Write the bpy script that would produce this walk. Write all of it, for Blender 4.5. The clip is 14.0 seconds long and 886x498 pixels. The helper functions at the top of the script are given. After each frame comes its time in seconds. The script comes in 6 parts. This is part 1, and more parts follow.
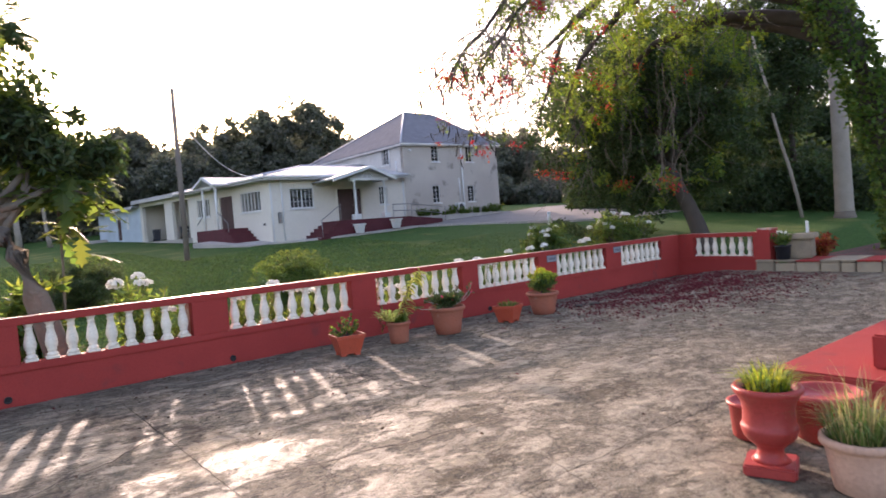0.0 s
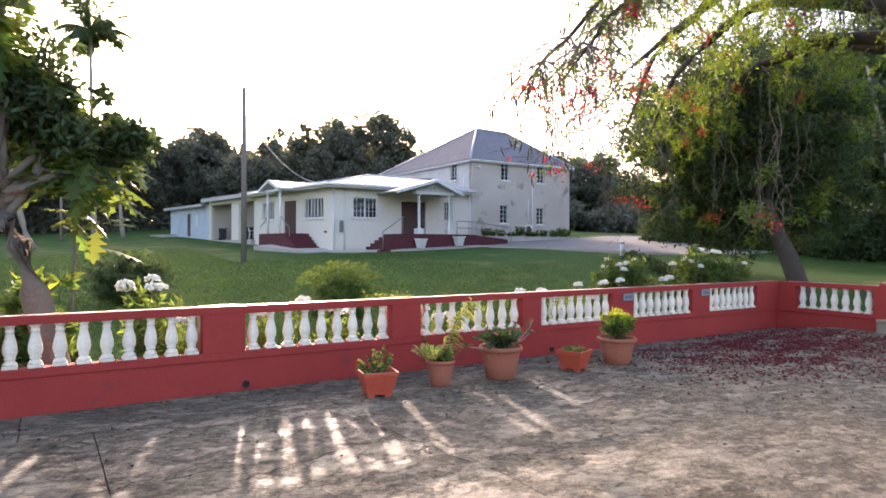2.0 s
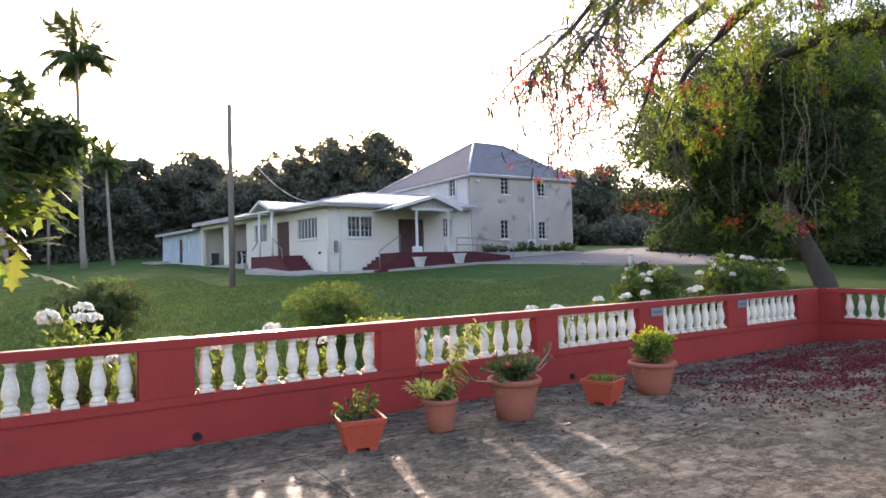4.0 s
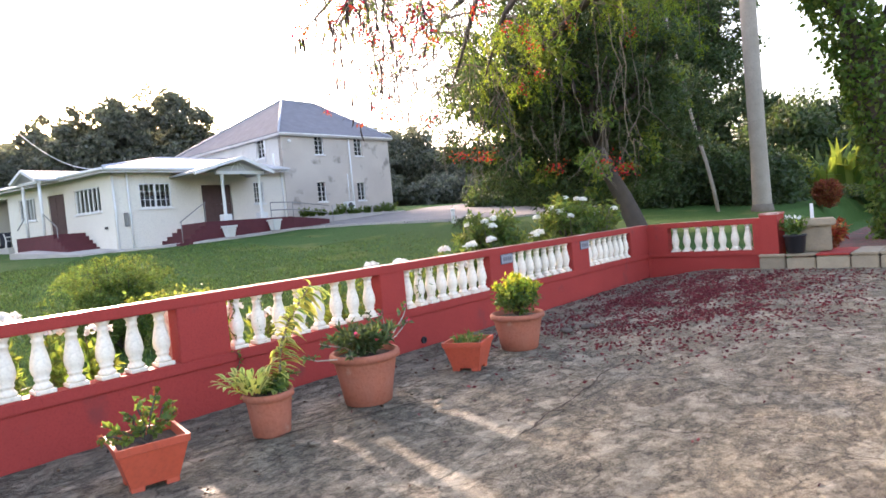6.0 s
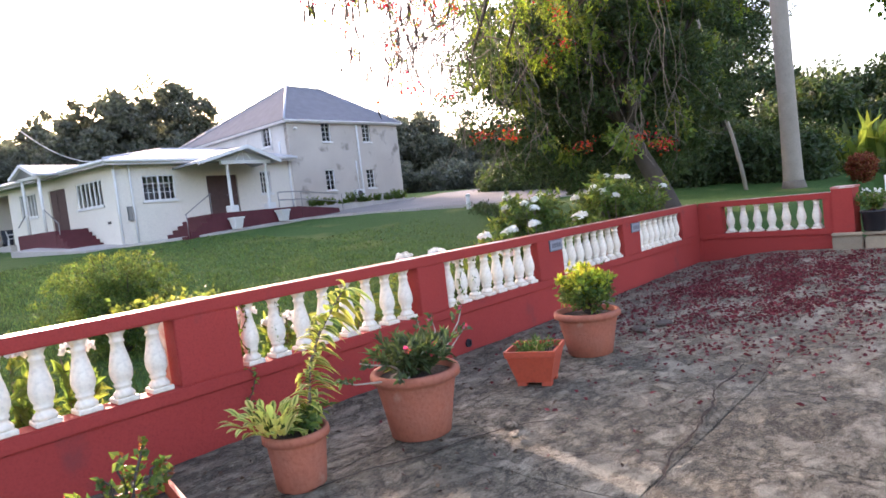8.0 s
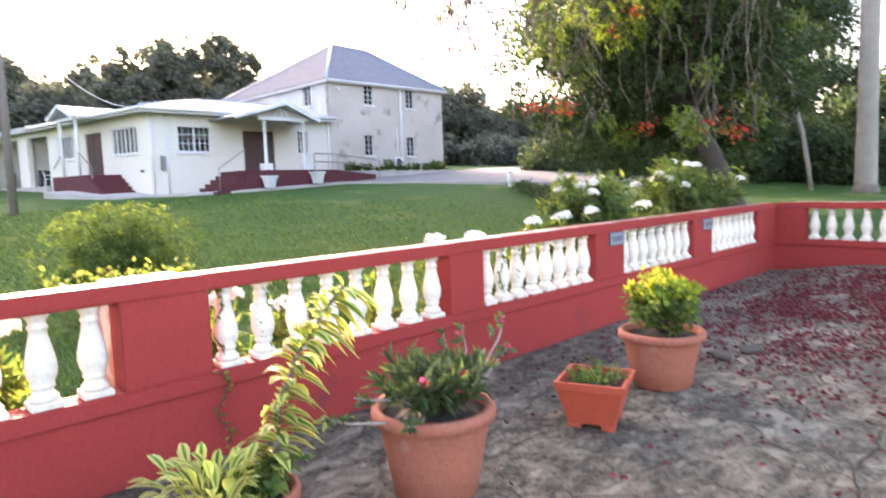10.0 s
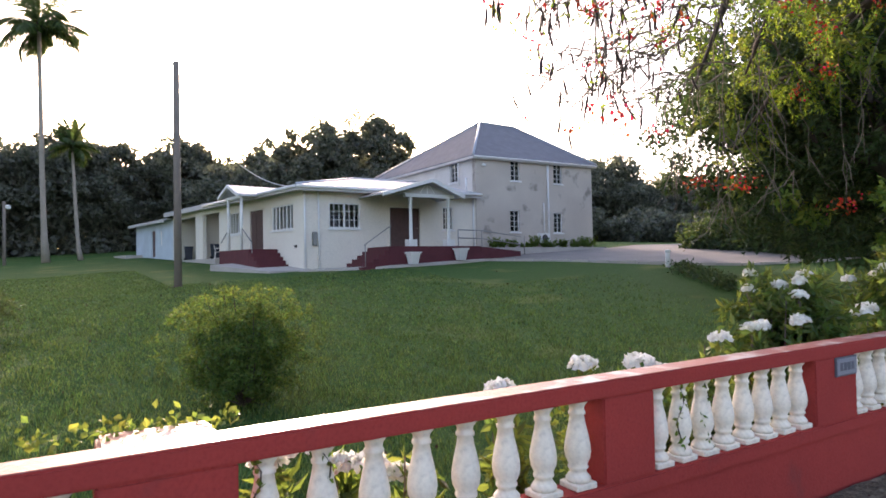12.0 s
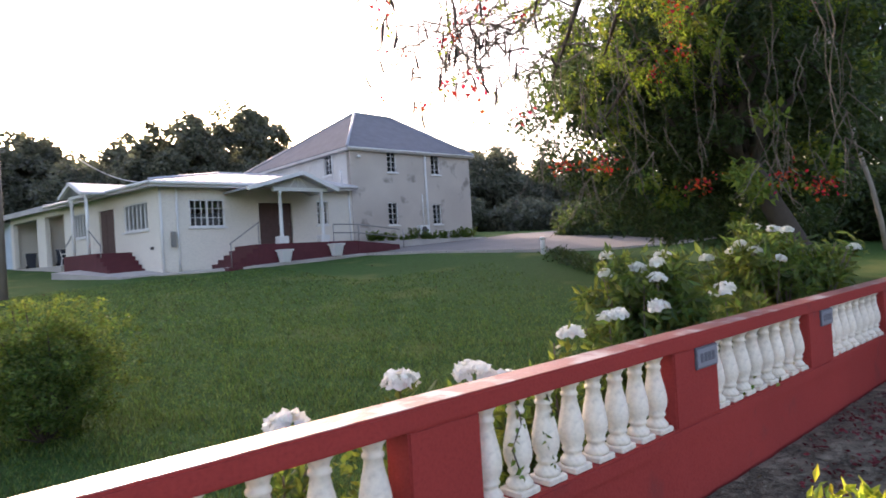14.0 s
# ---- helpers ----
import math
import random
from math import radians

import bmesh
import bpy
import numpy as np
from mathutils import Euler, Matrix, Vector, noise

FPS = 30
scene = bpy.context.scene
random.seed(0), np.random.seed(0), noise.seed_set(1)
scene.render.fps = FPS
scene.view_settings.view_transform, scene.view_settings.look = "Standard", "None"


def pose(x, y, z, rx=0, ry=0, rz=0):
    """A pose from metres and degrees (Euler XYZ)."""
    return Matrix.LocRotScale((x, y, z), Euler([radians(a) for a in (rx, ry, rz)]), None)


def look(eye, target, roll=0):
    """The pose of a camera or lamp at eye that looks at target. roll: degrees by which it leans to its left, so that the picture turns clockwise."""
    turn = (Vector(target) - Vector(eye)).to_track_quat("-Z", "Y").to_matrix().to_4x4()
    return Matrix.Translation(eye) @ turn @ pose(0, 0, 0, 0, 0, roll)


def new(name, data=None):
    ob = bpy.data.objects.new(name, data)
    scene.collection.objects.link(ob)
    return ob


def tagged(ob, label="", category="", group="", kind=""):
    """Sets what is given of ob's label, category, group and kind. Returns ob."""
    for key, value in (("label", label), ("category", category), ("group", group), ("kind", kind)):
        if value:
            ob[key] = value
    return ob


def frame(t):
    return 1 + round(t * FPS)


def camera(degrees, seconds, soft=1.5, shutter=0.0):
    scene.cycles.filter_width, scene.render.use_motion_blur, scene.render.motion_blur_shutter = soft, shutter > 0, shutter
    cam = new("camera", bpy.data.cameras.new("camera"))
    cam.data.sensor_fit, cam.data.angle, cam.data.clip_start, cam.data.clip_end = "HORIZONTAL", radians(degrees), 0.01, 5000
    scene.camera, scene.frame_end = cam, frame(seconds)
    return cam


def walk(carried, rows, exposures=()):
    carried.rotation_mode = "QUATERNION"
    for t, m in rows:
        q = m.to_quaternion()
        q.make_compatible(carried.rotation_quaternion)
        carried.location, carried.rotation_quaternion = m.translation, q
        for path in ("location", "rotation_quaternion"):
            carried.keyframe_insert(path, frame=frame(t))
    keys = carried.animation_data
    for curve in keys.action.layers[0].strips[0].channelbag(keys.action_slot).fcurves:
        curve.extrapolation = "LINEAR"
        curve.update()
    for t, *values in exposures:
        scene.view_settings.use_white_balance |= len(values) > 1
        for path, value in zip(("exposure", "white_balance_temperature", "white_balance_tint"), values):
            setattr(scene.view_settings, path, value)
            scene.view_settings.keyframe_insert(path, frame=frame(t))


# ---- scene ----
cam = camera(69.9, 14.0, soft=1.6, shutter=0.25)

PATH = [
    (0, (-5.862, -9.42, 1.819), (-4.627, -7.848, 1.744), -4.4),
    (0.5, (-5.611, -9.13, 1.878), (-4.489, -7.475, 1.835), -1.2),
    (1, (-5.349, -8.814, 1.873), (-4.214, -7.168, 1.883), 0.3),
    (1.5, (-5.098, -8.472, 1.863), (-3.913, -6.861, 1.845), -1.9),
    (2, (-4.824, -8.203, 1.854), (-3.752, -6.515, 1.845), 0.2),
    (2.5, (-4.632, -7.861, 1.838), (-3.596, -6.151, 1.833), 1.1),
    (3, (-4.416, -7.564, 1.813), (-3.299, -5.905, 1.808), -1.3),
    (3.2, (-4.295, -7.444, 1.783), (-3.21, -5.765, 1.849), -1.0),
    (5.3, (-3.365, -5.925, 1.715), (-2.262, -4.256, 1.717), -3.3),
    (5.5, (-3.245, -5.798, 1.655), (-1.858, -4.359, 1.585), -4.0),
    (6, (-3.083, -5.483, 1.544), (-1.585, -4.161, 1.457), -5.2),
    (6.5, (-2.97, -5.182, 1.552), (-1.786, -3.576, 1.415), -7.1),
    (7, (-2.86, -4.833, 1.569), (-1.702, -3.205, 1.491), -8.4),
    (7.5, (-2.632, -4.607, 1.556), (-1.248, -3.165, 1.482), -9.1),
    (7.7, (-2.561, -4.514, 1.543), (-1.101, -3.15, 1.458), -7.7),
    (9.8, (-1.65, -3.618, 1.517), (-0.187, -2.291, 1.205), -2.3),
    (10, (-1.569, -3.521, 1.537), (-0.172, -2.103, 1.339), -2.0),
    (10.5, (-1.312, -3.17, 1.637), (0.016, -1.677, 1.534), -1.5),
    (11, (-1.037, -2.949, 1.726), (0.121, -1.318, 1.764), -1.1),
    (11.5, (-0.814, -2.79, 1.737), (0.247, -1.095, 1.717), 0.1),
    (12, (-0.61, -2.53, 1.75), (0.438, -0.827, 1.794), -1.1),
    (12.5, (-0.329, -2.373, 1.702), (0.591, -0.6, 1.783), -2.1),
    (13, (-0.066, -2.321, 1.68), (0.931, -0.588, 1.692), -1.6),
    (13.5, (0.128, -2.184, 1.712), (1.311, -0.572, 1.766), -1.1),
    (14, (0.391, -2.055, 1.712), (1.719, -0.559, 1.724), -3.5),
]
walk(cam, [(t, look(eye, target, roll)) for t, eye, target, roll in PATH],
     exposures=[(0, 2.13, 6700, 31), (2, 2.43, 6700, 28), (3, 2.38, 6700, 28), (5.5, 2.27, 6700, 28), (6, 2.97, 6950, 27), (6.5, 2.97, 6950, 28), (7, 2.32, 6700, 30), (7.5, 2.52, 6700, 30), (10, 3.37, 6950, 29),
                (10.5, 2.67, 6700, 31), (11.5, 2.22, 6700, 29), (12.5, 1.92, 6700, 27), (13, 1.67, 6700, 27), (14, 2.12, 6700, 29)])

# ---- world and sun ----
SUN_AZ, SUN_EL = 16.5, 13.0      # degrees to the right of +y, and above the horizon
world = bpy.data.worlds.new("sky")
scene.world = world
world.use_nodes = True
wn = world.node_tree.nodes
sky = wn.new("ShaderNodeTexSky")
sky.sky_type = "NISHITA"
sky.sun_disc = False
sky.sun_elevation = radians(SUN_EL)
sky.sun_rotation = radians(SUN_AZ)
sky.air_density, sky.dust_density, sky.ozone_density = 1.0, 3.0, 1.0
world.node_tree.links.new(sky.outputs[0], wn["Background"].inputs[0])
wn["Background"].inputs[1].default_value = 0.15
sun_data = bpy.data.lights.new("sun", "SUN")
sun_data.energy, sun_data.angle, sun_data.color = 1.95, radians(0.9), (1.0, 0.86, 0.68)
sun = new("sun", sun_data)
el, az = radians(SUN_EL), radians(SUN_AZ)
sun.matrix_basis = look((80 * math.sin(az) * math.cos(el), 80 * math.cos(az) * math.cos(el), 80 * math.sin(el)), (0, 0, 0))

# ---- materials ----
rng = np.random.default_rng(7)


def material(name, base, rough=0.8, metal=0.0, second=None, scale=4.0, mix=0.5, bump=0.2, fine=40.0,
             wear=None, wear_scale=1.2, wear_at=0.62, random_amount=0.0, island=False, spec=0.3, coords="Object"):
    """Two-scale noise colour, relief, and patches of wear."""
    m = bpy.data.materials.new(name)
    m.use_nodes = True
    nt = m.node_tree
    n, l = nt.nodes, nt.links
    b = n["Principled BSDF"]
    b.inputs["Roughness"].default_value = rough
    b.inputs["Metallic"].default_value = metal
    b.inputs["Specular IOR Level"].default_value = spec
    if coords == "World":
        pos = n.new("ShaderNodeNewGeometry").outputs["Position"]
    else:
        pos = n.new("ShaderNodeTexCoord").outputs["Object"]

    def noise_at(s, detail=5.0):
        t = n.new("ShaderNodeTexNoise")
        t.inputs["Scale"].default_value = s
        t.inputs["Detail"].default_value = detail
        l.new(pos, t.inputs["Vector"])
        return t.outputs["Fac"]

    def blend(fac, a, c):
        x = n.new("ShaderNodeMix")
        x.data_type = "RGBA"
        l.new(fac, x.inputs["Factor"])
        for sock, v in (("A", a), ("B", c)):
            i = [s for s in x.inputs if s.name == sock and s.type == "RGBA"][0]
            if isinstance(v, tuple):
                i.default_value = (*v, 1)
            else:
                l.new(v, i)
        return [o for o in x.outputs if o.type == "RGBA"][0]

    def ramp(fac, lo, hi):
        r = n.new("ShaderNodeMapRange")
        r.inputs["From Min"].default_value, r.inputs["From Max"].default_value = lo, hi
        l.new(fac, r.inputs["Value"])
        return r.outputs["Result"]

    second = second or tuple(c * 0.72 for c in base)
    col = blend(ramp(noise_at(scale), 0.5 - mix / 2, 0.5 + mix / 2), base, second)
    tiny = noise_at(fine, 3.0)
    col = blend(ramp(tiny, 0.35, 0.9), col, blend(tiny, base, tuple(c * 0.55 for c in base)))
    if wear:
        col = blend(ramp(noise_at(wear_scale, 8.0), wear_at, wear_at + 0.12), col, wear)
    if random_amount:
        src = n.new("ShaderNodeNewGeometry").outputs["Random Per Island"] if island else n.new("ShaderNodeObjectInfo").outputs["Random"]
        hsv = n.new("ShaderNodeHueSaturation")
        l.new(col, hsv.inputs["Color"])
        r = n.new("ShaderNodeMapRange")
        r.inputs["To Min"].default_value, r.inputs["To Max"].default_value = 1 - random_amount, 1 + random_amount
        l.new(src, r.inputs["Value"])
        l.new(r.outputs["Result"], hsv.inputs["Value"])
        col = hsv.outputs["Color"]
    l.new(col, b.inputs["Base Color"])
    if bump:
        bp = n.new("ShaderNodeBump")
        bp.inputs["Strength"].default_value = bump
        bp.inputs["Distance"].default_value = 0.02
        add = n.new("ShaderNodeMath")
        l.new(tiny, add.inputs[0])
        l.new(noise_at(scale * 3), add.inputs[1])
        l.new(add.outputs[0], bp.inputs["Height"])
        l.new(bp.outputs["Normal"], b.inputs["Normal"])
    return m


def leaf_material(name, base, through_col, amount=0.45, vary=0.45, rough=0.55):
    """Leaves: a glossy face and light that passes through, each leaf a little different."""
    m = bpy.data.materials.new(name)
    m.use_nodes = True
    nt = m.node_tree
    n, l = nt.nodes, nt.links
    b = n["Principled BSDF"]
    b.inputs["Roughness"].default_value = rough
    b.inputs["Specular IOR Level"].default_value = 0.3
    geo = n.new("ShaderNodeNewGeometry")
    cols = []
    for c in (base, through_col):
        h = n.new("ShaderNodeHueSaturation")
        h.inputs["Color"].default_value = (*c, 1)
        r = n.new("ShaderNodeMapRange")
        r.inputs["To Min"].default_value, r.inputs["To Max"].default_value = 1 - vary, 1 + vary
        l.new(geo.outputs["Random Per Island"], r.inputs["Value"])
        l.new(r.outputs["Result"], h.inputs["Value"])
        r2 = n.new("ShaderNodeMapRange")
        r2.inputs["To Min"].default_value, r2.inputs["To Max"].default_value = 0.47, 0.53
        w = n.new("ShaderNodeTexWhiteNoise")
        w.noise_dimensions = "1D"
        l.new(geo.outputs["Random Per Island"], w.inputs["W"])
        l.new(w.outputs["Value"], r2.inputs["Value"])
        l.new(r2.outputs["Result"], h.inputs["Hue"])
        cols.append(h.outputs["Color"])
    l.new(cols[0], b.inputs["Base Color"])
    t = n.new("ShaderNodeBsdfTranslucent")
    l.new(cols[1], t.inputs["Color"])
    mixer = n.new("ShaderNodeMixShader")
    mixer.inputs[0].default_value = amount
    l.new(b.outputs[0], mixer.inputs[1])
    l.new(t.outputs[0], mixer.inputs[2])
    l.new(mixer.outputs[0], n["Material Output"].inputs["Surface"])
    return m


RED = material("red_paint", (0.37, 0.050, 0.042), 0.7, second=(0.30, 0.042, 0.036), scale=1.5, mix=0.5, bump=0.2, fine=60,
               wear=(0.21, 0.045, 0.042), wear_scale=2.2, wear_at=0.62, coords="World", spec=0.12)
# worn paint, paled further in the colour for sun on the top faces
RED_TOP = material("worn_sunlit_red_paint", (0.46, 0.19, 0.155), 0.38, second=(0.36, 0.082, 0.066), scale=3, bump=0.25, fine=50,
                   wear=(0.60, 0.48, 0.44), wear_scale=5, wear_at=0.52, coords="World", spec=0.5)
WHITE_BAL = material("white_baluster_paint", (0.80, 0.73, 0.61), 0.6, second=(0.73, 0.66, 0.54), scale=5, mix=0.4, bump=0.02,
                     wear=(0.52, 0.46, 0.36), wear_scale=6, wear_at=0.74, random_amount=0.06)


def concrete_material():
    """Old poured concrete: a pale skin that flakes off in ragged scales from a darker gritty body, stains and smooth worn spots."""
    m = bpy.data.materials.new("weathered_concrete")
    m.use_nodes = True
    n, l = m.node_tree.nodes, m.node_tree.links
    b = n["Principled BSDF"]
    pos = n.new("ShaderNodeNewGeometry").outputs["Position"]
    turn = n.new("ShaderNodeMapping")
    turn.inputs["Rotation"].default_value = (0, 0, radians(24))
    turn.inputs["Scale"].default_value = (1.0, 1.5, 1.0)
    l.new(pos, turn.inputs["Vector"])

    def tex(s, detail, rough=0.6, dist=0.0, offset=0.0):
        t = n.new("ShaderNodeTexNoise")
        t.noise_dimensions = "4D"
        t.inputs["W"].default_value = offset
        t.inputs["Scale"].default_value, t.inputs["Detail"].default_value = s, detail
        t.inputs["Roughness"].default_value, t.inputs["Distortion"].default_value = rough, dist
        l.new(turn.outputs[0], t.inputs["Vector"])
        return t.outputs["Fac"]

    def ramp(fac, stops):
        r = n.new("ShaderNodeValToRGB")
        while len(r.color_ramp.elements) < len(stops):
            r.color_ramp.elements.new(0.5)
        for e, (p, c) in zip(r.color_ramp.elements, stops):
            e.position, e.color = p, (*c, 1)
        l.new(fac, r.inputs["Fac"])
        return r.outputs["Color"]

    def blend(fac, a, c, kind="MIX"):
        x = n.new("ShaderNodeMix")
        x.data_type, x.blend_type = "RGBA", kind
        if isinstance(fac, float):
            x.inputs["Factor"].default_value = fac
        else:
            l.new(fac, x.inputs["Factor"])
        ins = [q for q in x.inputs if q.type == "RGBA"]
        l.new(a, ins[0])
        l.new(c, ins[1])
        return [o for o in x.outputs if o.type == "RGBA"][0]

    def mul(a, c):
        return blend(1.0, a, c, "MULTIPLY")

    def span(fac, lo, hi, a=0.0, c=1.0):
        r = n.new("ShaderNodeMapRange")
        r.inputs["From Min"].default_value, r.inputs["From Max"].default_value = lo, hi
        r.inputs["To Min"].default_value, r.inputs["To Max"].default_value = a, c
        l.new(fac, r.inputs["Value"])
        return r.outputs["Result"]

    def madd(a, k, c):
        x = n.new("ShaderNodeMath")
        x.operation = "MULTIPLY_ADD"
        x.inputs[1].default_value = k
        l.new(a, x.inputs[0])
        l.new(c, x.inputs[2])
        return x.outputs[0]

    big = tex(0.5, 5, 0.6, 0.5)
    scale_a = tex(2.3, 12, 0.72, 0.25, 2.0)
    scale_b = tex(7.0, 9, 0.72, 0.3, 5.0)
    pit = tex(13.0, 7, 0.72, 0.4, 7.0)
    tiny = tex(70, 3, 0.6)
    skin_a = span(scale_a, 0.46, 0.54)
    skin_b = span(scale_b, 0.46, 0.50)
    body = ramp(pit, [(0.33, (0.085, 0.072, 0.048)), (0.45, (0.20, 0.172, 0.118)), (0.58, (0.275, 0.24, 0.168)), (0.75, (0.38, 0.335, 0.24))])
    skin = ramp(scale_b, [(0.36, (0.23, 0.20, 0.138)), (0.5, (0.31, 0.272, 0.192)), (0.68, (0.42, 0.372, 0.268))])
    col = blend(skin_a, mul(body, ramp(skin_b, [(0.0, (0.8, 0.8, 0.8)), (1.0, (1.12, 1.12, 1.12))])), skin)
    # dark dirt caught along the ragged edges of the scales
    for f, mid, w, dark in ((scale_a, 0.49, 0.013, 0.26), (scale_b, 0.44, 0.014, 0.38)):
        col = mul(col, ramp(f, [(0.0, (1, 1, 1)), (mid - w, (1, 1, 1)), (mid, (dark, dark * 0.95, dark * 0.92)), (mid + w, (1, 1, 1)), (1.0, (1, 1, 1))]))
    col = mul(col, ramp(big, [(0.32, (0.66, 0.64, 0.63)), (0.66, (1.0, 1.0, 1.0))]))
    col = mul(col, ramp(pit, [(0.33, (0.34, 0.31, 0.28)), (0.405, (1, 1, 1)), (0.9, (1, 1, 1))]))
    crack = n.new("ShaderNodeTexVoronoi")
    crack.feature = "DISTANCE_TO_EDGE"
    crack.inputs["Scale"].default_value = 0.62
    wob = n.new("ShaderNodeVectorMath")
    wob.operation = "MULTIPLY_ADD"
    bend = n.new("ShaderNodeTexNoise")
    bend.inputs["Scale"].default_value, bend.inputs["Detail"].default_value = 2.2, 8
    l.new(pos, bend.inputs["Vector"])
    wob.inputs[1].default_value = (0.9, 0.9, 0.0)
    l.new(bend.outputs["Color"], wob.inputs[0])
    l.new(pos, wob.inputs[2])
    l.new(wob.outputs[0], crack.inputs["Vector"])
    col = mul(col, ramp(crack.outputs["Distance"], [(0.0, (0.42, 0.40, 0.37)), (0.005, (0.72, 0.70, 0.68)), (0.010, (1, 1, 1)), (1.0, (1, 1, 1))]))
    col = mul(col, ramp(tiny, [(0.3, (0.72, 0.72, 0.72)), (0.6, (1, 1, 1))]))

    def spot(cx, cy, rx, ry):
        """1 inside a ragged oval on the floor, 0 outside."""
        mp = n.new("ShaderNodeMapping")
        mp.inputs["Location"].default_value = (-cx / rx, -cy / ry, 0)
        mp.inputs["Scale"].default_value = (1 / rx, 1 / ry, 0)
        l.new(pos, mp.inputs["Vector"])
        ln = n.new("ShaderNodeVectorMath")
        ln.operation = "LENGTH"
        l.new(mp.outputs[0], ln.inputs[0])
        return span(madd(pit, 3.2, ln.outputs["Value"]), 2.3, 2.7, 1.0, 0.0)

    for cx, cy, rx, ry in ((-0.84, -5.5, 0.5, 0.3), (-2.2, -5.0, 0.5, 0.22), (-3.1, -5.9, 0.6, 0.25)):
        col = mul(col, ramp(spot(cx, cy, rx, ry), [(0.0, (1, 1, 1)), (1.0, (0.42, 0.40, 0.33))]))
    worn = spot(-4.25, -4.15, 0.75, 0.4)
    l.new(col, b.inputs["Base Color"])
    smooth = n.new("ShaderNodeMath")
    smooth.operation = "MULTIPLY_ADD"
    smooth.inputs[1].default_value = -0.32
    smooth.use_clamp = True
    l.new(worn, smooth.inputs[0])
    l.new(span(skin_a, 0.0, 1.0, 0.92, 0.62), smooth.inputs[2])
    l.new(smooth.outputs[0], b.inputs["Roughness"])
    b.inputs["Specular IOR Level"].default_value = 0.4
    height = madd(skin_a, 0.6, madd(skin_b, 0.4, madd(pit, 1.0, madd(tiny, 0.12, scale_a))))
    bp = n.new("ShaderNodeBump")
    bp.inputs["Strength"].default_value, bp.inputs["Distance"].default_value = 1.0, 0.035
    l.new(height, bp.inputs["Height"])
    l.new(bp.outputs["Normal"], b.inputs["Normal"])
    return m


CONCRETE = concrete_material()
GRASS_GROUND = material("lawn_turf", (0.056, 0.118, 0.030), 0.95, second=(0.036, 0.078, 0.020), scale=7.0, mix=0.35, bump=1.0, fine=34,
                        wear=(0.105, 0.135, 0.040), wear_scale=0.45, wear_at=0.56, coords="World", spec=0.08)
CREAM = material("cream_stucco", (0.80, 0.745, 0.655), 0.9, second=(0.73, 0.67, 0.58), scale=0.7, bump=0.25, fine=30,
                 wear=(0.55, 0.48, 0.40), wear_scale=0.8, wear_at=0.68, coords="World", spec=0.15)
GREY_STUCCO = material("stained_grey_stucco", (0.62, 0.55, 0.48), 0.92, second=(0.45, 0.39, 0.34), scale=0.5, bump=0.35, fine=24,
                       wear=(0.27, 0.235, 0.205), wear_scale=1.1, wear_at=0.58, coords="World", spec=0.15)
WHITE_TRIM = material("white_trim_paint", (0.80, 0.79, 0.77), 0.5, second=(0.68, 0.67, 0.65), scale=2, bump=0.05, coords="World")
SHINGLE = material("grey_roof_shingle", (0.19, 0.19, 0.21), 0.85, second=(0.13, 0.13, 0.145), scale=2, bump=0.5, fine=16, coords="World")
METAL_ROOF = material("galvanised_roof", (0.50, 0.52, 0.56), 0.38, 0.55, second=(0.42, 0.44, 0.47), scale=0.8, bump=0.05,
                      wear=(0.36, 0.28, 0.24), wear_scale=0.9, wear_at=0.68, coords="World")
BROWN_DOOR = material("brown_door_paint", (0.11, 0.062, 0.056), 0.5, scale=6, bump=0.1)
MAROON = material("maroon_step_paint", (0.125, 0.03, 0.038), 0.6, scale=3, bump=0.15, coords="World")
DARK = material("dark_interior", (0.10, 0.09, 0.09), 0.9, scale=2, bump=0.0)
METAL = material("dull_steel", (0.35, 0.34, 0.33), 0.5, 0.7, scale=8, bump=0.05)
TERRACOTTA = material("terracotta", (0.385, 0.125, 0.075), 0.85, second=(0.32, 0.13, 0.09), scale=5, bump=0.2,
                      wear=(0.40, 0.25, 0.19), wear_scale=4, wear_at=0.62, spec=0.15)
ORANGE_POT = material("orange_plastic", (0.46, 0.078, 0.04), 0.6, second=(0.44, 0.07, 0.03), scale=6, bump=0.04, spec=0.4)
PALE_POT = material("pale_clay", (0.58, 0.36, 0.26), 0.85, second=(0.48, 0.30, 0.22), scale=5, bump=0.2)
RED_GLAZE = material("red_urn_paint", (0.40, 0.055, 0.045), 0.4, second=(0.33, 0.045, 0.04), scale=5, bump=0.1,
                     wear=(0.50, 0.22, 0.20), wear_scale=7, wear_at=0.68)
SOIL = material("potting_soil", (0.05, 0.035, 0.025), 0.95, scale=20, bump=0.8)
STONE = material("coral_stone", (0.37, 0.30, 0.205), 0.9, second=(0.23, 0.19, 0.14), scale=4, bump=0.6, random_amount=0.2)
PLAQUE = material("slate_plaque", (0.13, 0.135, 0.16), 0.4, scale=9, bump=0.05)
PLAQUE_FACE = material("worn_slate_face", (0.27, 0.28, 0.31), 0.5, second=(0.21, 0.22, 0.25), scale=14, bump=0.05)
BARK = material("grey_bark", (0.20, 0.165, 0.13), 0.95, second=(0.12, 0.10, 0.08), scale=3, bump=0.9, fine=18)
PALE_BARK = material("pale_palm_bark", (0.36, 0.31, 0.26), 0.9, second=(0.27, 0.23, 0.19), scale=2, bump=0.5, fine=14)
DARK_BARK = material("dark_bark", (0.085, 0.068, 0.055), 0.95, scale=3, bump=0.8)
POLE_WOOD = material("weathered_pole_wood", (0.24, 0.20, 0.17), 0.9, scale=2, bump=0.4)
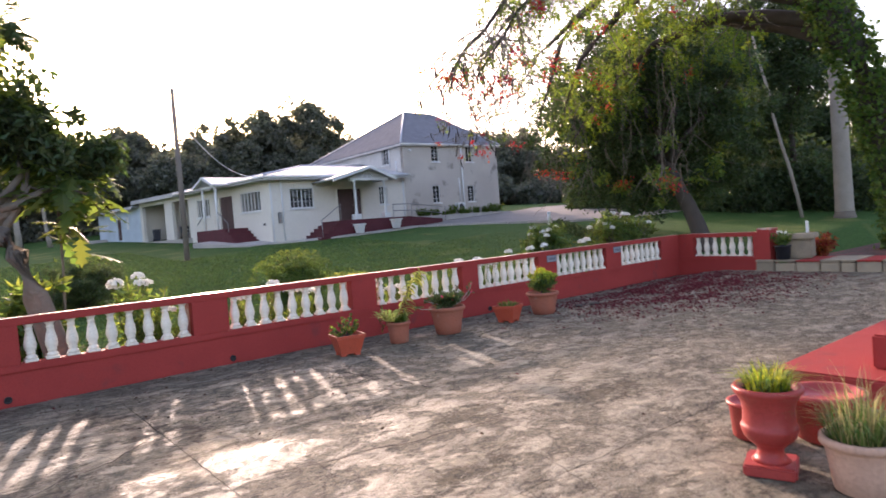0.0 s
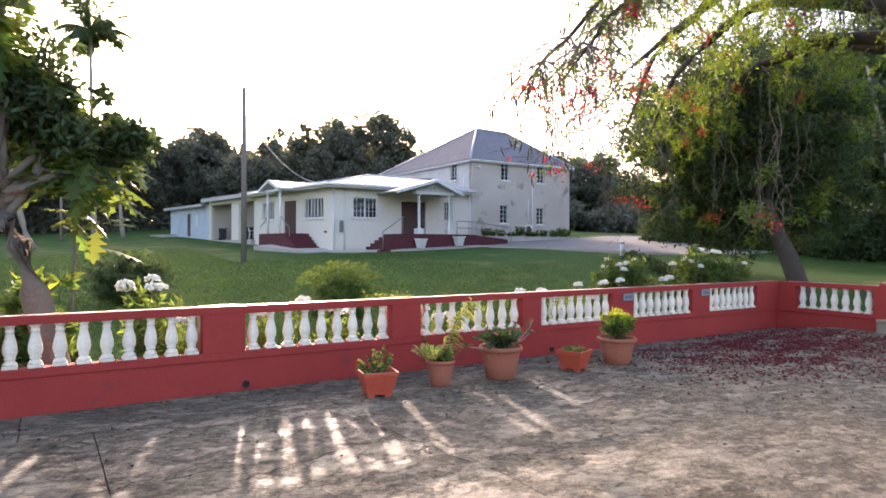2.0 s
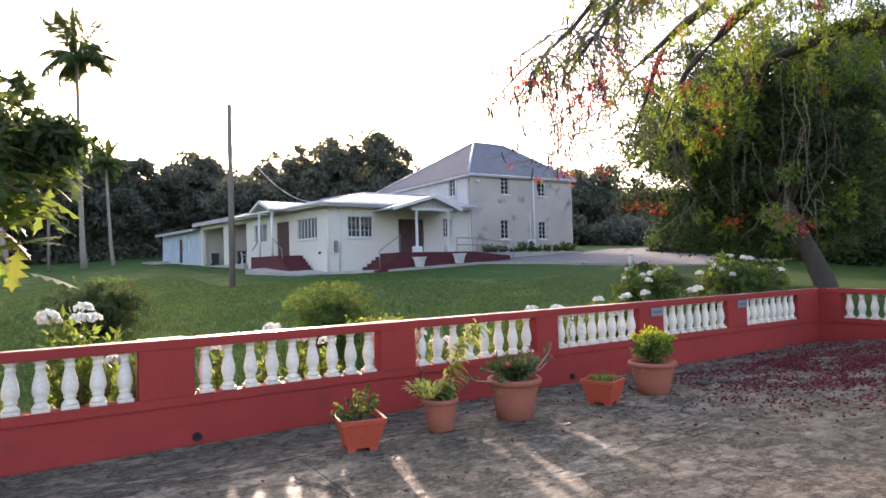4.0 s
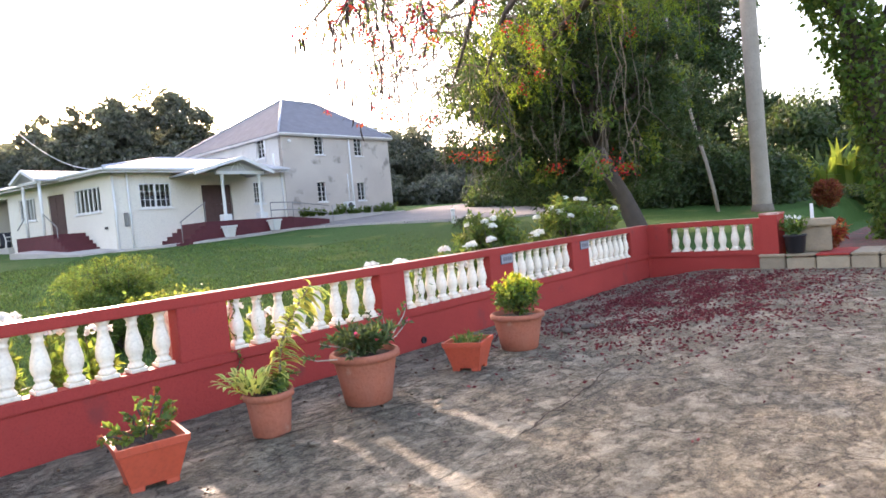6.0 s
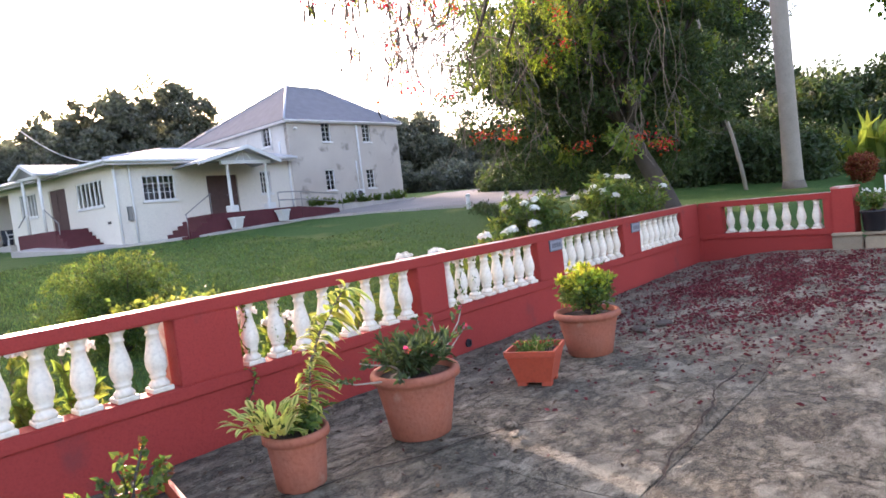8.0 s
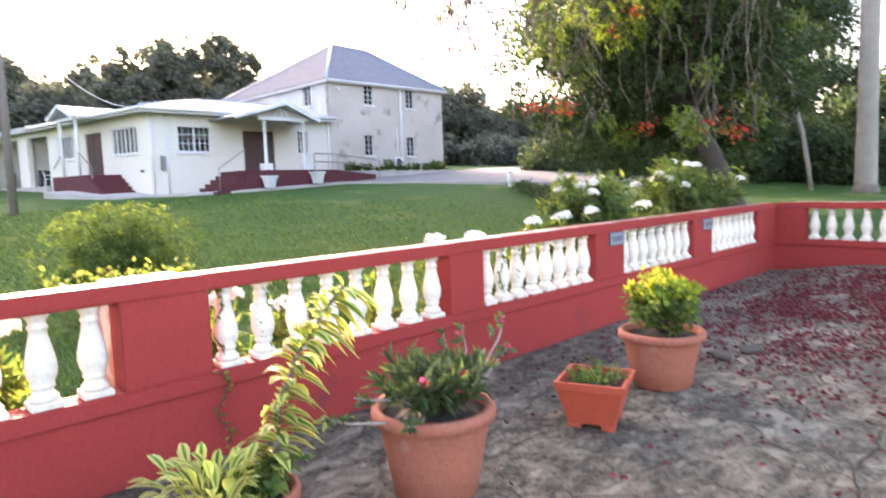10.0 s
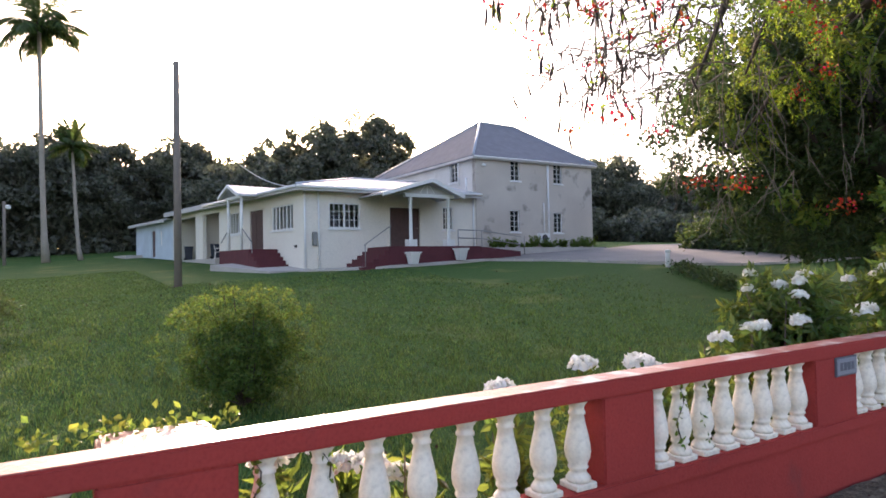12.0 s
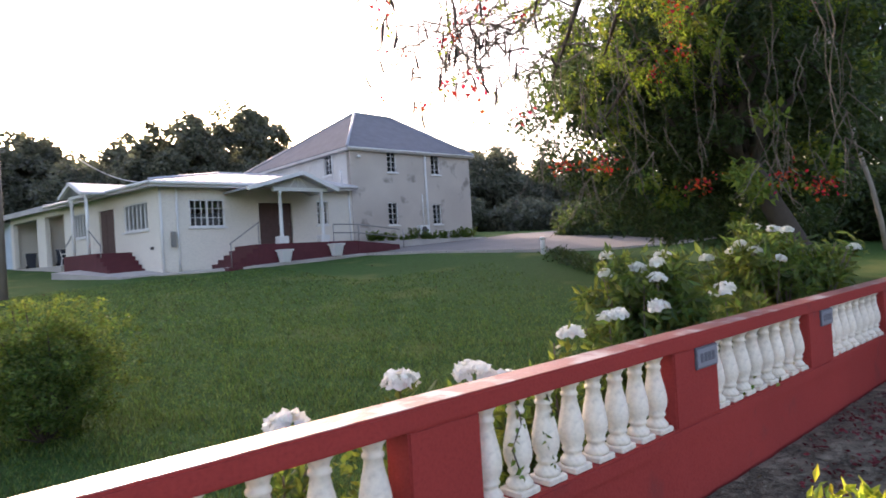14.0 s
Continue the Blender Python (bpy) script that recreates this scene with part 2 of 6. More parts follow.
ASPHALT = material("pale_driveway", (0.27, 0.24, 0.22), 0.9, second=(0.19, 0.17, 0.155), scale=0.7, bump=0.4, fine=14, coords="World")
BLACK_PLASTIC = material("black_plastic", (0.02, 0.02, 0.024), 0.45, bump=0.03)
PETAL = material("fallen_red_petal", (0.155, 0.022, 0.026), 0.85, second=(0.10, 0.018, 0.02), bump=0, random_amount=0.4, island=True)
DRY_LEAF = material("dry_leaf", (0.10, 0.06, 0.035), 0.9, bump=0, random_amount=0.5, island=True)
POD = material("seed_pod", (0.045, 0.03, 0.025), 0.7, scale=12, bump=0.2)

L_DARK = leaf_material("dark_leaf", (0.045, 0.072, 0.032), (0.105, 0.155, 0.032), 0.3)
# distance haze is mixed into this greyer, paler leaf colour
L_FAR = leaf_material("hazed_far_leaf", (0.115, 0.12, 0.10), (0.20, 0.22, 0.12), 0.4)
L_FERN = leaf_material("feathery_leaf", (0.05, 0.10, 0.018), (0.27, 0.37, 0.03), 0.5)
L_BUSH = leaf_material("bush_leaf", (0.06, 0.11, 0.03), (0.22, 0.30, 0.04), 0.4)
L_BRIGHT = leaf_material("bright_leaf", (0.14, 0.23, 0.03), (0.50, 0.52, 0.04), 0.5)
L_BROAD = leaf_material("broad_leaf", (0.055, 0.10, 0.03), (0.26, 0.34, 0.05), 0.42)
L_PALM = leaf_material("palm_leaf", (0.05, 0.085, 0.03), (0.13, 0.19, 0.04), 0.3)
L_GRASS = leaf_material("grass_blade", (0.072, 0.125, 0.030), (0.17, 0.26, 0.05), 0.35, 0.6)
L_CREAM = leaf_material("cream_leaf_edge", (0.50, 0.52, 0.15), (0.66, 0.66, 0.14), 0.45, 0.2)
L_STRAW = leaf_material("straw_blade", (0.33, 0.27, 0.12), (0.5, 0.42, 0.16), 0.4)
L_IVY = leaf_material("ivy_leaf", (0.05, 0.10, 0.02), (0.22, 0.32, 0.04), 0.35)
L_DULL = leaf_material("dull_leaf", (0.055, 0.085, 0.036), (0.13, 0.18, 0.04), 0.3)
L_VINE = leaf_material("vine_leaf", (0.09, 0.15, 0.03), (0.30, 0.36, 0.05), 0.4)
F_COPPER = leaf_material("copper_leaf", (0.20, 0.06, 0.03), (0.42, 0.13, 0.04), 0.35)
F_WHITE = leaf_material("white_flower", (0.80, 0.80, 0.74), (0.80, 0.80, 0.72), 0.35, 0.1)
F_RED = leaf_material("scarlet_flower", (0.46, 0.035, 0.022), (0.50, 0.04, 0.02), 0.35, 0.3)
F_PINK = leaf_material("pink_flower", (0.65, 0.06, 0.12), (0.7, 0.1, 0.15), 0.3, 0.2)


def glass_material():
    m = bpy.data.materials.new("window_glass")
    m.use_nodes = True
    b = m.node_tree.nodes["Principled BSDF"]
    b.inputs["Base Color"].default_value = (0.8, 0.83, 0.86, 1)
    b.inputs["Roughness"].default_value = 0.05
    b.inputs["Transmission Weight"].default_value = 1.0
    b.inputs["IOR"].default_value = 1.45
    b.inputs["Specular IOR Level"].default_value = 0.15
    return m


GLASS = glass_material()


# ---- mesh helpers ----
def part(name, bm, mat, parent=None, label="", smooth=False, bevel=0.0):
    if bevel:
        bmesh.ops.bevel(bm, geom=list(bm.edges), offset=bevel, segments=2, affect="EDGES", clamp_overlap=True)
    me = bpy.data.meshes.new(name)
    bm.to_mesh(me)
    bm.free()
    me.materials.append(mat)
    if smooth:
        me.polygons.foreach_set("use_smooth", [True] * len(me.polygons))
    ob = new(name, me)
    if parent:
        ob.parent = parent
    if label:
        ob["label"] = label
    return ob


def raw(name, verts, faces, mat, parent=None, label="", smooth=False):
    me = bpy.data.meshes.new(name)
    me.from_pydata(np.asarray(verts).tolist(), [], np.asarray(faces).tolist() if not isinstance(faces, list) else faces)
    me.materials.append(mat)
    if smooth:
        me.polygons.foreach_set("use_smooth", [True] * len(me.polygons))
    ob = new(name, me)
    if parent:
        ob.parent = parent
    if label:
        ob["label"] = label
    return ob


def empty(name, m=None):
    ob = new(name)
    ob.empty_display_size = 0.2
    if m is not None:
        ob.matrix_basis = m
    return ob


def add_box(bm, x0, x1, y0, y1, z0, z1, m=None):
    v = [bm.verts.new((x, y, z)) for z in (z0, z1) for x, y in ((x0, y0), (x1, y0), (x1, y1), (x0, y1))]
    if m is not None:
        for q in v:
            q.co = m @ q.co
    for f in ((3, 2, 1, 0), (4, 5, 6, 7), (0, 1, 5, 4), (1, 2, 6, 5), (2, 3, 7, 6), (3, 0, 4, 7)):
        bm.faces.new([v[i] for i in f])
    return bm


def box(x0, x1, y0, y1, z0, z1, m=None):
    return add_box(bmesh.new(), x0, x1, y0, y1, z0, z1, m)


def lathe(profile, sides=20, bm=None):
    """Turns a list of (radius, height) round z, closed at both ends."""
    bm = bm or bmesh.new()
    rings = []
    for r, z in profile:
        rings.append([bm.verts.new((r * math.cos(2 * math.pi * k / sides), r * math.sin(2 * math.pi * k / sides), z)) for k in range(sides)])
    for a, b in zip(rings, rings[1:]):
        for k in range(sides):
            bm.faces.new((a[k], a[(k + 1) % sides], b[(k + 1) % sides], b[k]))
    bm.faces.new(rings[0][::-1])
    bm.faces.new(rings[-1])
    return bm


def tube(points, radii, sides=8, verts=None, faces=None):
    """A tapered tube along points; appends to verts and faces."""
    verts = [] if verts is None else verts
    faces = [] if faces is None else faces
    pts = [Vector(p) for p in points]
    start = len(verts)
    for i, p in enumerate(pts):
        d = (pts[min(i + 1, len(pts) - 1)] - pts[max(i - 1, 0)]).normalized()
        a = d.orthogonal().normalized() if abs(d.z) < 0.95 else d.cross(Vector((0, 1, 0))).normalized()
        b = d.cross(a)
        for k in range(sides):
            ang = 2 * math.pi * k / sides
            verts.append(tuple(p + float(radii[i]) * (math.cos(ang) * a + math.sin(ang) * b)))
    for i in range(len(pts) - 1):
        for k in range(sides):
            q = start + i * sides
            faces.append((q + k, q + (k + 1) % sides, q + sides + (k + 1) % sides, q + sides + k))
    faces.append(tuple(range(start, start + sides))[::-1])
    faces.append(tuple(range(len(verts) - sides, len(verts))))
    return verts, faces


def bent(a, b, sag=0.0, wob=0.0, n=6, seed=0):
    """Points from a to b with a sag and some wander."""
    r = random.Random(seed)
    a, b = Vector(a), Vector(b)
    out = []
    for i in range(n):
        t = i / (n - 1)
        p = a.lerp(b, t) + Vector((0, 0, -sag * 4 * t * (1 - t)))
        if 0 < i < n - 1:
            p += Vector((r.uniform(-wob, wob), r.uniform(-wob, wob), r.uniform(-wob, wob)))
        out.append(p)
    return out


def leaves(pos, length, width, droop=0.2, up=None, fold=0.15, gen=rng, spread=0.25):
    """Verts and faces of pointed leaves at the given places; up: a main direction for each, else at random."""
    pos = np.asarray(pos, float)
    n = len(pos)
    d = gen.normal(size=(n, 3))
    if up is not None:
        d = d * spread * 2 + np.asarray(up)
    d[:, 2] -= droop
    d /= np.linalg.norm(d, axis=1)[:, None]
    s = np.cross(d, gen.normal(size=(n, 3)))
    s /= np.linalg.norm(s, axis=1)[:, None]
    k = np.cross(s, d)
    ln = length * gen.uniform(0.7, 1.3, (n, 1))
    wd = width * gen.uniform(0.7, 1.3, (n, 1))
    v = np.stack([pos, pos + d * ln * 0.45 + s * wd / 2 + k * wd * fold, pos + d * ln - k * ln * 0.06, pos + d * ln * 0.45 - s * wd / 2 + k * wd * fold], 1).reshape(-1, 3)
    i = np.arange(n)[:, None] * 4
    f = np.concatenate([i + [0, 1, 2], i + [0, 2, 3]], 1).reshape(-1, 3)
    return v, f


def petals(pos, size, out, gen=rng):
    """Rounded petals with their faces turned roughly outwards."""
    pos = np.asarray(pos, float)
    n = len(pos)
    nrm = np.asarray(out) + gen.normal(0, 0.45, (n, 3))
    nrm /= np.linalg.norm(nrm, axis=1)[:, None]
    a = np.cross(nrm, gen.normal(size=(n, 3)))
    a /= np.linalg.norm(a, axis=1)[:, None]
    c = np.cross(nrm, a)
    sz = size * gen.uniform(0.7, 1.25, (n, 1))
    rim = [pos + sz * (math.cos(t) * a + 0.8 * math.sin(t) * c) + nrm * sz * 0.25 * math.cos(2 * t) for t in np.linspace(0, 2 * math.pi, 7)[:6]]
    v = np.stack([pos - nrm * sz * 0.2] + rim, 1).reshape(-1, 3)
    i = np.arange(n)[:, None] * 7
    f = np.concatenate([i + [0, k + 1, (k + 1) % 6 + 1] for k in range(6)], 1).reshape(-1, 3)
    return v, f


def join(chunks):
    vs, fs, o = [], [], 0
    for v, f in chunks:
        vs.append(np.asarray(v))
        fs += (np.asarray(f) + o).tolist() if not isinstance(f, list) else [tuple(q + o for q in face) for face in f]
        o += len(v)
    return np.concatenate(vs), fs


def clumps(centre, radii, count, blob, per, gen=rng, shell=0.55):
    """Leaf places in clumps that fill the outer part of an ellipsoid unevenly."""
    u = gen.normal(size=(count, 3))
    u /= np.linalg.norm(u, axis=1)[:, None]
    c = np.asarray(centre) + u * np.asarray(radii) * gen.uniform(shell, 1.0, (count, 1))
    r = blob * gen.uniform(0.5, 1.3, (count, 1, 1))
    q = gen.normal(size=(count, per, 3))
    q /= np.linalg.norm(q, axis=2)[:, :, None]
    q *= gen.uniform(0.35, 1, (count, per, 1)) * r * np.array([1, 1, 0.75])
    return (c[:, None] + q).reshape(-1, 3)


def smooth_step(a, b, v):
    t = min(max((v - a) / (b - a), 0), 1)
    return t * t * (3 - 2 * t)


def ground_z(x, y):
    """The lawn: low behind the terrace wall, rising to the house."""
    yc = min(max(y, -4), 75)
    xc = min(max(x, -40), 34)
    return -0.2 + 0.05 * yc - 0.65 * (1 - smooth_step(5, 20, yc)) + 0.049 * xc


def floor_z(x, y):
    return 0.07 * smooth_step(-0.4, -1.5, y) + 0.10 * smooth_step(5, 9.4, x) * smooth_step(0.3, -1.2, y) if y < 0.3 else 0.0


# ---- ground ----
def build_ground():
    xs = np.concatenate([[-900, -300, -120, -70], np.arange(-46, 62, 1.0), [80, 130, 320, 900]])
    ys = np.concatenate([[-900, -300, -100, -40, -24, -10], np.arange(-6, 72, 1.0), [90, 140, 320, 900]])
    verts, faces = [], []
    for y in ys:
        for x in xs:
            z = ground_z(x, y) if y > 0.1 else min(ground_z(x, 0.2), -0.35)
            if -14 < x < 11 and y < 0.3:
                z = min(z, -0.5)
            z += 0.04 * noise.noise((x * 0.35, y * 0.35, 0))
            verts.append((x, y, z))
    w = len(xs)
    for j in range(len(ys) - 1):
        for i in range(w - 1):
            q = j * w + i
            faces.append((q, q + 1, q + w + 1, q + w))
    g = raw("ground", verts, faces, GRASS_GROUND, smooth=True)
    tagged(g, "green lawn rising gently to the house", "lawn", kind="structure")


build_ground()


# ---- terrace floor ----
def slab_mesh(x0, x1, y0, y1):
    step = 0.085
    nx, ny = max(2, int((x1 - x0) / step)), max(2, int((y1 - y0) / step))
    verts, faces = [], []
    for j in range(ny + 1):
        for i in range(nx + 1):
            x, y = x0 + (x1 - x0) * i / nx, y0 + (y1 - y0) * j / ny
            z = floor_z(x, y)
            z += 0.010 * noise.noise((x * 1.2, y * 1.9, 0.5)) + 0.010 * noise.noise((x * 3.6, y * 6.0, 3.0))
            z += 0.006 * noise.noise((x * 9, y * 13, 5.0))
            if i in (0, nx) or j in (0, ny):
                z -= 0.004
            verts.append((x, y, z))
    w = nx + 1
    for j in range(ny):
        for i in range(nx):
            q = j * w + i
            faces.append((q, q + 1, q + w + 1, q + w))
    rim = [(i, 0) for i in range(nx + 1)] + [(nx, j) for j in range(1, ny + 1)] + [(i, ny) for i in range(nx - 1, -1, -1)] + [(0, j) for j in range(ny - 1, 0, -1)]
    top = [j * w + i for i, j in rim]
    base, count = len(verts), len(top)
    verts += [verts[t] for t in top] + [(verts[t][0], verts[t][1], -0.10) for t in top]
    for k in range(count):
        k2 = (k + 1) % count
        faces.append((base + k, base + count + k, base + count + k2, base + k2))
    return verts, faces


def build_terrace():
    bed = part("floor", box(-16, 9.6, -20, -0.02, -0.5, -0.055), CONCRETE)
    tagged(bed, "weathered grey concrete terrace floor with open joints", "floor", kind="structure")
    ys = [-20, -13.0, -9.6, -6.5, -3.0, -1.32, -0.005]
    xs_for = {0: [-16, -8, 0, 9.5], 1: [-16, -9, -3, 3, 9.5], 2: [-16, -10.5, -7.0, -3.1, 0.3, 4, 9.5], 3: [-16, -9.5, -6.8, -4.4, -1.75, 0.9, 4.2, 9.45],
              4: [-16, -10, -6.4, -4.4, -2.0, 0.2, 2.7, 5.6, 9.4], 5: [-16, -9, -5.0, -1.1, 2.6, 6.2, 9.35]}
    g = 0.005
    for j in range(6):
        for i in range(len(xs_for[j]) - 1):
            v, f = slab_mesh(xs_for[j][i] + g, xs_for[j][i + 1] - g, ys[j] + g, ys[j + 1] - g)
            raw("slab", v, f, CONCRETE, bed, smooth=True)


build_terrace()

# ---- terrace wall ----
Z_SILL0, Z_SILL, Z_OPEN, Z_TOP = 0.405, 0.505, 0.985, 1.08
THICK = 0.17
OPENINGS = [(-10.4, -8.35, 9), (-7.85, -5.72, 9), (-5.22, -3.125, 9), (-2.606, -0.49, 9), (0.0, 1.97, 8), (2.38, 4.11, 8), (4.69, 6.44, 8), (7.02, 8.73, 8)]


def baluster_mesh():
    h = Z_OPEN - Z_SILL
    bm = box(-0.074, 0.074, -0.074, 0.074, 0, 0.035)
    bmesh.ops.bevel(bm, geom=list(bm.edges), offset=0.006, segments=1, affect="EDGES")
    prof = [(0.066, 0.035), (0.070, 0.055), (0.058, 0.072), (0.046, 0.085), (0.047, 0.098), (0.056, 0.108), (0.056, 0.118), (0.050, 0.126), (0.068, 0.165),
            (0.073, 0.20), (0.070, 0.24), (0.058, 0.30), (0.045, 0.355), (0.039, 0.395), (0.047, 0.402), (0.047, 0.415), (0.039, 0.422), (0.043, 0.445), (0.060, 0.468), (0.062, h + 0.002)]
    lathe(prof, 16, bm)
    me = bpy.data.meshes.new("baluster")
    bm.to_mesh(me)
    bm.free()
    me.materials.append(WHITE_BAL)
    me.polygons.foreach_set("use_smooth", [len(p.vertices) == 4 and p.center.z > 0.036 for p in me.polygons])
    return me


def build_wall():
    mesh = baluster_mesh()
    root = part("wall_terrace", box(-11.5, 9.55, 0.022, THICK, -0.9, Z_SILL0), RED, bevel=0.006)
    tagged(root, "red painted terrace wall with white balusters", "balustrade", kind="structure")
    part("sill", box(-11.5, 9.53, -0.004, THICK + 0.02, Z_SILL0, Z_SILL), RED, root, bevel=0.012)
    rail = box(-11.5, 9.54, 0.0, THICK + 0.015, Z_OPEN, Z_TOP)
    part("rail", rail, RED, root, bevel=0.01)
    part("rail_top", box(-11.5, 9.53, 0.012, THICK + 0.005, Z_TOP, Z_TOP + 0.004), RED_TOP, root, "worn top of the rail, coloured pale as sunlit")
    edges = [-11.5] + [e for a, b, _ in OPENINGS for e in (a, b)] + [9.54]
    for k in range(0, len(edges), 2):
        part("pillar", box(edges[k], edges[k + 1], 0.003, THICK, Z_SILL - 0.002, Z_OPEN + 0.002), RED, root, bevel=0.008)
    for x0, x1 in ((-3.125, -2.606), (-0.49, 0.0)):
        part("buttress", box(x0 + 0.02, x1 - 0.02, THICK, THICK + 0.30, -0.9, Z_TOP - 0.012), RED_TOP, root, "thick pier behind the rail, worn and coloured pale as sunlit", bevel=0.015)
    for a, b, n in OPENINGS:
        for k in range(n):
            o = new("baluster", mesh)
            o.parent = root
            o.matrix_basis = pose(a + (b - a) * (k + 0.5) / n, 0.088, Z_SILL, 0, 0, random.uniform(-2, 2))
    # drain holes at the foot
    for x, z in ((-5.39, 0.085), (-2.595, 0.075), (2.63, 0.08)):
        bm = lathe([(0.045, 0), (0.045, 0.02), (0.03, 0.02), (0.03, 0.004)], 14)
        bm.transform(Matrix.Translation((x, 0.022, z)) @ Matrix.Rotation(radians(90), 4, "X"))
        part("drain_pipe", bm, BLACK_PLASTIC, root, "dark round drain hole")
    # wing wall, turned towards the camera's side
    a, b = Vector((9.54, 0.0, 0)), Vector((9.301, -2.237, 0))
    ang = math.degrees(math.atan2((b - a).y, (b - a).x))
    L = (b - a).length
    m = pose(a.x, a.y, 0, 0, 0, ang)
    wing = part("wall_wing", box(0, L, 0.022, THICK, -0.5, Z_SILL0), RED, bevel=0.006)
    wing.matrix_basis = m
    tagged(wing, "short red wing of the balustrade wall", "balustrade", kind="structure")
    part("sill", box(0.0, L, -0.004, THICK + 0.02, Z_SILL0, Z_SILL), RED, wing, bevel=0.012)
    part("rail", box(0.0, L, 0.0, THICK + 0.015, Z_OPEN, Z_TOP), RED, wing, bevel=0.01)
    part("rail_top", box(0.25, L - 0.02, 0.012, THICK + 0.005, Z_TOP + 0.004, Z_TOP + 0.008), RED_TOP, wing, "worn top of the rail, coloured pale as sunlit")
    for u0, u1 in ((0.0, 0.435), (2.09, L)):
        part("pillar", box(u0, u1, 0.003, THICK, Z_SILL - 0.002, Z_OPEN + 0.002), RED, wing, bevel=0.008)
    for k in range(7):
        o = new("baluster", mesh)
        o.parent = wing
        o.matrix_basis = pose(0.435 + 1.655 * (k + 0.5) / 7, 0.088, Z_SILL)
    part("corner", box(9.548, 9.69, -0.02, 0.12, -0.5, Z_OPEN + 0.04), RED, bpy.data.objects["wall_terrace"])
    end = part("end_pier", box(L - 0.02, L + 0.28, -0.03, THICK + 0.14, -0.3, 1.13), RED)
    end.matrix_basis = m
    tagged(end, "square red end pier of the balustrade", "pier", kind="structure")
    part("cap", box(L - 0.03, L + 0.30, -0.04, THICK + 0.16, 1.13, 1.165), RED_TOP, end, "worn cap, coloured pale as sunlit", bevel=0.008)


build_wall()


def plaque(x):
    p = empty("wall_plaque", pose(x, 0.0, 0.91))
    tagged(p, "small slate name plaque screwed to a red pillar", "plaque", group="wall plaques")
    part("board", box(-0.15, 0.15, -0.012, 0.003, -0.072, 0.072), PLAQUE, p, "grey slate board", bevel=0.003)
    part("face", box(-0.138, 0.138, -0.015, -0.011, -0.060, 0.060), PLAQUE_FACE, p, "paler worn face")
    for k in range(4):
        part("lettering", box(-0.10 + k * 0.054, -0.062 + k * 0.054, -0.017, -0.0145, -0.03, 0.03), PLAQUE, p, "unreadable dark lettering")


plaque(4.52)
plaque(6.86)

# ---- the house ----
Y_F = 25.55
X_W, X_C, X_R = 9.17, 18.78, 27.35
SIDE_D = Vector((-0.155, 0.988, 0)).normalized()


def wall_sheet(length, z0, z1, thick, holes):
    """A wall along x from 0, its face at y = 0, with openings (x0, x1, z0, z1) cut through."""
    xs = sorted({0.0, length, *[h[0] for h in holes], *[h[1] for h in holes]})
    zs = sorted({z0, z1, *[h[2] for h in holes], *[h[3] for h in holes]})
    solid = {}
    for i in range(len(xs) - 1):
        for j in range(len(zs) - 1):
            cx, cz = (xs[i] + xs[i + 1]) / 2, (zs[j] + zs[j + 1]) / 2
            solid[i, j] = not any(h[0] < cx < h[1] and h[2] < cz < h[3] for h in holes)
    bm = bmesh.new()
    quad = lambda *c: bm.faces.new([bm.verts.new(p) for p in c])
    for (i, j), on in solid.items():
        if not on:
            continue
        a, b, c, d = xs[i], xs[i + 1], zs[j], zs[j + 1]
        quad((a, 0, c), (b, 0, c), (b, 0, d), (a, 0, d))
        quad((b, thick, c), (a, thick, c), (a, thick, d), (b, thick, d))
        for di, dj, pts in ((-1, 0, ((a, thick, c), (a, 0, c), (a, 0, d), (a, thick, d))), (1, 0, ((b, 0, c), (b, thick, c), (b, thick, d), (b, 0, d))),
                            (0, -1, ((a, thick, c), (b, thick, c), (b, 0, c), (a, 0, c))), (0, 1, ((a, 0, d), (b, 0, d), (b, thick, d), (a, thick, d)))):
            if not solid.get((i + di, j + dj), False):
                quad(*pts)
    bmesh.ops.remove_doubles(bm, verts=bm.verts, dist=1e-5)
    return bm


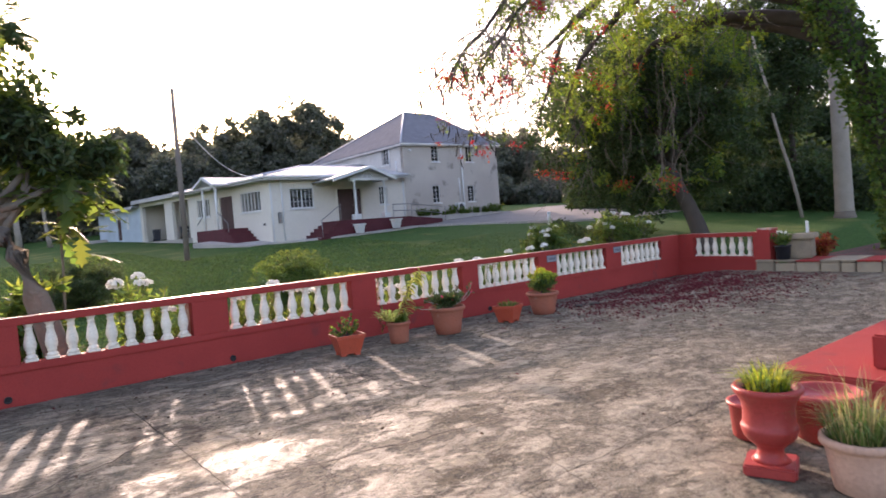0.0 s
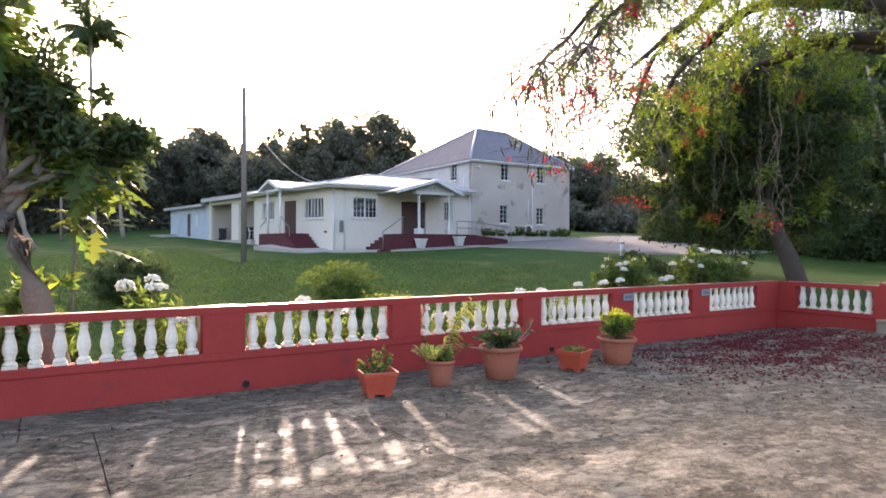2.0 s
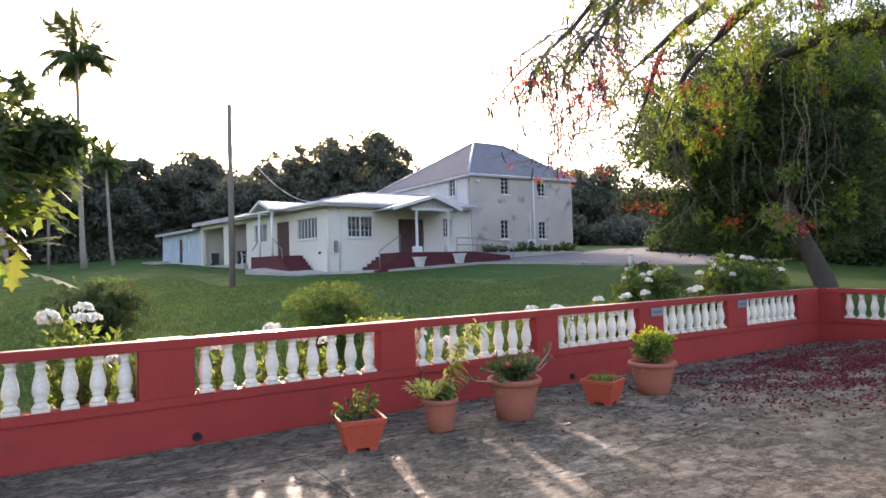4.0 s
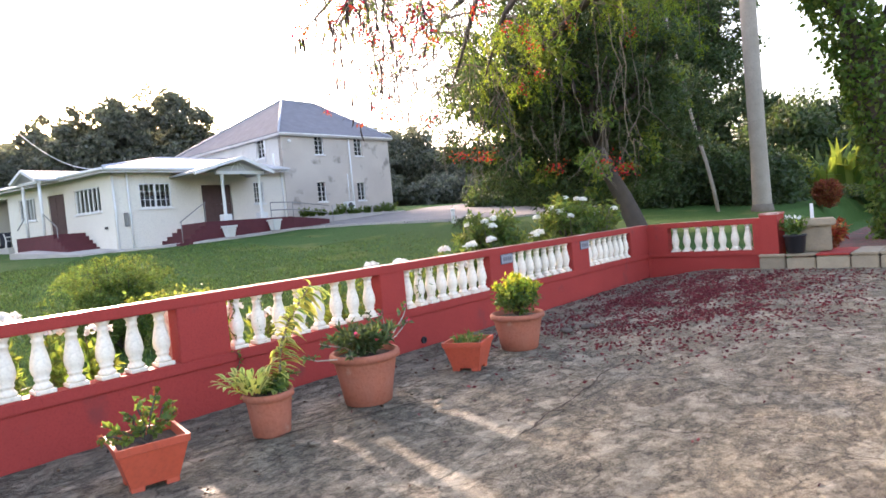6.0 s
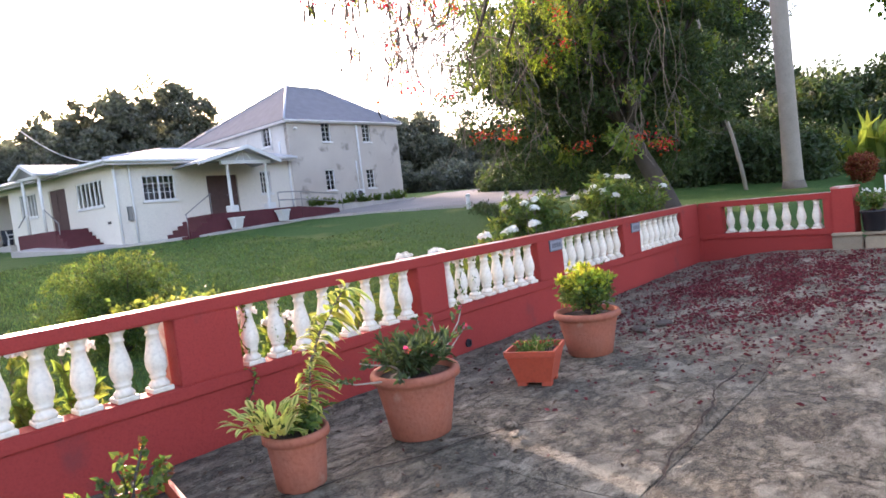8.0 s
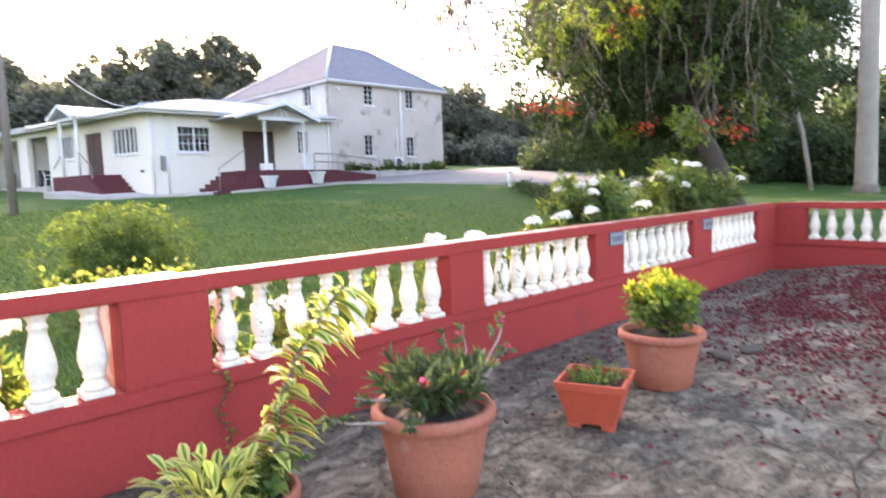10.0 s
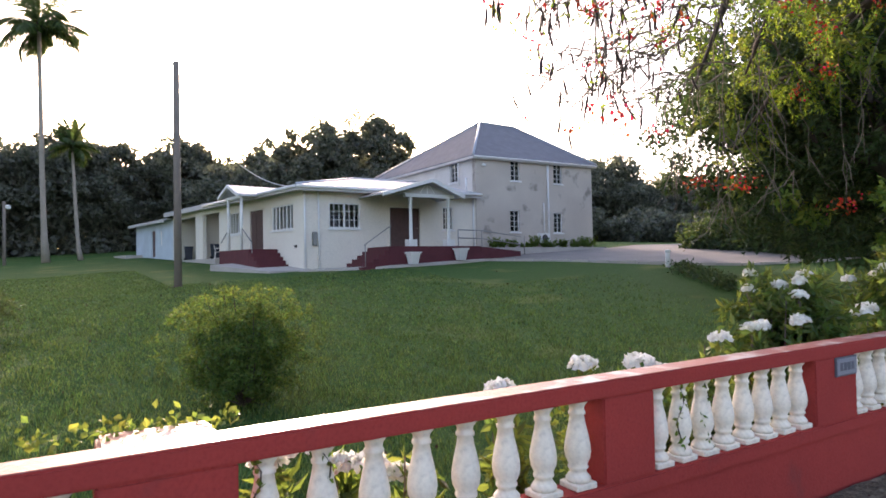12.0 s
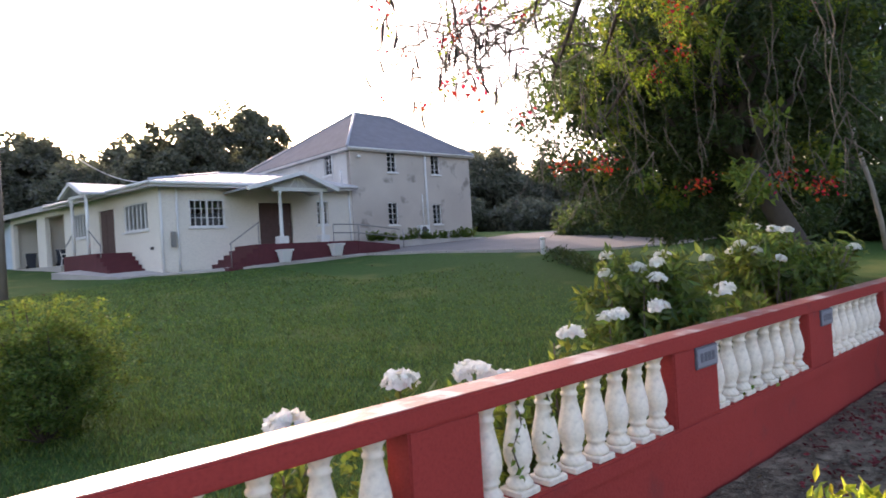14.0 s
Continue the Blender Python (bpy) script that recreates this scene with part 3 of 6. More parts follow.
def add_window(parent, m, x0, x1, z0, z1, nx, ny, bars=False, sill=True, frame_mat=None):
    frame_mat = frame_mat or WHITE_TRIM
    bm = bmesh.new()
    f = 0.04 if nx == 2 else 0.055
    add_box(bm, x0, x0 + f, 0.05, 0.13, z0, z1)
    add_box(bm, x1 - f, x1, 0.05, 0.13, z0, z1)
    add_box(bm, x0 + f, x1 - f, 0.05, 0.13, z0, z0 + f)
    add_box(bm, x0 + f, x1 - f, 0.05, 0.13, z1 - f, z1)
    win = part("window", bm, frame_mat, parent, "white framed sash window with small panes")
    win.matrix_basis = m
    wdt = 0.075 if bars else 0.024
    for k in range(1, nx):
        x = x0 + (x1 - x0) * k / nx
        part("glazing_bar", box(x - wdt / 2, x + wdt / 2, 0.06, 0.11, z0 + f, z1 - f), frame_mat, win)
    for k in range(1, ny):
        z = z0 + (z1 - z0) * k / ny
        part("glazing_bar", box(x0 + f, x1 - f, 0.067, 0.105, z - 0.012, z + 0.012), frame_mat, win)
    pane = part("pane", box(x0 + f, x1 - f, 0.112, 0.118, z0 + f, z1 - f), GLASS, win)
    pane.visible_shadow = False
    if not bars and nx > 3:
        part("curtain", box(x0 + f, x1 - f, 0.20, 0.22, z0 + f, (z0 + z1) / 2), CURTAIN, win, "grey half curtain")
    # an added dark sheet behind the panes stands in for the unlit room
    if nx < 4:
        part("curtain", box(x0 + f, x1 - f, 0.20, 0.22, z0 + f, z1 - f), ROOM_SHADE, win, "added dark sheet for the unlit room")
    if sill:
        part("sill", box(x0 - 0.08, x1 + 0.08, -0.07, 0.05, z0 - 0.09, z0 - 0.003), WHITE_TRIM, win, bevel=0.01)
    return win


# near-black colour that paints the shade inside the rooms
ROOM_SHADE = material("room_shade", (0.035, 0.035, 0.04), 0.9, scale=14, bump=0.3)
CURTAIN = material("grey_curtain", (0.16, 0.15, 0.155), 0.9, scale=14, bump=0.3)


def roof_from(points, polys, mat, thick=0.10):
    """Sloping planes with thickness."""
    bm = bmesh.new()
    top = [bm.verts.new(p) for p in points]
    low = [bm.verts.new((p[0], p[1], p[2] - thick)) for p in points]
    for p in polys:
        bm.faces.new([top[i] for i in p])
        bm.faces.new([low[i] for i in reversed(p)])
    bm.edges.ensure_lookup_table()
    seen = {}
    for p in polys:
        for a, b in zip(p, p[1:] + p[:1]):
            if (b, a) in seen:
                seen.pop((b, a))
            else:
                seen[(a, b)] = 1
    for a, b in seen:
        bm.faces.new((top[b], top[a], low[a], low[b]))
    return bm


def door_leaf(parent, m, x0, x1, z0, z1, panels, mat=None):
    d = part("door", box(x0, x1, 0.07, 0.12, z0, z1), mat or BROWN_DOOR, parent, "closed brown panelled door")
    d.matrix_basis = m
    w = (x1 - x0) / panels
    for k in range(panels):
        for za, zb in ((0.06, 0.42), (0.48, 0.94)):
            part("panel", box(x0 + w * (k + 0.14), x0 + w * (k + 0.86), 0.052, 0.072, z0 + (z1 - z0) * za, z0 + (z1 - z0) * zb), mat or BROWN_DOOR, d, bevel=0.008)
    part("knob", box(x1 - 0.12, x1 - 0.07, 0.03, 0.07, z0 + 0.95, z0 + 1.0), METAL, d, "metal knob")
    return d


def build_house():
    house = empty("house", pose(14, 30, ground_z(14, 30)))
    tagged(house, "cream and grey stucco plantation house with low wing and porches", "house")
    inv = house.matrix_basis.inverted()

    def keep(ob):
        """Give the part its place in the world."""
        ob.matrix_basis = inv @ ob.matrix_basis
        return ob

    def gutter(a, b, z, r=0.07):
        v, f = tube([(*a, z), (*b, z)], [r, r], 8)
        keep(raw("gutter", v, f, WHITE_TRIM, house, "white gutter", smooth=True))

    def pipe(x, y, z0, z1, r=0.05):
        v, f = tube([(x, y, z0), (x, y, z1)], [r, r], 8)
        keep(raw("downpipe", v, f, WHITE_TRIM, house, "white rainwater downpipe", smooth=True))

    # wing front
    mf = pose(X_W, Y_F, 0)
    holes = [(1.27, 2.83, 3.49, 4.69), (4.44, 6.13, 2.56, 4.56), (7.52, 8.17, 3.48, 4.68)]
    w = part("wing_front_wall", wall_sheet(X_C - X_W, 0.6, 5.3, 0.25, holes), CREAM, house, "cream stucco wall")
    w.matrix_basis = mf
    keep(w)
    for args in ((1.27, 2.83, 3.49, 4.69, 6, 3), (7.52, 8.17, 3.48, 4.68, 3, 4)):
        keep(add_window(house, mf, *args))
    bm = bmesh.new()
    add_box(bm, 2.01, 2.09, 0.045, 0.135, 3.5, 4.68)
    mul = part("mullion", bm, WHITE_TRIM, house)
    mul.matrix_basis = mf
    keep(mul)
    keep(door_leaf(house, mf, 4.45, 5.62, 2.56, 4.55, 2))
    keep(door_leaf(house, mf, 5.68, 6.12, 2.56, 4.55, 1))
    bm = bmesh.new()
    add_box(bm, 4.36, 4.44, -0.03, 0.05, 2.56, 4.64)
    add_box(bm, 6.13, 6.21, -0.03, 0.05, 2.56, 4.64)
    add_box(bm, 4.44, 6.13, -0.03, 0.05, 4.56, 4.64)
    fr = part("door_frame", bm, CREAM, house)
    fr.matrix_basis = mf
    keep(fr)
    # wing side, seen from its far end
    L = 10.0
    C = Vector((X_W, Y_F, 0))
    far = C + SIDE_D * L
    ms = pose(far.x, far.y, 0, 0, 0, math.degrees(math.atan2(-SIDE_D.y, -SIDE_D.x)))
    sh = [(L - 3.28, L - 1.0, 3.49, 4.70), (L - 5.85, L - 4.25, 2.60, 4.66), (L - 8.95, L - 7.2, 3.55, 4.75)]
    w = part("wing_side_wall", wall_sheet(L, 0.6, 5.3, 0.25, sh), CREAM, house, "cream stucco wall")
    w.matrix_basis = ms
    keep(w)
    keep(add_window(house, ms, *sh[0], 6, 1, bars=True))
    keep(add_window(house, ms, *sh[2], 5, 1, bars=True))
    keep(door_leaf(house, ms, L - 5.83, L - 4.27, 2.6, 4.65, 2))
    # back walls close the wing
    bk = part("wing_back_wall", box(X_W - 1.4, X_C, 36.0, 36.25, 0.6, 5.3), CREAM, house)
    keep(bk)
    # two-storey block
    mt = pose(X_C, Y_F - 0.05, 0)
    h2 = [(2.39, 3.05, 6.28, 7.42), (5.53, 6.19, 6.26, 7.40), (2.30, 2.96, 3.41, 4.62), (5.49, 6.15, 3.39, 4.56)]
    w = part("tall_front_wall", wall_sheet(X_R - X_C, 1.2, 7.5, 0.3, h2), GREY_STUCCO, house, "stained grey stucco wall")
    w.matrix_basis = mt
    keep(w)
    for a in h2:
        keep(add_window(house, mt, *a, 2, 4))
    ml = pose(X_C, 39.0, 0, 0, 0, -90)
    h3 = [(39.0 - 28.1, 39.0 - 27.25, 6.3, 7.42)]
    w = part("tall_side_wall", wall_sheet(39.0 - Y_F, 1.2, 7.5, 0.3, h3), WHITE_WALL, house, "pale stucco side wall")
    w.matrix_basis = ml
    keep(w)
    keep(add_window(house, ml, *h3[0], 2, 4))
    keep(part("tall_right_wall", box(X_R - 0.3, X_R, Y_F - 0.045, 39.0, 1.2, 7.5), GREY_STUCCO, house))
    keep(part("tall_back_wall", box(X_C, X_R, 38.9, 39.2, 1.2, 7.5), GREY_STUCCO, house))
    keep(part("floor_between", box(X_C + 0.31, X_R - 0.31, Y_F + 0.3, 38.8, 5.4, 5.6), DARK, house))
    # roofs
    o = 0.24
    e = 7.52
    pts = [(X_C - o, Y_F - o, e), (X_R + o, Y_F - o, e), (X_R + o, 39.3, e), (X_C - o, 39.3, e), (22.13, 29.75, 10.45), (24.95, 29.95, 10.45)]
    keep(part("tall_roof", roof_from(pts, [(0, 1, 5, 4), (1, 2, 5), (2, 3, 4, 5), (3, 0, 4)], SHINGLE), SHINGLE, house, "grey shingled hip roof"))
    for a, b in ((0, 4), (4, 5), (5, 1), (3, 4)):
        v, f = tube([Vector(pts[a]) + Vector((0, 0, 0.02)), Vector(pts[b]) + Vector((0, 0, 0.02))], [0.07, 0.07], 6)
        keep(raw("ridge_cap", v, f, METAL_ROOF, house, smooth=True))
    keep(part("fascia", box(X_C - o, X_R + o, Y_F - o - 0.03, Y_F - o, e - 0.19, e - 0.06), FASCIA, house, "pale fascia board"))
    keep(part("fascia", box(X_C - o - 0.03, X_C - o, Y_F - o, 39.3, e - 0.19, e - 0.06), FASCIA, house, "pale fascia board"))
    keep(part("soffit", box(X_C - o, X_R + o, Y_F - o, Y_F - 0.06, e - 0.2, e - 0.15), FASCIA, house))
    keep(part("soffit", box(X_C - o, X_C - 0.01, Y_F - 0.06, 39.3, e - 0.2, e - 0.15), FASCIA, house))
    # wing roof: hip, meeting the tall block
    z0, zr = 5.42, 6.62
    c0 = Vector((X_W - 0.5, Y_F - 0.55, z0))
    c3 = Vector((X_W - 0.5, Y_F - 0.55, z0)) + SIDE_D * 11.4
    pts = [tuple(c0), (X_C - 0.02, Y_F - 0.55, z0), (X_C - 0.02, 36.6, z0), (c3.x, 36.6, z0), (13.9, 30.6, zr), (X_C - 0.02, 30.6, zr)]
    keep(part("wing_roof", roof_from(pts, [(0, 1, 5, 4), (2, 3, 4, 5), (3, 0, 4)], METAL_ROOF), METAL_ROOF, house, "pale galvanised sheet roof"))
    for a, b in ((0, 4), (4, 5), (3, 4)):
        v, f = tube([Vector(pts[a]) + Vector((0, 0, 0.02)), Vector(pts[b]) + Vector((0, 0, 0.02))], [0.06, 0.06], 6)
        keep(raw("ridge_cap", v, f, METAL_ROOF, house, smooth=True))
    # ribs of the sheet roof on the front slope
    for k in range(17):
        x = 9.3 + k * 0.55
        t = min(1.0, (x - c0.x) / (13.9 - c0.x))
        v, f = tube([(x, Y_F - 0.54, z0 + 0.015), (x, Y_F - 0.55 + (30.6 - Y_F + 0.55) * t, z0 + (zr - z0) * t + 0.015)], [0.022, 0.022], 5)
        keep(raw("roof_rib", v, f, METAL_ROOF, house))
    for a, b in ((c0, Vector(pts[1])), (c0, c3)):
        d = (b - a)
        m = pose(a.x, a.y, 0, 0, 0, math.degrees(math.atan2(d.y, d.x)))
        q = part("fascia", box(0, d.length, -0.02, 0.02, z0 - 0.27, z0 - 0.03), FASCIA, house, "white fascia board")
        q.matrix_basis = m
        keep(q)
        q = part("soffit", box(0, d.length, -0.55 if b is c3 else 0.02, -0.02 if b is c3 else 0.55, z0 - 0.19, z0 - 0.15), FASCIA, house)
        q.matrix_basis = m
        keep(q)
    gutter((c0.x, c0.y - 0.07), (X_C, c0.y - 0.07), z0 - 0.1)
    gutter((c0.x - 0.07, c0.y), (c3.x - 0.07, c3.y), z0 - 0.1)
    gutter((X_C - o, Y_F - o - 0.06), (X_R + o, Y_F - o - 0.06), e - 0.08, 0.045)
    pipe(X_W + 0.72, Y_F - 0.07, 1.3, 5.2)
    pipe(X_W + 0.06, Y_F - 0.06, 1.3, 5.2)
    pipe(X_C - 0.22, Y_F - 0.08, 2.0, 5.2)
    pipe(23.80, Y_F - 0.13, 2.1, 7.3, 0.06)
    pipe(23.47, Y_F - 0.12, 3.4, 5.1, 0.035)
    pipe(19.0 - 0.35, 27.0, 6.0, 7.3)
    v, f = tube([(X_C - 0.25, Y_F + 0.5, 5.55), (X_C - 0.25, Y_F + 0.5, 6.35)], [0.05, 0.05], 8)
    keep(raw("vent_pipe", v, f, WHITE_TRIM, house, smooth=True))
    keep(part("meter_box", box(X_W + 0.42, X_W + 0.62, Y_F - 0.14, Y_F - 0.002, 2.65, 3.3), METAL, house, "grey electricity meter box", bevel=0.02))
    keep(part("wall_vent", box(X_W - 0.16, X_W - 0.10, Y_F + 0.6, Y_F + 0.85, 2.6, 2.72), DARK, house))
    # air conditioner
    keep(part("air_conditioner", box(22.98, 23.66, Y_F - 0.42, Y_F - 0.07, 2.78, 3.33), WHITE_TRIM, house, "white air conditioner unit", bevel=0.02))
    bm = lathe([(0.2, 0), (0.2, 0.02), (0.03, 0.03)], 18)
    bm.transform(Matrix.Translation((23.25, Y_F - 0.42, 3.06)) @ Matrix.Rotation(radians(90), 4, "X"))
    keep(part("fan_grille", bm, DARK, house, "dark round fan grille"))
    bm = lathe([(0.1, 0), (0.13, 0.06), (0.05, 0.14)], 12)
    bm.transform(Matrix.Translation((19.25, Y_F - 0.2, 6.95)))
    keep(part("wall_lamp", bm, WHITE_TRIM, house, "round white wall lamp"))
    # plinth bed along the tall wall
    keep(part("plant_bed", box(19.2, 27.6, Y_F - 0.9, Y_F - 0.055, 1.5, 2.52), KERB, house, "low stone plant bed"))
    # front porch: platform, steps, columns, gable
    yp0, yp1 = 23.15, Y_F - 0.003
    keep(part("porch_floor", box(12.35, 17.4, yp0, yp1, 0.9, 2.55), MAROON, house, "maroon painted porch floor", bevel=0.015))
    for k in range(5):
        keep(part("step", box(12.35 - 0.27 * (k + 1), 12.352 - 0.27 * k, yp0, yp1 - 0.002, 0.9, 2.55 - 0.185 * (k + 1)), MAROON, house, "maroon step", bevel=0.012))
    keep(part("ramp", roof_from([(17.4, yp0, 2.53), (20.2, yp0 + 0.4, 2.28), (20.2, yp1 - 0.9, 2.30), (17.4, yp1, 2.53)], [(0, 1, 2, 3)], MAROON, 0.9), MAROON, house, "maroon ramp beside the porch"))
    for x in (13.62, 15.70):
        col = keep(part("column", lathe([(0.085, 2.86), (0.095, 2.9), (0.08, 2.95), (0.072, 4.72), (0.095, 4.76), (0.095, 4.86)], 16, ), WHITE_TRIM, house, "white round column", smooth=True))
        col.matrix_basis = inv @ pose(x, 23.42, 0)
        q = part("plinth", box(-0.22, 0.22, -0.22, 0.22, 2.545, 2.87), WHITE_TRIM, col, "square white plinth", bevel=0.015)
    xl, xr, xp, ze, zp = 11.95, 16.35, 14.55, 4.98, 5.72
    pts = [(xl, 23.0, ze), (xp, 23.0, zp), (xr, 23.0, ze), (xl, 25.6, ze + 0.02), (xp, 27.0, zp), (xr, 25.6, ze + 0.02)]
    bm = roof_from(pts, [(0, 1, 4, 3), (1, 2, 5, 4)], METAL_ROOF, 0.09)
    keep(part("porch_roof", bm, METAL_ROOF, house, "small gabled sheet roof over the porch"))
    for a, b in ((0, 1), (1, 2)):
        A, B = Vector(pts[a]), Vector(pts[b])
        v, f = tube([A + Vector((0, -0.03, -0.08)), B + Vector((0, -0.03, -0.08))], [0.12, 0.12], 4)
        keep(raw("barge_board", v, f, WHITE_TRIM, house, "white barge board"))
    keep(part("porch_beam", box(13.3, 16.0, 23.32, 23.52, 4.86, 5.02), WHITE_TRIM, house))
    bm = bmesh.new()
    vs = [bm.verts.new(p) for p in ((13.0, 23.36, 5.02), (15.95, 23.36, 5.02), (14.5, 23.36, 5.5))]
    vs2 = [bm.verts.new((v.co.x, 23.44, v.co.z)) for v in vs]
    bm.faces.new(vs)
    bm.faces.new(vs2[::-1])
    for i in range(3):
        bm.faces.new((vs[i], vs2[i], vs2[(i + 1) % 3], vs[(i + 1) % 3]))
    keep(part("gable_panel", bm, FASCIA, house, "pale gable boarding"))
    for x in (14.1, 14.5, 14.9):
        v, f = tube([(x, 23.34, 5.05), (14.5 + (x - 14.5) * 0.3, 23.34, 5.42)], [0.025, 0.025], 4)
        keep(raw("gable_strut", v, f, WHITE_TRIM, house))
    # rails beside the steps and the ramp
    def rail_run(pts, name="handrail", r=0.028):
        v, f = tube(pts, [r] * len(pts), 6)
        return keep(raw(name, v, f, METAL, house, "thin dark metal handrail", smooth=True))
    rail_run([(11.15, yp0 + 0.1, 2.6), (12.5, yp0 + 0.1, 3.5)])
    for x, za, zb in ((11.2, 1.6, 2.63), (12.45, 2.5, 3.47)):
        rail_run([(x, yp0 + 0.1, za), (x, yp0 + 0.1, zb)], "rail_post", 0.022)
    rail_run([(16.2, yp0 + 0.15, 3.35), (17.6, yp0 + 0.2, 3.33), (20.3, yp0 + 0.5, 3.05)])
    rail_run([(16.2, yp0 + 0.15, 2.95), (17.6, yp0 + 0.2, 2.93), (20.3, yp0 + 0.5, 2.65)])
    for x, z in ((16.2, 3.35), (17.6, 3.33), (20.3, 3.05)):
        rail_run([(x, yp0 + 0.2, z - 0.95), (x, yp0 + 0.2, z)], "rail_post", 0.022)
    # side porch
    def at(s, off, z):
        p = C + SIDE_D * s + Vector((-SIDE_D.y, SIDE_D.x, 0)) * off
        return (p.x, p.y, z)
    bm = box(L - 6.25, L - 2.6, -1.5, -0.003, 0.9, 2.58)
    q = part("side_porch_floor", bm, MAROON, house, "maroon side porch floor", bevel=0.015)
    q.matrix_basis = ms
    keep(q)
    for k in range(4):
        q = part("step", box(L - 2.6 + 0.28 * k - 0.002, L - 2.6 + 0.28 * (k + 1), -1.5, -0.004, 0.9, 2.58 - 0.19 * (k + 1)), MAROON, house, "maroon step", bevel=0.012)
        q.matrix_basis = ms
        keep(q)
    for s in (3.62, 5.22):
        v, f = tube([at(s, 1.4, 2.58), at(s, 1.4, 5.15)], [0.07, 0.07], 10)
        keep(raw("column", v, f, WHITE_TRIM, house, "slim white porch post", smooth=True))
    pts = [at(3.3, 1.7, 5.28), at(4.5, 1.7, 5.82), at(5.75, 1.7, 5.28), at(3.3, -0.3, 5.3), at(4.5, -2.2, 5.82), at(5.75, -0.3, 5.3)]
    keep(part("side_porch_roof", roof_from(pts, [(1, 0, 3, 4), (2, 1, 4, 5)], METAL_ROOF, 0.09), METAL_ROOF, house, "small gabled roof over the side porch"))
    for a, b in ((0, 1), (1, 2)):
        v, f = tube([Vector(pts[a]) + Vector((0, 0, -0.06)), Vector(pts[b]) + Vector((0, 0, -0.06))], [0.1, 0.1], 4)
        keep(raw("barge_board", v, f, WHITE_TRIM, house))
    v, f = tube([at(3.5, 1.4, 5.18), at(5.5, 1.4, 5.18)], [0.09, 0.09], 4)
    keep(raw("porch_beam", v, f, WHITE_TRIM, house))
    for s0, s1, z0_, z1_ in ((2.4, 3.5, 2.9, 3.6), (5.3, 6.2, 3.55, 3.0)):
        rail_run([at(s0, 1.42, z0_), at(s1, 1.42, z1_)])
        rail_run([at(s0, 1.42, z0_ - 0.9), at(s0, 1.42, z0_)], "rail_post", 0.02)
    # open garage behind, then the store room
    G0, G1, G2 = 10.0, 18.3, 27.0
    def side_box(name, s0, s1, o0, o1, za, zb, mat, label="", bev=0.0):
        q = part(name, box(L - s1, L - s0, -o1, -o0, za, zb), mat, house, label, bevel=bev)
        q.matrix_basis = ms
        return keep(q)
    side_box("garage_beam", G0, G1, -0.25, 0.0, 4.95, 5.35, CREAM, "cream beam over the garage openings")
    side_box("garage_post", 12.75, 13.98, -0.25, 0.0, 1.4, 4.95, CREAM)
    side_box("garage_post", 17.86, G1, -0.25, 0.0, 1.4, 4.95, CREAM)
    side_box("garage_post", G0, G0 + 0.12, -0.25, 0.0, 1.4, 4.95, CREAM)
    side_box("garage_back_wall", G0, G1, -6.2, -6.0, 1.4, 5.3, CREAM)
    side_box("garage_end_wall", G1 - 0.2, G1, -6.0, -0.26, 1.4, 5.3, CREAM)
    side_box("garage_divider", 13.1, 13.3, -6.0, -0.3, 1.4, 5.3, CREAM)
    side_box("garage_floor", G0, G1, -6.0, 0.3, 1.4, 2.25, KERB, "pale concrete garage floor")
    side_box("garage_roof", G0 - 0.3, G1 + 0.4, -6.6, 0.45, 5.40, 5.50, METAL_ROOF, "flat sheet roof")
    side_box("fascia", G0 + 1.3, G1 + 0.42, 0.45, 0.48, 5.2, 5.46, FASCIA, "white fascia board")
    shed_holes = [(L - 23.15, L - 22.3, 2.6, 4.48), (L - 21.3, L - 20.7, 3.4, 4.4)]
    q = part("store_wall", wall_sheet(G2 - G1, 1.4, 5.0, 0.2, [(a + G2 - L, b + G2 - L, c, d) for a, b, c, d in shed_holes]), STORE_BLUE, house, "pale blue store room wall")
    mm = ms @ Matrix.Translation((L - G2, 0, 0))
    q.matrix_basis = mm
    keep(q)
    side_box("store_door", 22.3, 23.15, -0.14, -0.08, 2.6, 4.48, BROWN_DOOR, "brown store door")
    side_box("store_window", 20.7, 21.3, -0.14, -0.08, 3.4, 4.4, WHITE_TRIM)
    side_box("store_back_wall", G1, G2, -5.2, -5.0, 1.4, 5.0, CREAM)
    side_box("store_end_wall", G2, G2 + 0.2, -5.0, -0.0, 1.4, 5.0, STORE_BLUE)
    side_box("store_roof", G1 + 0.02, G2 + 0.6, -5.5, 0.45, 5.02, 5.12, METAL_ROOF, "flat sheet roof")
    side_box("fascia", G1 + 0.43, G2 + 0.6, 0.45, 0.48, 4.9, 5.1, FASCIA)
    side_box("store_step", G2 - 1.5, G2 + 2.0, 0.02, 1.2, 1.8, 2.78, KERB, "pale concrete step")
    # paths at the foot of the walls
    keep(part("path", roof_from([at(-0.3, 1.8, 1.52), at(4.6, 2.6, 1.86), at(4.4, 0.3, 2.0), at(-0.3, -0.2, 1.58)], [(0, 1, 2, 3)], KERB, 0.3), KERB, house, "pale concrete path"))
    keep(part("path", roof_from([(X_W - 0.5, Y_F - 0.7, 1.52), (12.6, 22.6, 1.66), (17.6, 22.8, 1.90), (17.4, 23.4, 1.95), (12.3, 23.3, 1.7), (X_W, Y_F - 0.1, 1.56)],
                             [(0, 1, 4, 5), (1, 2, 3, 4)], KERB, 0.35), KERB, house, "pale concrete path"))
    return house


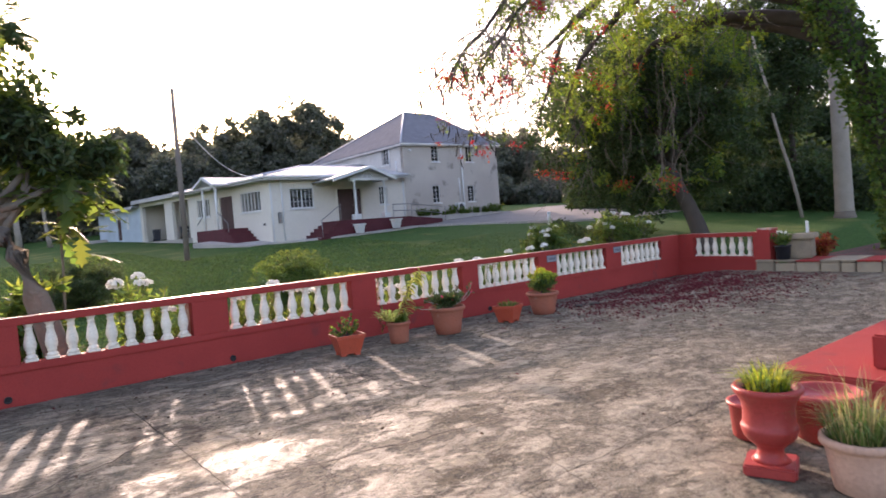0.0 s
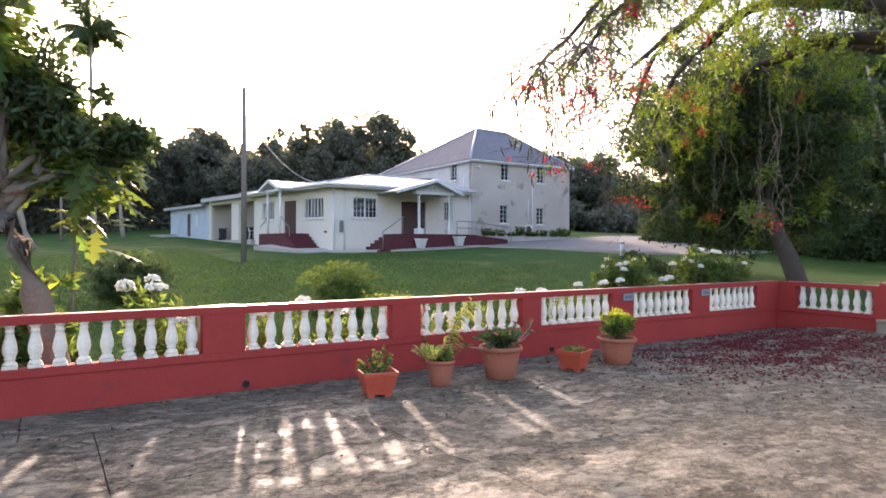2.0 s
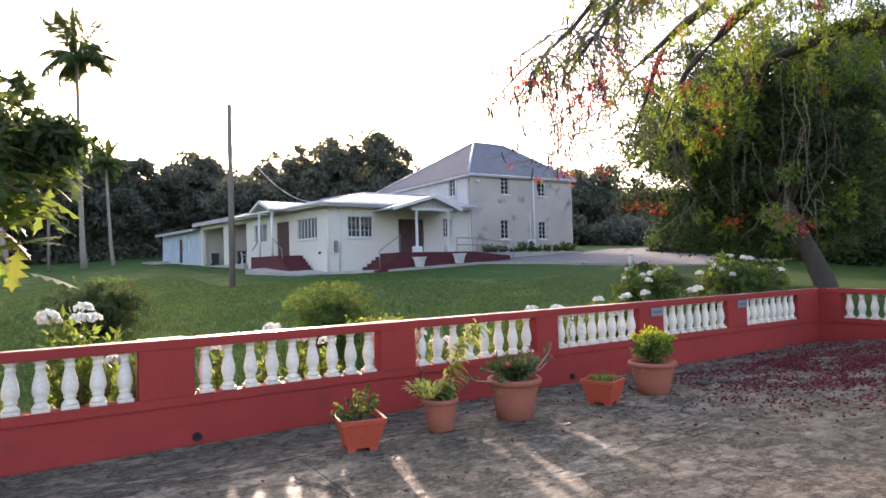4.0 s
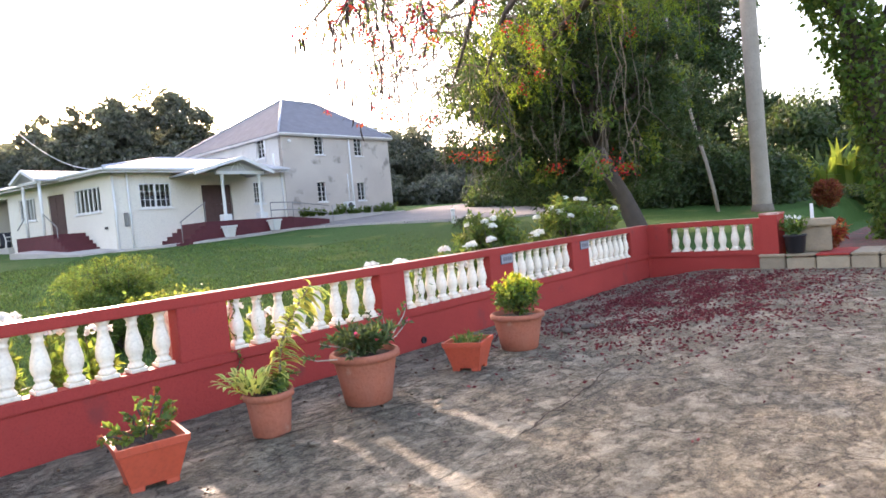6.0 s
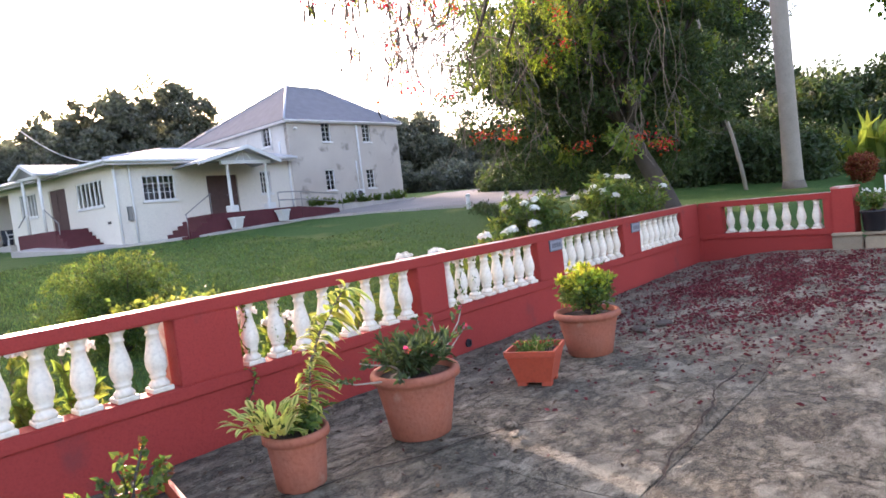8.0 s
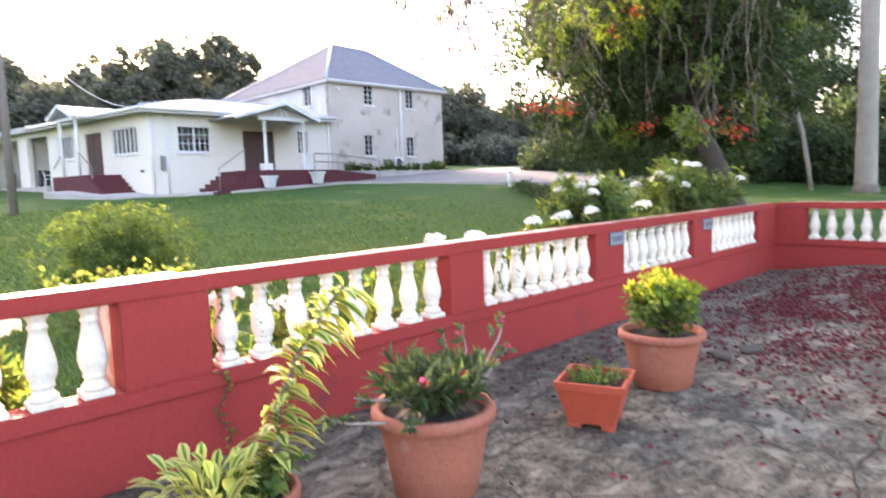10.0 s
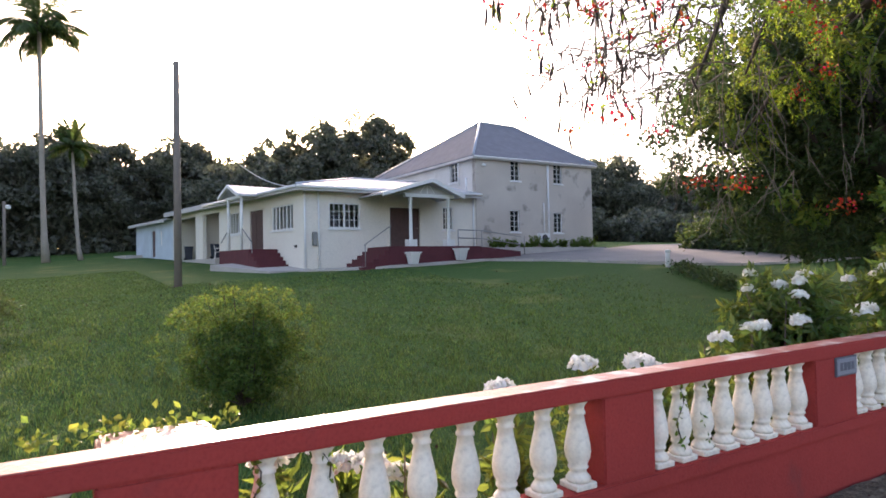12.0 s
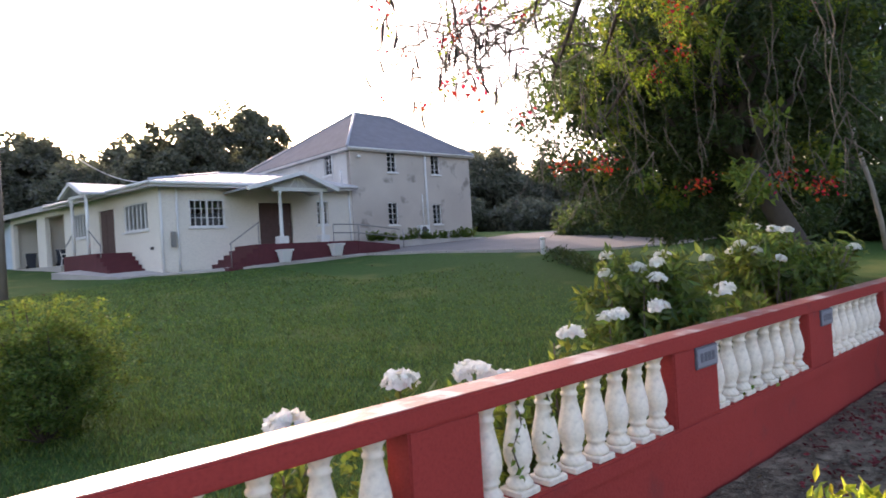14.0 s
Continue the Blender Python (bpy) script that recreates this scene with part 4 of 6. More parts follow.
WHITE_WALL = material("pale_wall", (0.74, 0.70, 0.66), 0.9, scale=0.8, bump=0.2, fine=26, coords="World", wear=(0.52, 0.48, 0.45), wear_scale=1.0, wear_at=0.64)
FASCIA = material("white_fascia", (0.60, 0.57, 0.55), 0.6, scale=1.5, bump=0.05, coords="World")
KERB = material("pale_kerb_concrete", (0.50, 0.46, 0.42), 0.9, scale=1.4, bump=0.3, coords="World")
STORE_BLUE = material("pale_blue_paint", (0.58, 0.67, 0.74), 0.8, scale=1.0, bump=0.1, coords="World")
build_house()


# ---- driveway ----
def build_drive():
    edge = [(17.5, 23.3), (18.6, 20.6), (20.2, 17.4), (21.6, 15.4), (24.0, 13.6), (28, 12.6), (36, 12.0), (60, 12.0), (60, 17.0), (44, 18.6), (36, 21.5), (31, 25.5), (27.7, 24.7), (19.4, 24.6)]
    bm = bmesh.new()
    bm.faces.new([bm.verts.new((x, y, 0)) for x, y in edge])
    bmesh.ops.triangulate(bm, faces=bm.faces)
    bmesh.ops.subdivide_edges(bm, edges=bm.edges, cuts=5, use_grid_fill=True)
    for v in bm.verts:
        v.co.z = ground_z(v.co.x, v.co.y) + 0.07
    d = part("driveway", bm, ASPHALT, smooth=True)
    tagged(d, "pale worn driveway beside the house", "driveway", kind="structure")
    for a, b in zip(edge[:6], edge[1:7]):
        A, B = Vector((*a, ground_z(*a))), Vector((*b, ground_z(*b)))
        n = max(1, round((B - A).length / 1.0))
        for k in range(n):
            p, q = A.lerp(B, k / n), A.lerp(B, (k + 0.97) / n)
            u = (q - p)
            m = Matrix.Translation(p) @ pose(0, 0, 0, 0, 0, math.degrees(math.atan2(u.y, u.x)))
            part("kerb_stone", box(0, u.length, -0.08, 0.08, -0.2, 0.10, m), KERB, d, bevel=0.012)


build_drive()

# ---- posts ----
def post_thing(name, x, y, h, r, mat, label, cat, sides=12, lean=(0, 0)):
    z = ground_z(x, y)
    v, f = tube([(0, 0, -0.3), (lean[0] * 0.5, lean[1] * 0.5, h * 0.5), (lean[0], lean[1], h)], [r * 1.08, r, r * 0.85], sides)
    o = raw(name, v, f, mat, smooth=True)
    o.matrix_basis = pose(x, y, z)
    return tagged(o, label, cat)


pole = post_thing("utility_pole", 3.2, 21.8, 8.15, 0.125, POLE_WOOD, "weathered wooden utility pole standing on the lawn", "pole")
bm = lathe([(0.34, -0.2), (0.33, 0.02), (0.18, 0.05)], 14)
part("base_collar", bm, SOIL, pole, "bare soil heaped round the foot")
lamp_post = post_thing("yard_lamp_post", -3.45, 50, 4.4, 0.10, POLE_WOOD, "short wooden post with a small white lamp", "lamp post")
bm = lathe([(0.04, 0), (0.16, 0.06), (0.18, 0.25), (0.06, 0.34)], 12)
bm.transform(Matrix.Translation((0.22, 0, 3.85)))
part("lamp", bm, WHITE_TRIM, lamp_post, "small white lamp")
bol = post_thing("bollard", 21.0, 14.9, 0.62, 0.10, WHITE_TRIM, "short white bollard at the edge of the driveway", "bollard")
bm = lathe([(0.1, 0.6), (0.12, 0.63), (0.11, 0.70), (0.04, 0.73)], 12)
part("cap", bm, WHITE_TRIM, bol)
# sagging cable from the pole
v, f = tube(bent((3.2, 21.8, ground_z(3.2, 21.8) + 7.0), (9.5, 27.0, 5.6), 1.0, 0, 14), [0.02] * 14, 5)
tagged(raw("power_cable", v, f, WHITE_TRIM, smooth=True), "thin pale power cable from pole to house", "cable")


# ---- planters by the house steps ----
def white_planter(x, y, z):
    p = empty("white_planter", pose(x, y, z))
    tagged(p, "white square tapered planter beside the porch steps", "planter", group="porch planters")
    bm = bmesh.new()
    bmesh.ops.create_cone(bm, cap_ends=True, segments=4, radius1=0.24, radius2=0.36, depth=0.5, matrix=Matrix.Translation((0, 0, 0.25)) @ Matrix.Rotation(radians(45), 4, "Z"))
    part("body", bm, WHITE_TRIM, p, bevel=0.01)
    bm = bmesh.new()
    for a, b, c, d in ((-0.29, 0.29, -0.29, -0.22), (-0.29, 0.29, 0.22, 0.29), (-0.29, -0.22, -0.22, 0.22), (0.22, 0.29, -0.22, 0.22)):
        add_box(bm, a, b, c, d, 0.48, 0.56)
    part("rim", bm, WHITE_TRIM, p)
    part("soil", box(-0.22, 0.22, -0.22, 0.22, 0.44, 0.50), SOIL, p)


white_planter(13.35, 22.75, 1.72)
white_planter(15.95, 22.75, 1.88)


# ---- bins and a chair in the open garage ----
def garage_spot(s, off):
    p = Vector((X_W, Y_F, 0)) + SIDE_D.normalized() * s + Vector((-SIDE_D.y, SIDE_D.x, 0)) * off
    return pose(p.x, p.y, 2.254, 0, 0, 81)


def wheeled_bin(s, off):
    root = empty("wheeled_bin", garage_spot(s, off))
    tagged(root, "dark blue-grey plastic wheeled bin in the garage", "bin", group="garage bins")
    bm = add_box(bmesh.new(), -0.27, 0.27, -0.27, 0.27, 0.06, 0.86)
    for v in bm.verts:
        if v.co.z < 0.5:
            v.co.x *= 0.82
            v.co.y *= 0.82
    part("body", bm, BIN_BLUE, root, bevel=0.02)
    part("lid", box(-0.29, 0.29, -0.31, 0.29, 0.865, 0.92), BIN_BLUE, root, bevel=0.015)
    for x in (-0.2, 0.2):
        v, f = tube([(x - 0.03, 0.2, 0.1), (x + 0.03, 0.2, 0.1)], [0.1, 0.1], 14)
        raw("wheel", v, f + [tuple(range(13, -1, -1)), tuple(range(14, 28))], BLACK_PLASTIC, root)


def garden_chair(s, off):
    root = empty("plastic_chair", garage_spot(s, off))
    tagged(root, "white plastic garden chair with arms in the garage", "chair")
    for x in (-0.22, 0.22):
        for y, top in ((-0.22, 0.62), (0.22, 0.42)):
            v, f = tube([(x * 1.15, y * 1.15, 0), (x, y, top)], [0.022, 0.026], 8)
            raw("leg", v, f, WHITE_TRIM, root)
        v, f = tube([(x, -0.24, 0.62), (x, 0.0, 0.65), (x, 0.24, 0.64)], [0.026, 0.03, 0.026], 8)
        raw("armrest", v, f, WHITE_TRIM, root)
    part("seat", box(-0.23, 0.23, -0.24, 0.22, 0.40, 0.43), WHITE_TRIM, root, bevel=0.012)
    bm = box(-0.22, 0.22, 0.20, 0.23, 0.43, 0.86)
    for v in bm.verts:
        v.co.y += 0.2 * max(0, v.co.z - 0.43)
    part("backrest", bm, WHITE_TRIM, root, bevel=0.012)


BIN_BLUE = material("bin_plastic", (0.035, 0.04, 0.055), 0.5, scale=6, bump=0.03)
wheeled_bin(17.2, -0.65)
wheeled_bin(12.4, -0.62)
garden_chair(11.75, -0.62)

# ---- pots on the terrace ----
def round_pot(x, y, top_r, base_r, h, mat, label, rim=0.05, tilt=0.0, sides=28):
    z = floor_z(x, y)
    p = empty("plant_pot", pose(x, y, z + 0.002))
    tagged(p, label, "flower pot", group="pots along the wall")
    rt = top_r
    prof = [(base_r * 0.9, 0), (base_r, 0.012), (base_r + (rt * 0.88 - base_r) * 0.5, h * 0.45), (rt * 0.88, h - rim * 1.3), (rt * 0.90, h - rim), (rt, h - rim * 0.9),
            (rt * 1.0, h - rim * 0.3), (rt * 0.97, h), (rt * 0.86, h), (rt * 0.84, h - 0.05)]
    part("body", lathe(prof, sides), mat, p, smooth=True)
    part("soil", lathe([(rt * 0.845, h - 0.07), (rt * 0.845, h - 0.045), (rt * 0.3, h - 0.025)], 18), SOIL, p, "dark potting soil")
    return p, z + h


def square_pot(x, y, w, wb, h, turn, label):
    z = floor_z(x, y)
    p = empty("plant_pot", pose(x, y, z + 0.002, 0, 0, turn))
    tagged(p, label, "flower pot", group="pots along the wall")
    bm = bmesh.new()
    ring = []
    for hw, zz in ((wb / 2, 0.03), (w / 2 * 0.95, h - 0.05), (w / 2, h - 0.045), (w / 2 * 1.02, h), (w / 2 * 0.92, h), (w / 2 * 0.88, h - 0.06)):
        ring.append([bm.verts.new((sx * hw, sy * hw, zz)) for sx, sy in ((-1, -1), (1, -1), (1, 1), (-1, 1))])
    for a, b in zip(ring, ring[1:]):
        for k in range(4):
            bm.faces.new((a[k], a[(k + 1) % 4], b[(k + 1) % 4], b[k]))
    bm.faces.new(ring[0][::-1])
    bm.faces.new(ring[-1])
    part("body", bm, ORANGE_POT, p)
    for sx, sy in ((-1, -1), (1, -1), (1, 1), (-1, 1)):
        q = wb / 2
        xs, ys = sorted((sx * q, sx * q * 0.45)), sorted((sy * q, sy * q * 0.45))
        part("foot", box(*xs, *ys, 0, 0.032), ORANGE_POT, p)
    part("soil", box(-w * 0.43, w * 0.43, -w * 0.43, w * 0.43, h - 0.09, h - 0.05), SOIL, p, "dark potting soil")
    return p, z + h


def plant(name, chunks_by_part, label, cat="plant", group=""):
    """chunks_by_part: (part name, chunks, material)."""
    root = empty(name)
    first = True
    for pn, ch, mat in chunks_by_part:
        v, f = join(ch)
        if first:
            root.location = Vector(v.mean(0)) * Vector((1, 1, 0)) + Vector((0, 0, float(v[:, 2].min())))
            first = False
        o = raw(pn, v - np.array(root.location), f, mat, root)
        if 'flower' in pn:
            tagged(o, kind="stuff")
    return tagged(root, label, cat, group)


def stems(base, tips, r0=0.012, r1=0.004, sag=-0.02, wob=0.02, seed=0):
    verts, faces = [], []
    for k, t in enumerate(tips):
        b = base[k] if isinstance(base, list) else base
        tube(bent(b, t, sag, wob, 5, seed + k), np.linspace(r0, r1, 5), 5, verts, faces)
    return np.array(verts), faces


def sprig_leaves(base, tips, per, length, width, droop=0.1, gen=rng, spread=0.5, start=0.3):
    pos, d = [], []
    for k, t in enumerate(tips):
        b = np.array(base[k] if isinstance(base, list) else base)
        t = np.array(t)
        s = gen.uniform(start, 1.0, (per, 1))
        pos.append(b + (t - b) * s)
        d.append(np.repeat((t - b)[None] / np.linalg.norm(t - b), per, 0))
    return leaves(np.concatenate(pos), length, width, droop, np.concatenate(d), gen=gen, spread=spread)


def fan(base, n, height, spread_r, gen=rng, jitter=0.3):
    a = gen.uniform(0, 2 * math.pi, n)
    r = spread_r * np.sqrt(gen.uniform(0, 1, n))
    z = height * gen.uniform(1 - jitter, 1.0, n)
    return [(base[0] + r[i] * math.cos(a[i]), base[1] + r[i] * math.sin(a[i]), base[2] + z[i]) for i in range(n)]


def blades(base, radius, n, length, width, gen=rng, lean=0.5):
    """Long grass-like blades, each bent over."""
    a, r = gen.uniform(0, 2 * math.pi, n), radius * np.sqrt(gen.uniform(0, 1, n))
    p0 = np.stack([base[0] + r * np.cos(a), base[1] + r * np.sin(a), np.full(n, base[2])], 1)
    b = a + gen.normal(0, 0.6, n)
    out = np.stack([np.cos(b), np.sin(b), np.zeros(n)], 1)
    side = np.stack([-np.sin(b), np.cos(b), np.zeros(n)], 1)
    ln = length * gen.uniform(0.55, 1.15, (n, 1))
    le = lean * gen.uniform(0.2, 1.3, (n, 1))
    up = np.array([0, 0, 1.0])
    p1 = p0 + ln * (0.55 * up + 0.25 * le * out)
    p2 = p0 + ln * ((1 - 0.35 * le) * up + 0.8 * le * out)
    w = width / 2
    v = np.stack([p0 - side * w, p0 + side * w, p1 + side * w * 0.8, p1 - side * w * 0.8, p2], 1).reshape(-1, 3)
    i = np.arange(n)[:, None] * 5
    f = np.concatenate([i + [0, 1, 2], i + [0, 2, 3], i + [3, 2, 4]], 1).reshape(-1, 3)
    return v, f


def long_leaves(pos, d, length, width, droop, lift, seed):
    """Arching strap leaves, wide in the middle, each bent down at its tip."""
    g = np.random.default_rng(seed)
    V, F = [], []
    for o, q in zip(pos, d):
        q = Vector(q).normalized()
        side = q.cross(Vector((0, 0, 1)))
        side = side.normalized() if side.length > 0.05 else Vector((1, 0, 0))
        up = side.cross(q)
        ln = length * g.uniform(0.75, 1.15)
        k = len(V)
        for s, w in ((0, 0.3), (0.25, 0.85), (0.5, 1.0), (0.75, 0.7), (1.0, 0.04)):
            c = Vector(o) + q * ln * s - Vector((0, 0, droop * ln * s * s)) + up * lift
            V += [tuple(c - side * width * w / 2 + up * width * w * 0.15), tuple(c), tuple(c + side * width * w / 2 + up * width * w * 0.15)]
        for i in range(4):
            a = k + 3 * i
            F += [(a, a + 1, a + 4, a + 3), (a + 1, a + 2, a + 5, a + 4)]
    return np.array(V), F


def build_pots():
    # orange square pot with a sparse thorny shrub
    _, z = square_pot(-1.42, -1.38, 0.42, 0.28, 0.30, -12, "orange plastic square pot on small feet")
    b = (-1.42, -1.38, z - 0.06)
    tips = [(-1.42 + a, -1.38 + c, z + d) for a, c, d in ((-0.30, -0.08, 0.09), (-0.22, 0.05, 0.12), (-0.09, 0.02, 0.16), (0.02, 0.08, 0.22), (0.12, 0.06, 0.27), (0.16, -0.04, 0.17), (0.05, -0.14, 0.11), (0.2, 0.0, 0.10))]
    plant("potted_shrub", [*[("stem", [stems(b, [t], seed=k)], DARK_BARK) for k, t in enumerate(tips)], ("foliage", [sprig_leaves(b, tips, 26, 0.055, 0.035)], L_BUSH), ("flower", [sprig_leaves(b, tips, 5, 0.03, 0.03, start=0.8)], F_COPPER)],
          "sparse thorny shrub with small leaves growing in a square pot", "shrub")
    # ribbed terracotta pot with a variegated plant
    _, z = round_pot(-0.47, -1.30, 0.19, 0.14, 0.33, TERRACOTTA, "mid-sized terracotta pot with a plain rim", 0.05)
    b = np.array((-0.47, -1.30, z - 0.04))
    arch = [b + np.array(q) for q in ((0.06, 0.0, 0), (0.12, 0.0, 0.18), (0.17, 0.02, 0.36), (0.25, 0.02, 0.52), (0.36, 0.0, 0.66), (0.47, -0.02, 0.78))]
    g2 = np.random.default_rng(3)
    pos, d = [], []
    for i in range(len(arch) - 1):
        for s in np.linspace(0, 0.95, 22):
            pos.append(arch[i] + (arch[i + 1] - arch[i]) * s)
            t = (arch[i + 1] - arch[i]) / np.linalg.norm(arch[i + 1] - arch[i])
            u = g2.normal(size=3)
            u -= t * (u @ t)
            d.append(0.45 * t + 0.9 * u / np.linalg.norm(u) + np.array((0, 0, -0.12)))
    pos, d = np.array(pos), np.array(d)
    tuft_tips = fan(tuple(b + np.array((-0.10, -0.02, 0))), 34, 0.24, 0.22, g2)
    g3 = np.random.default_rng(4)
    arr = lambda wd, off: long_leaves(pos, d, 0.170, wd, 0.55, off, 11)
    tuft_at = np.concatenate([b + np.array((-0.10, -0.02, 0)) + (np.array(q) - b) * s for q in tuft_tips for s in (0.35, 0.6, 0.85)]).reshape(-1, 3)
    tuft_d = np.repeat(np.array(tuft_tips) - b + np.array((0.1, 0.02, 0.02)), 3, 0) * 4 + g2.normal(0, 0.35, (102, 3))
    tarr = lambda wd, off: long_leaves(tuft_at, tuft_d, 0.14, wd, 0.4, off, 12)
    low = fan(tuple(b), 22, 0.15, 0.19, g3)
    plant("variegated_plant", [("stem", [tube([tuple(q) for q in arch], np.linspace(0.014, 0.006, 6), 6)], BARK), ("leaf_edge", [arr(0.056, 0), tarr(0.042, 0)], L_CREAM),
                               ("leaf_middle", [arr(0.018, 0.003), tarr(0.013, 0.003)], L_VINE), ("low_leaves", [sprig_leaves(tuple(b), low, 12, 0.06, 0.035)], L_BUSH)],
          "arching plant with yellow-edged green leaves in terracotta", "plant")
    # large terracotta pot with euphorbia
    _, z = round_pot(0.44, -1.38, 0.30, 0.20, 0.44, TERRACOTTA, "large terracotta pot with a thick rim", 0.06)
    b = (0.44, -1.38, z - 0.05)
    g = np.random.default_rng(21)
    tips = fan(b, 60, 0.25, 0.30, g)
    long_tips = [(-0.04, -1.41, z + 0.16), (-0.12, -1.28, z + 0.06), (0.98, -1.41, z + 0.18), (1.10, -1.28, z + 0.30), (0.88, -1.16, z + 0.26), (0.73, -1.16, z + 0.28), (0.08, -1.61, z + 0.05)]
    plant("potted_euphorbia", [*[("stem", [stems(b, [t], 0.010, 0.004, 0.03, 0.05, 5 + k)], PALE_BARK) for k, t in enumerate(long_tips)], ("foliage", [sprig_leaves(b, tips, 26, 0.085, 0.024, 0.0, g, 0.35, 0.25)], L_DULL),
                               ("tip_leaves", [sprig_leaves(b, long_tips, 16, 0.05, 0.03, 0, g, 0.6, 0.75)], L_DULL),
                               ("red_flower", [sprig_leaves(b, long_tips[2:5] + tips[:3], 7, 0.03, 0.03, 0, g, 0.9, 0.9)], F_PINK)],
          "spiky green succulent shrub with tiny red flowers in a big pot", "shrub")
    # second orange square pot
    _, z = square_pot(1.70, -1.48, 0.40, 0.27, 0.29, 20, "orange plastic square pot with weeds")
    b = (1.70, -1.48, z - 0.06)
    g = np.random.default_rng(22)
    plant("pot_weeds", [("foliage", [sprig_leaves(b, fan(b, 30, 0.12, 0.19, g, 0.8), 14, 0.045, 0.018, 0, g, 0.7, 0.3)], L_BUSH), ("dry_blades", [blades(b, 0.14, 30, 0.14, 0.006, g, 0.8)], L_STRAW)],
          "short weeds and dry stalks growing in a square pot", "plant")
    # terracotta pot with a bright round bush
    _, z = round_pot(2.62, -1.45, 0.30, 0.20, 0.40, TERRACOTTA, "wide terracotta pot with a pale rounded rim", 0.055)
    b = (2.62, -1.45, z - 0.04)
    g = np.random.default_rng(23)
    body = clumps((2.62, -1.45, z + 0.20), (0.25, 0.25, 0.20), 80, 0.085, 46, g, 0.3)
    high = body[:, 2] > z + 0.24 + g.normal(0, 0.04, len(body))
    tips = [tuple(q) for q in body[g.integers(0, len(body), 26)]]
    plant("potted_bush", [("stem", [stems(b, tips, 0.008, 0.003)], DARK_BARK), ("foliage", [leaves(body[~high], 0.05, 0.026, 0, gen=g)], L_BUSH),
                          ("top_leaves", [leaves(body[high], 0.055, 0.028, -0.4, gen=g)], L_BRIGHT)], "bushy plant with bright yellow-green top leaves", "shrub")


build_pots()


# ---- urn group and red platform near the start ----
def build_corner():
    p = part("red_platform", box(-0.06, 6.5, -12.0, -6.72, -0.02, 0.30), RED, bevel=0.02)
    tagged(p, "low red painted concrete step", "step", kind="structure")
    q = part("red_block", box(0.32, 0.85, -8.05, -7.40, 0.30, 0.60), RED, bevel=0.02)
    tagged(q, "low square red block standing on the step", "pier", kind="structure")
    x, y = -1.79, -7.49
    z = floor_z(x, y) + 0.003
    urn = empty("garden_urn", pose(x, y, z, 0, 0, 20) @ Matrix.Scale(0.9, 4))
    tagged(urn, "red painted classical urn with a chipped foot", "urn")
    part("base", box(-0.17, 0.17, -0.17, 0.17, 0, 0.085), RED_GLAZE, urn, "square foot, paint chipped", bevel=0.015)
    part("bowl", lathe([(0.13, 0.085), (0.105, 0.11), (0.085, 0.15), (0.09, 0.18), (0.125, 0.215), (0.17, 0.26), (0.188, 0.31), (0.192, 0.335), (0.182, 0.35), (0.176, 0.365), (0.172, 0.44), (0.180, 0.51),
                        (0.212, 0.565), (0.232, 0.59), (0.234, 0.612), (0.222, 0.63), (0.19, 0.622), (0.18, 0.57)], 30), RED_GLAZE, urn, smooth=True)
    part("soil", lathe([(0.18, 0.56), (0.18, 0.585), (0.05, 0.60)], 16), SOIL, urn)
    g = np.random.default_rng(31)
    b = (x, y, z + 0.52)
    plant("urn_grass", [("blades", [blades(b, 0.13, 260, 0.21, 0.009, g, 1.1)], L_BRIGHT), ("dark_blades", [blades(b, 0.13, 140, 0.19, 0.009, g, 1.1)], L_GRASS)], "bright green tufted grass growing in the urn", "grass")
    x2, y2 = -1.74, -8.0
    z2 = floor_z(x2, y2) + 0.003
    round_pot(x2, y2, 0.225, 0.155, 0.33, PALE_POT, "pale clay pot with a rounded rim", 0.05)
    b = (x2, y2, z2 + 0.29)
    plant("potted_grass", [("blades", [blades(b, 0.17, 300, 0.30, 0.007, g, 1.2)], L_GRASS), ("straw", [blades(b, 0.17, 130, 0.48, 0.005, g, 1.0)], L_STRAW)], "untidy tall grass with dry stalks in a clay pot", "grass")
    x3, y3 = -1.25, -7.12
    z3 = floor_z(x3, y3) + 0.003
    pot = empty("red_planter", pose(x3, y3, z3))
    tagged(pot, "round red painted planter behind the urn", "planter")
    part("body", lathe([(0.13, 0), (0.145, 0.02), (0.165, 0.24), (0.18, 0.25), (0.18, 0.275), (0.15, 0.275), (0.145, 0.25)], 24), RED_GLAZE, pot, smooth=True)
    x4, y4 = -0.98, -7.52
    pot = empty("red_planter", pose(x4, y4, floor_z(x4, y4) + 0.003))
    tagged(pot, "round red clay planter beside the step", "planter")
    part("body", lathe([(0.17, 0), (0.20, 0.02), (0.25, 0.30), (0.265, 0.31), (0.265, 0.35), (0.22, 0.35), (0.21, 0.31)], 24), RED_GLAZE, pot, smooth=True)


build_corner()


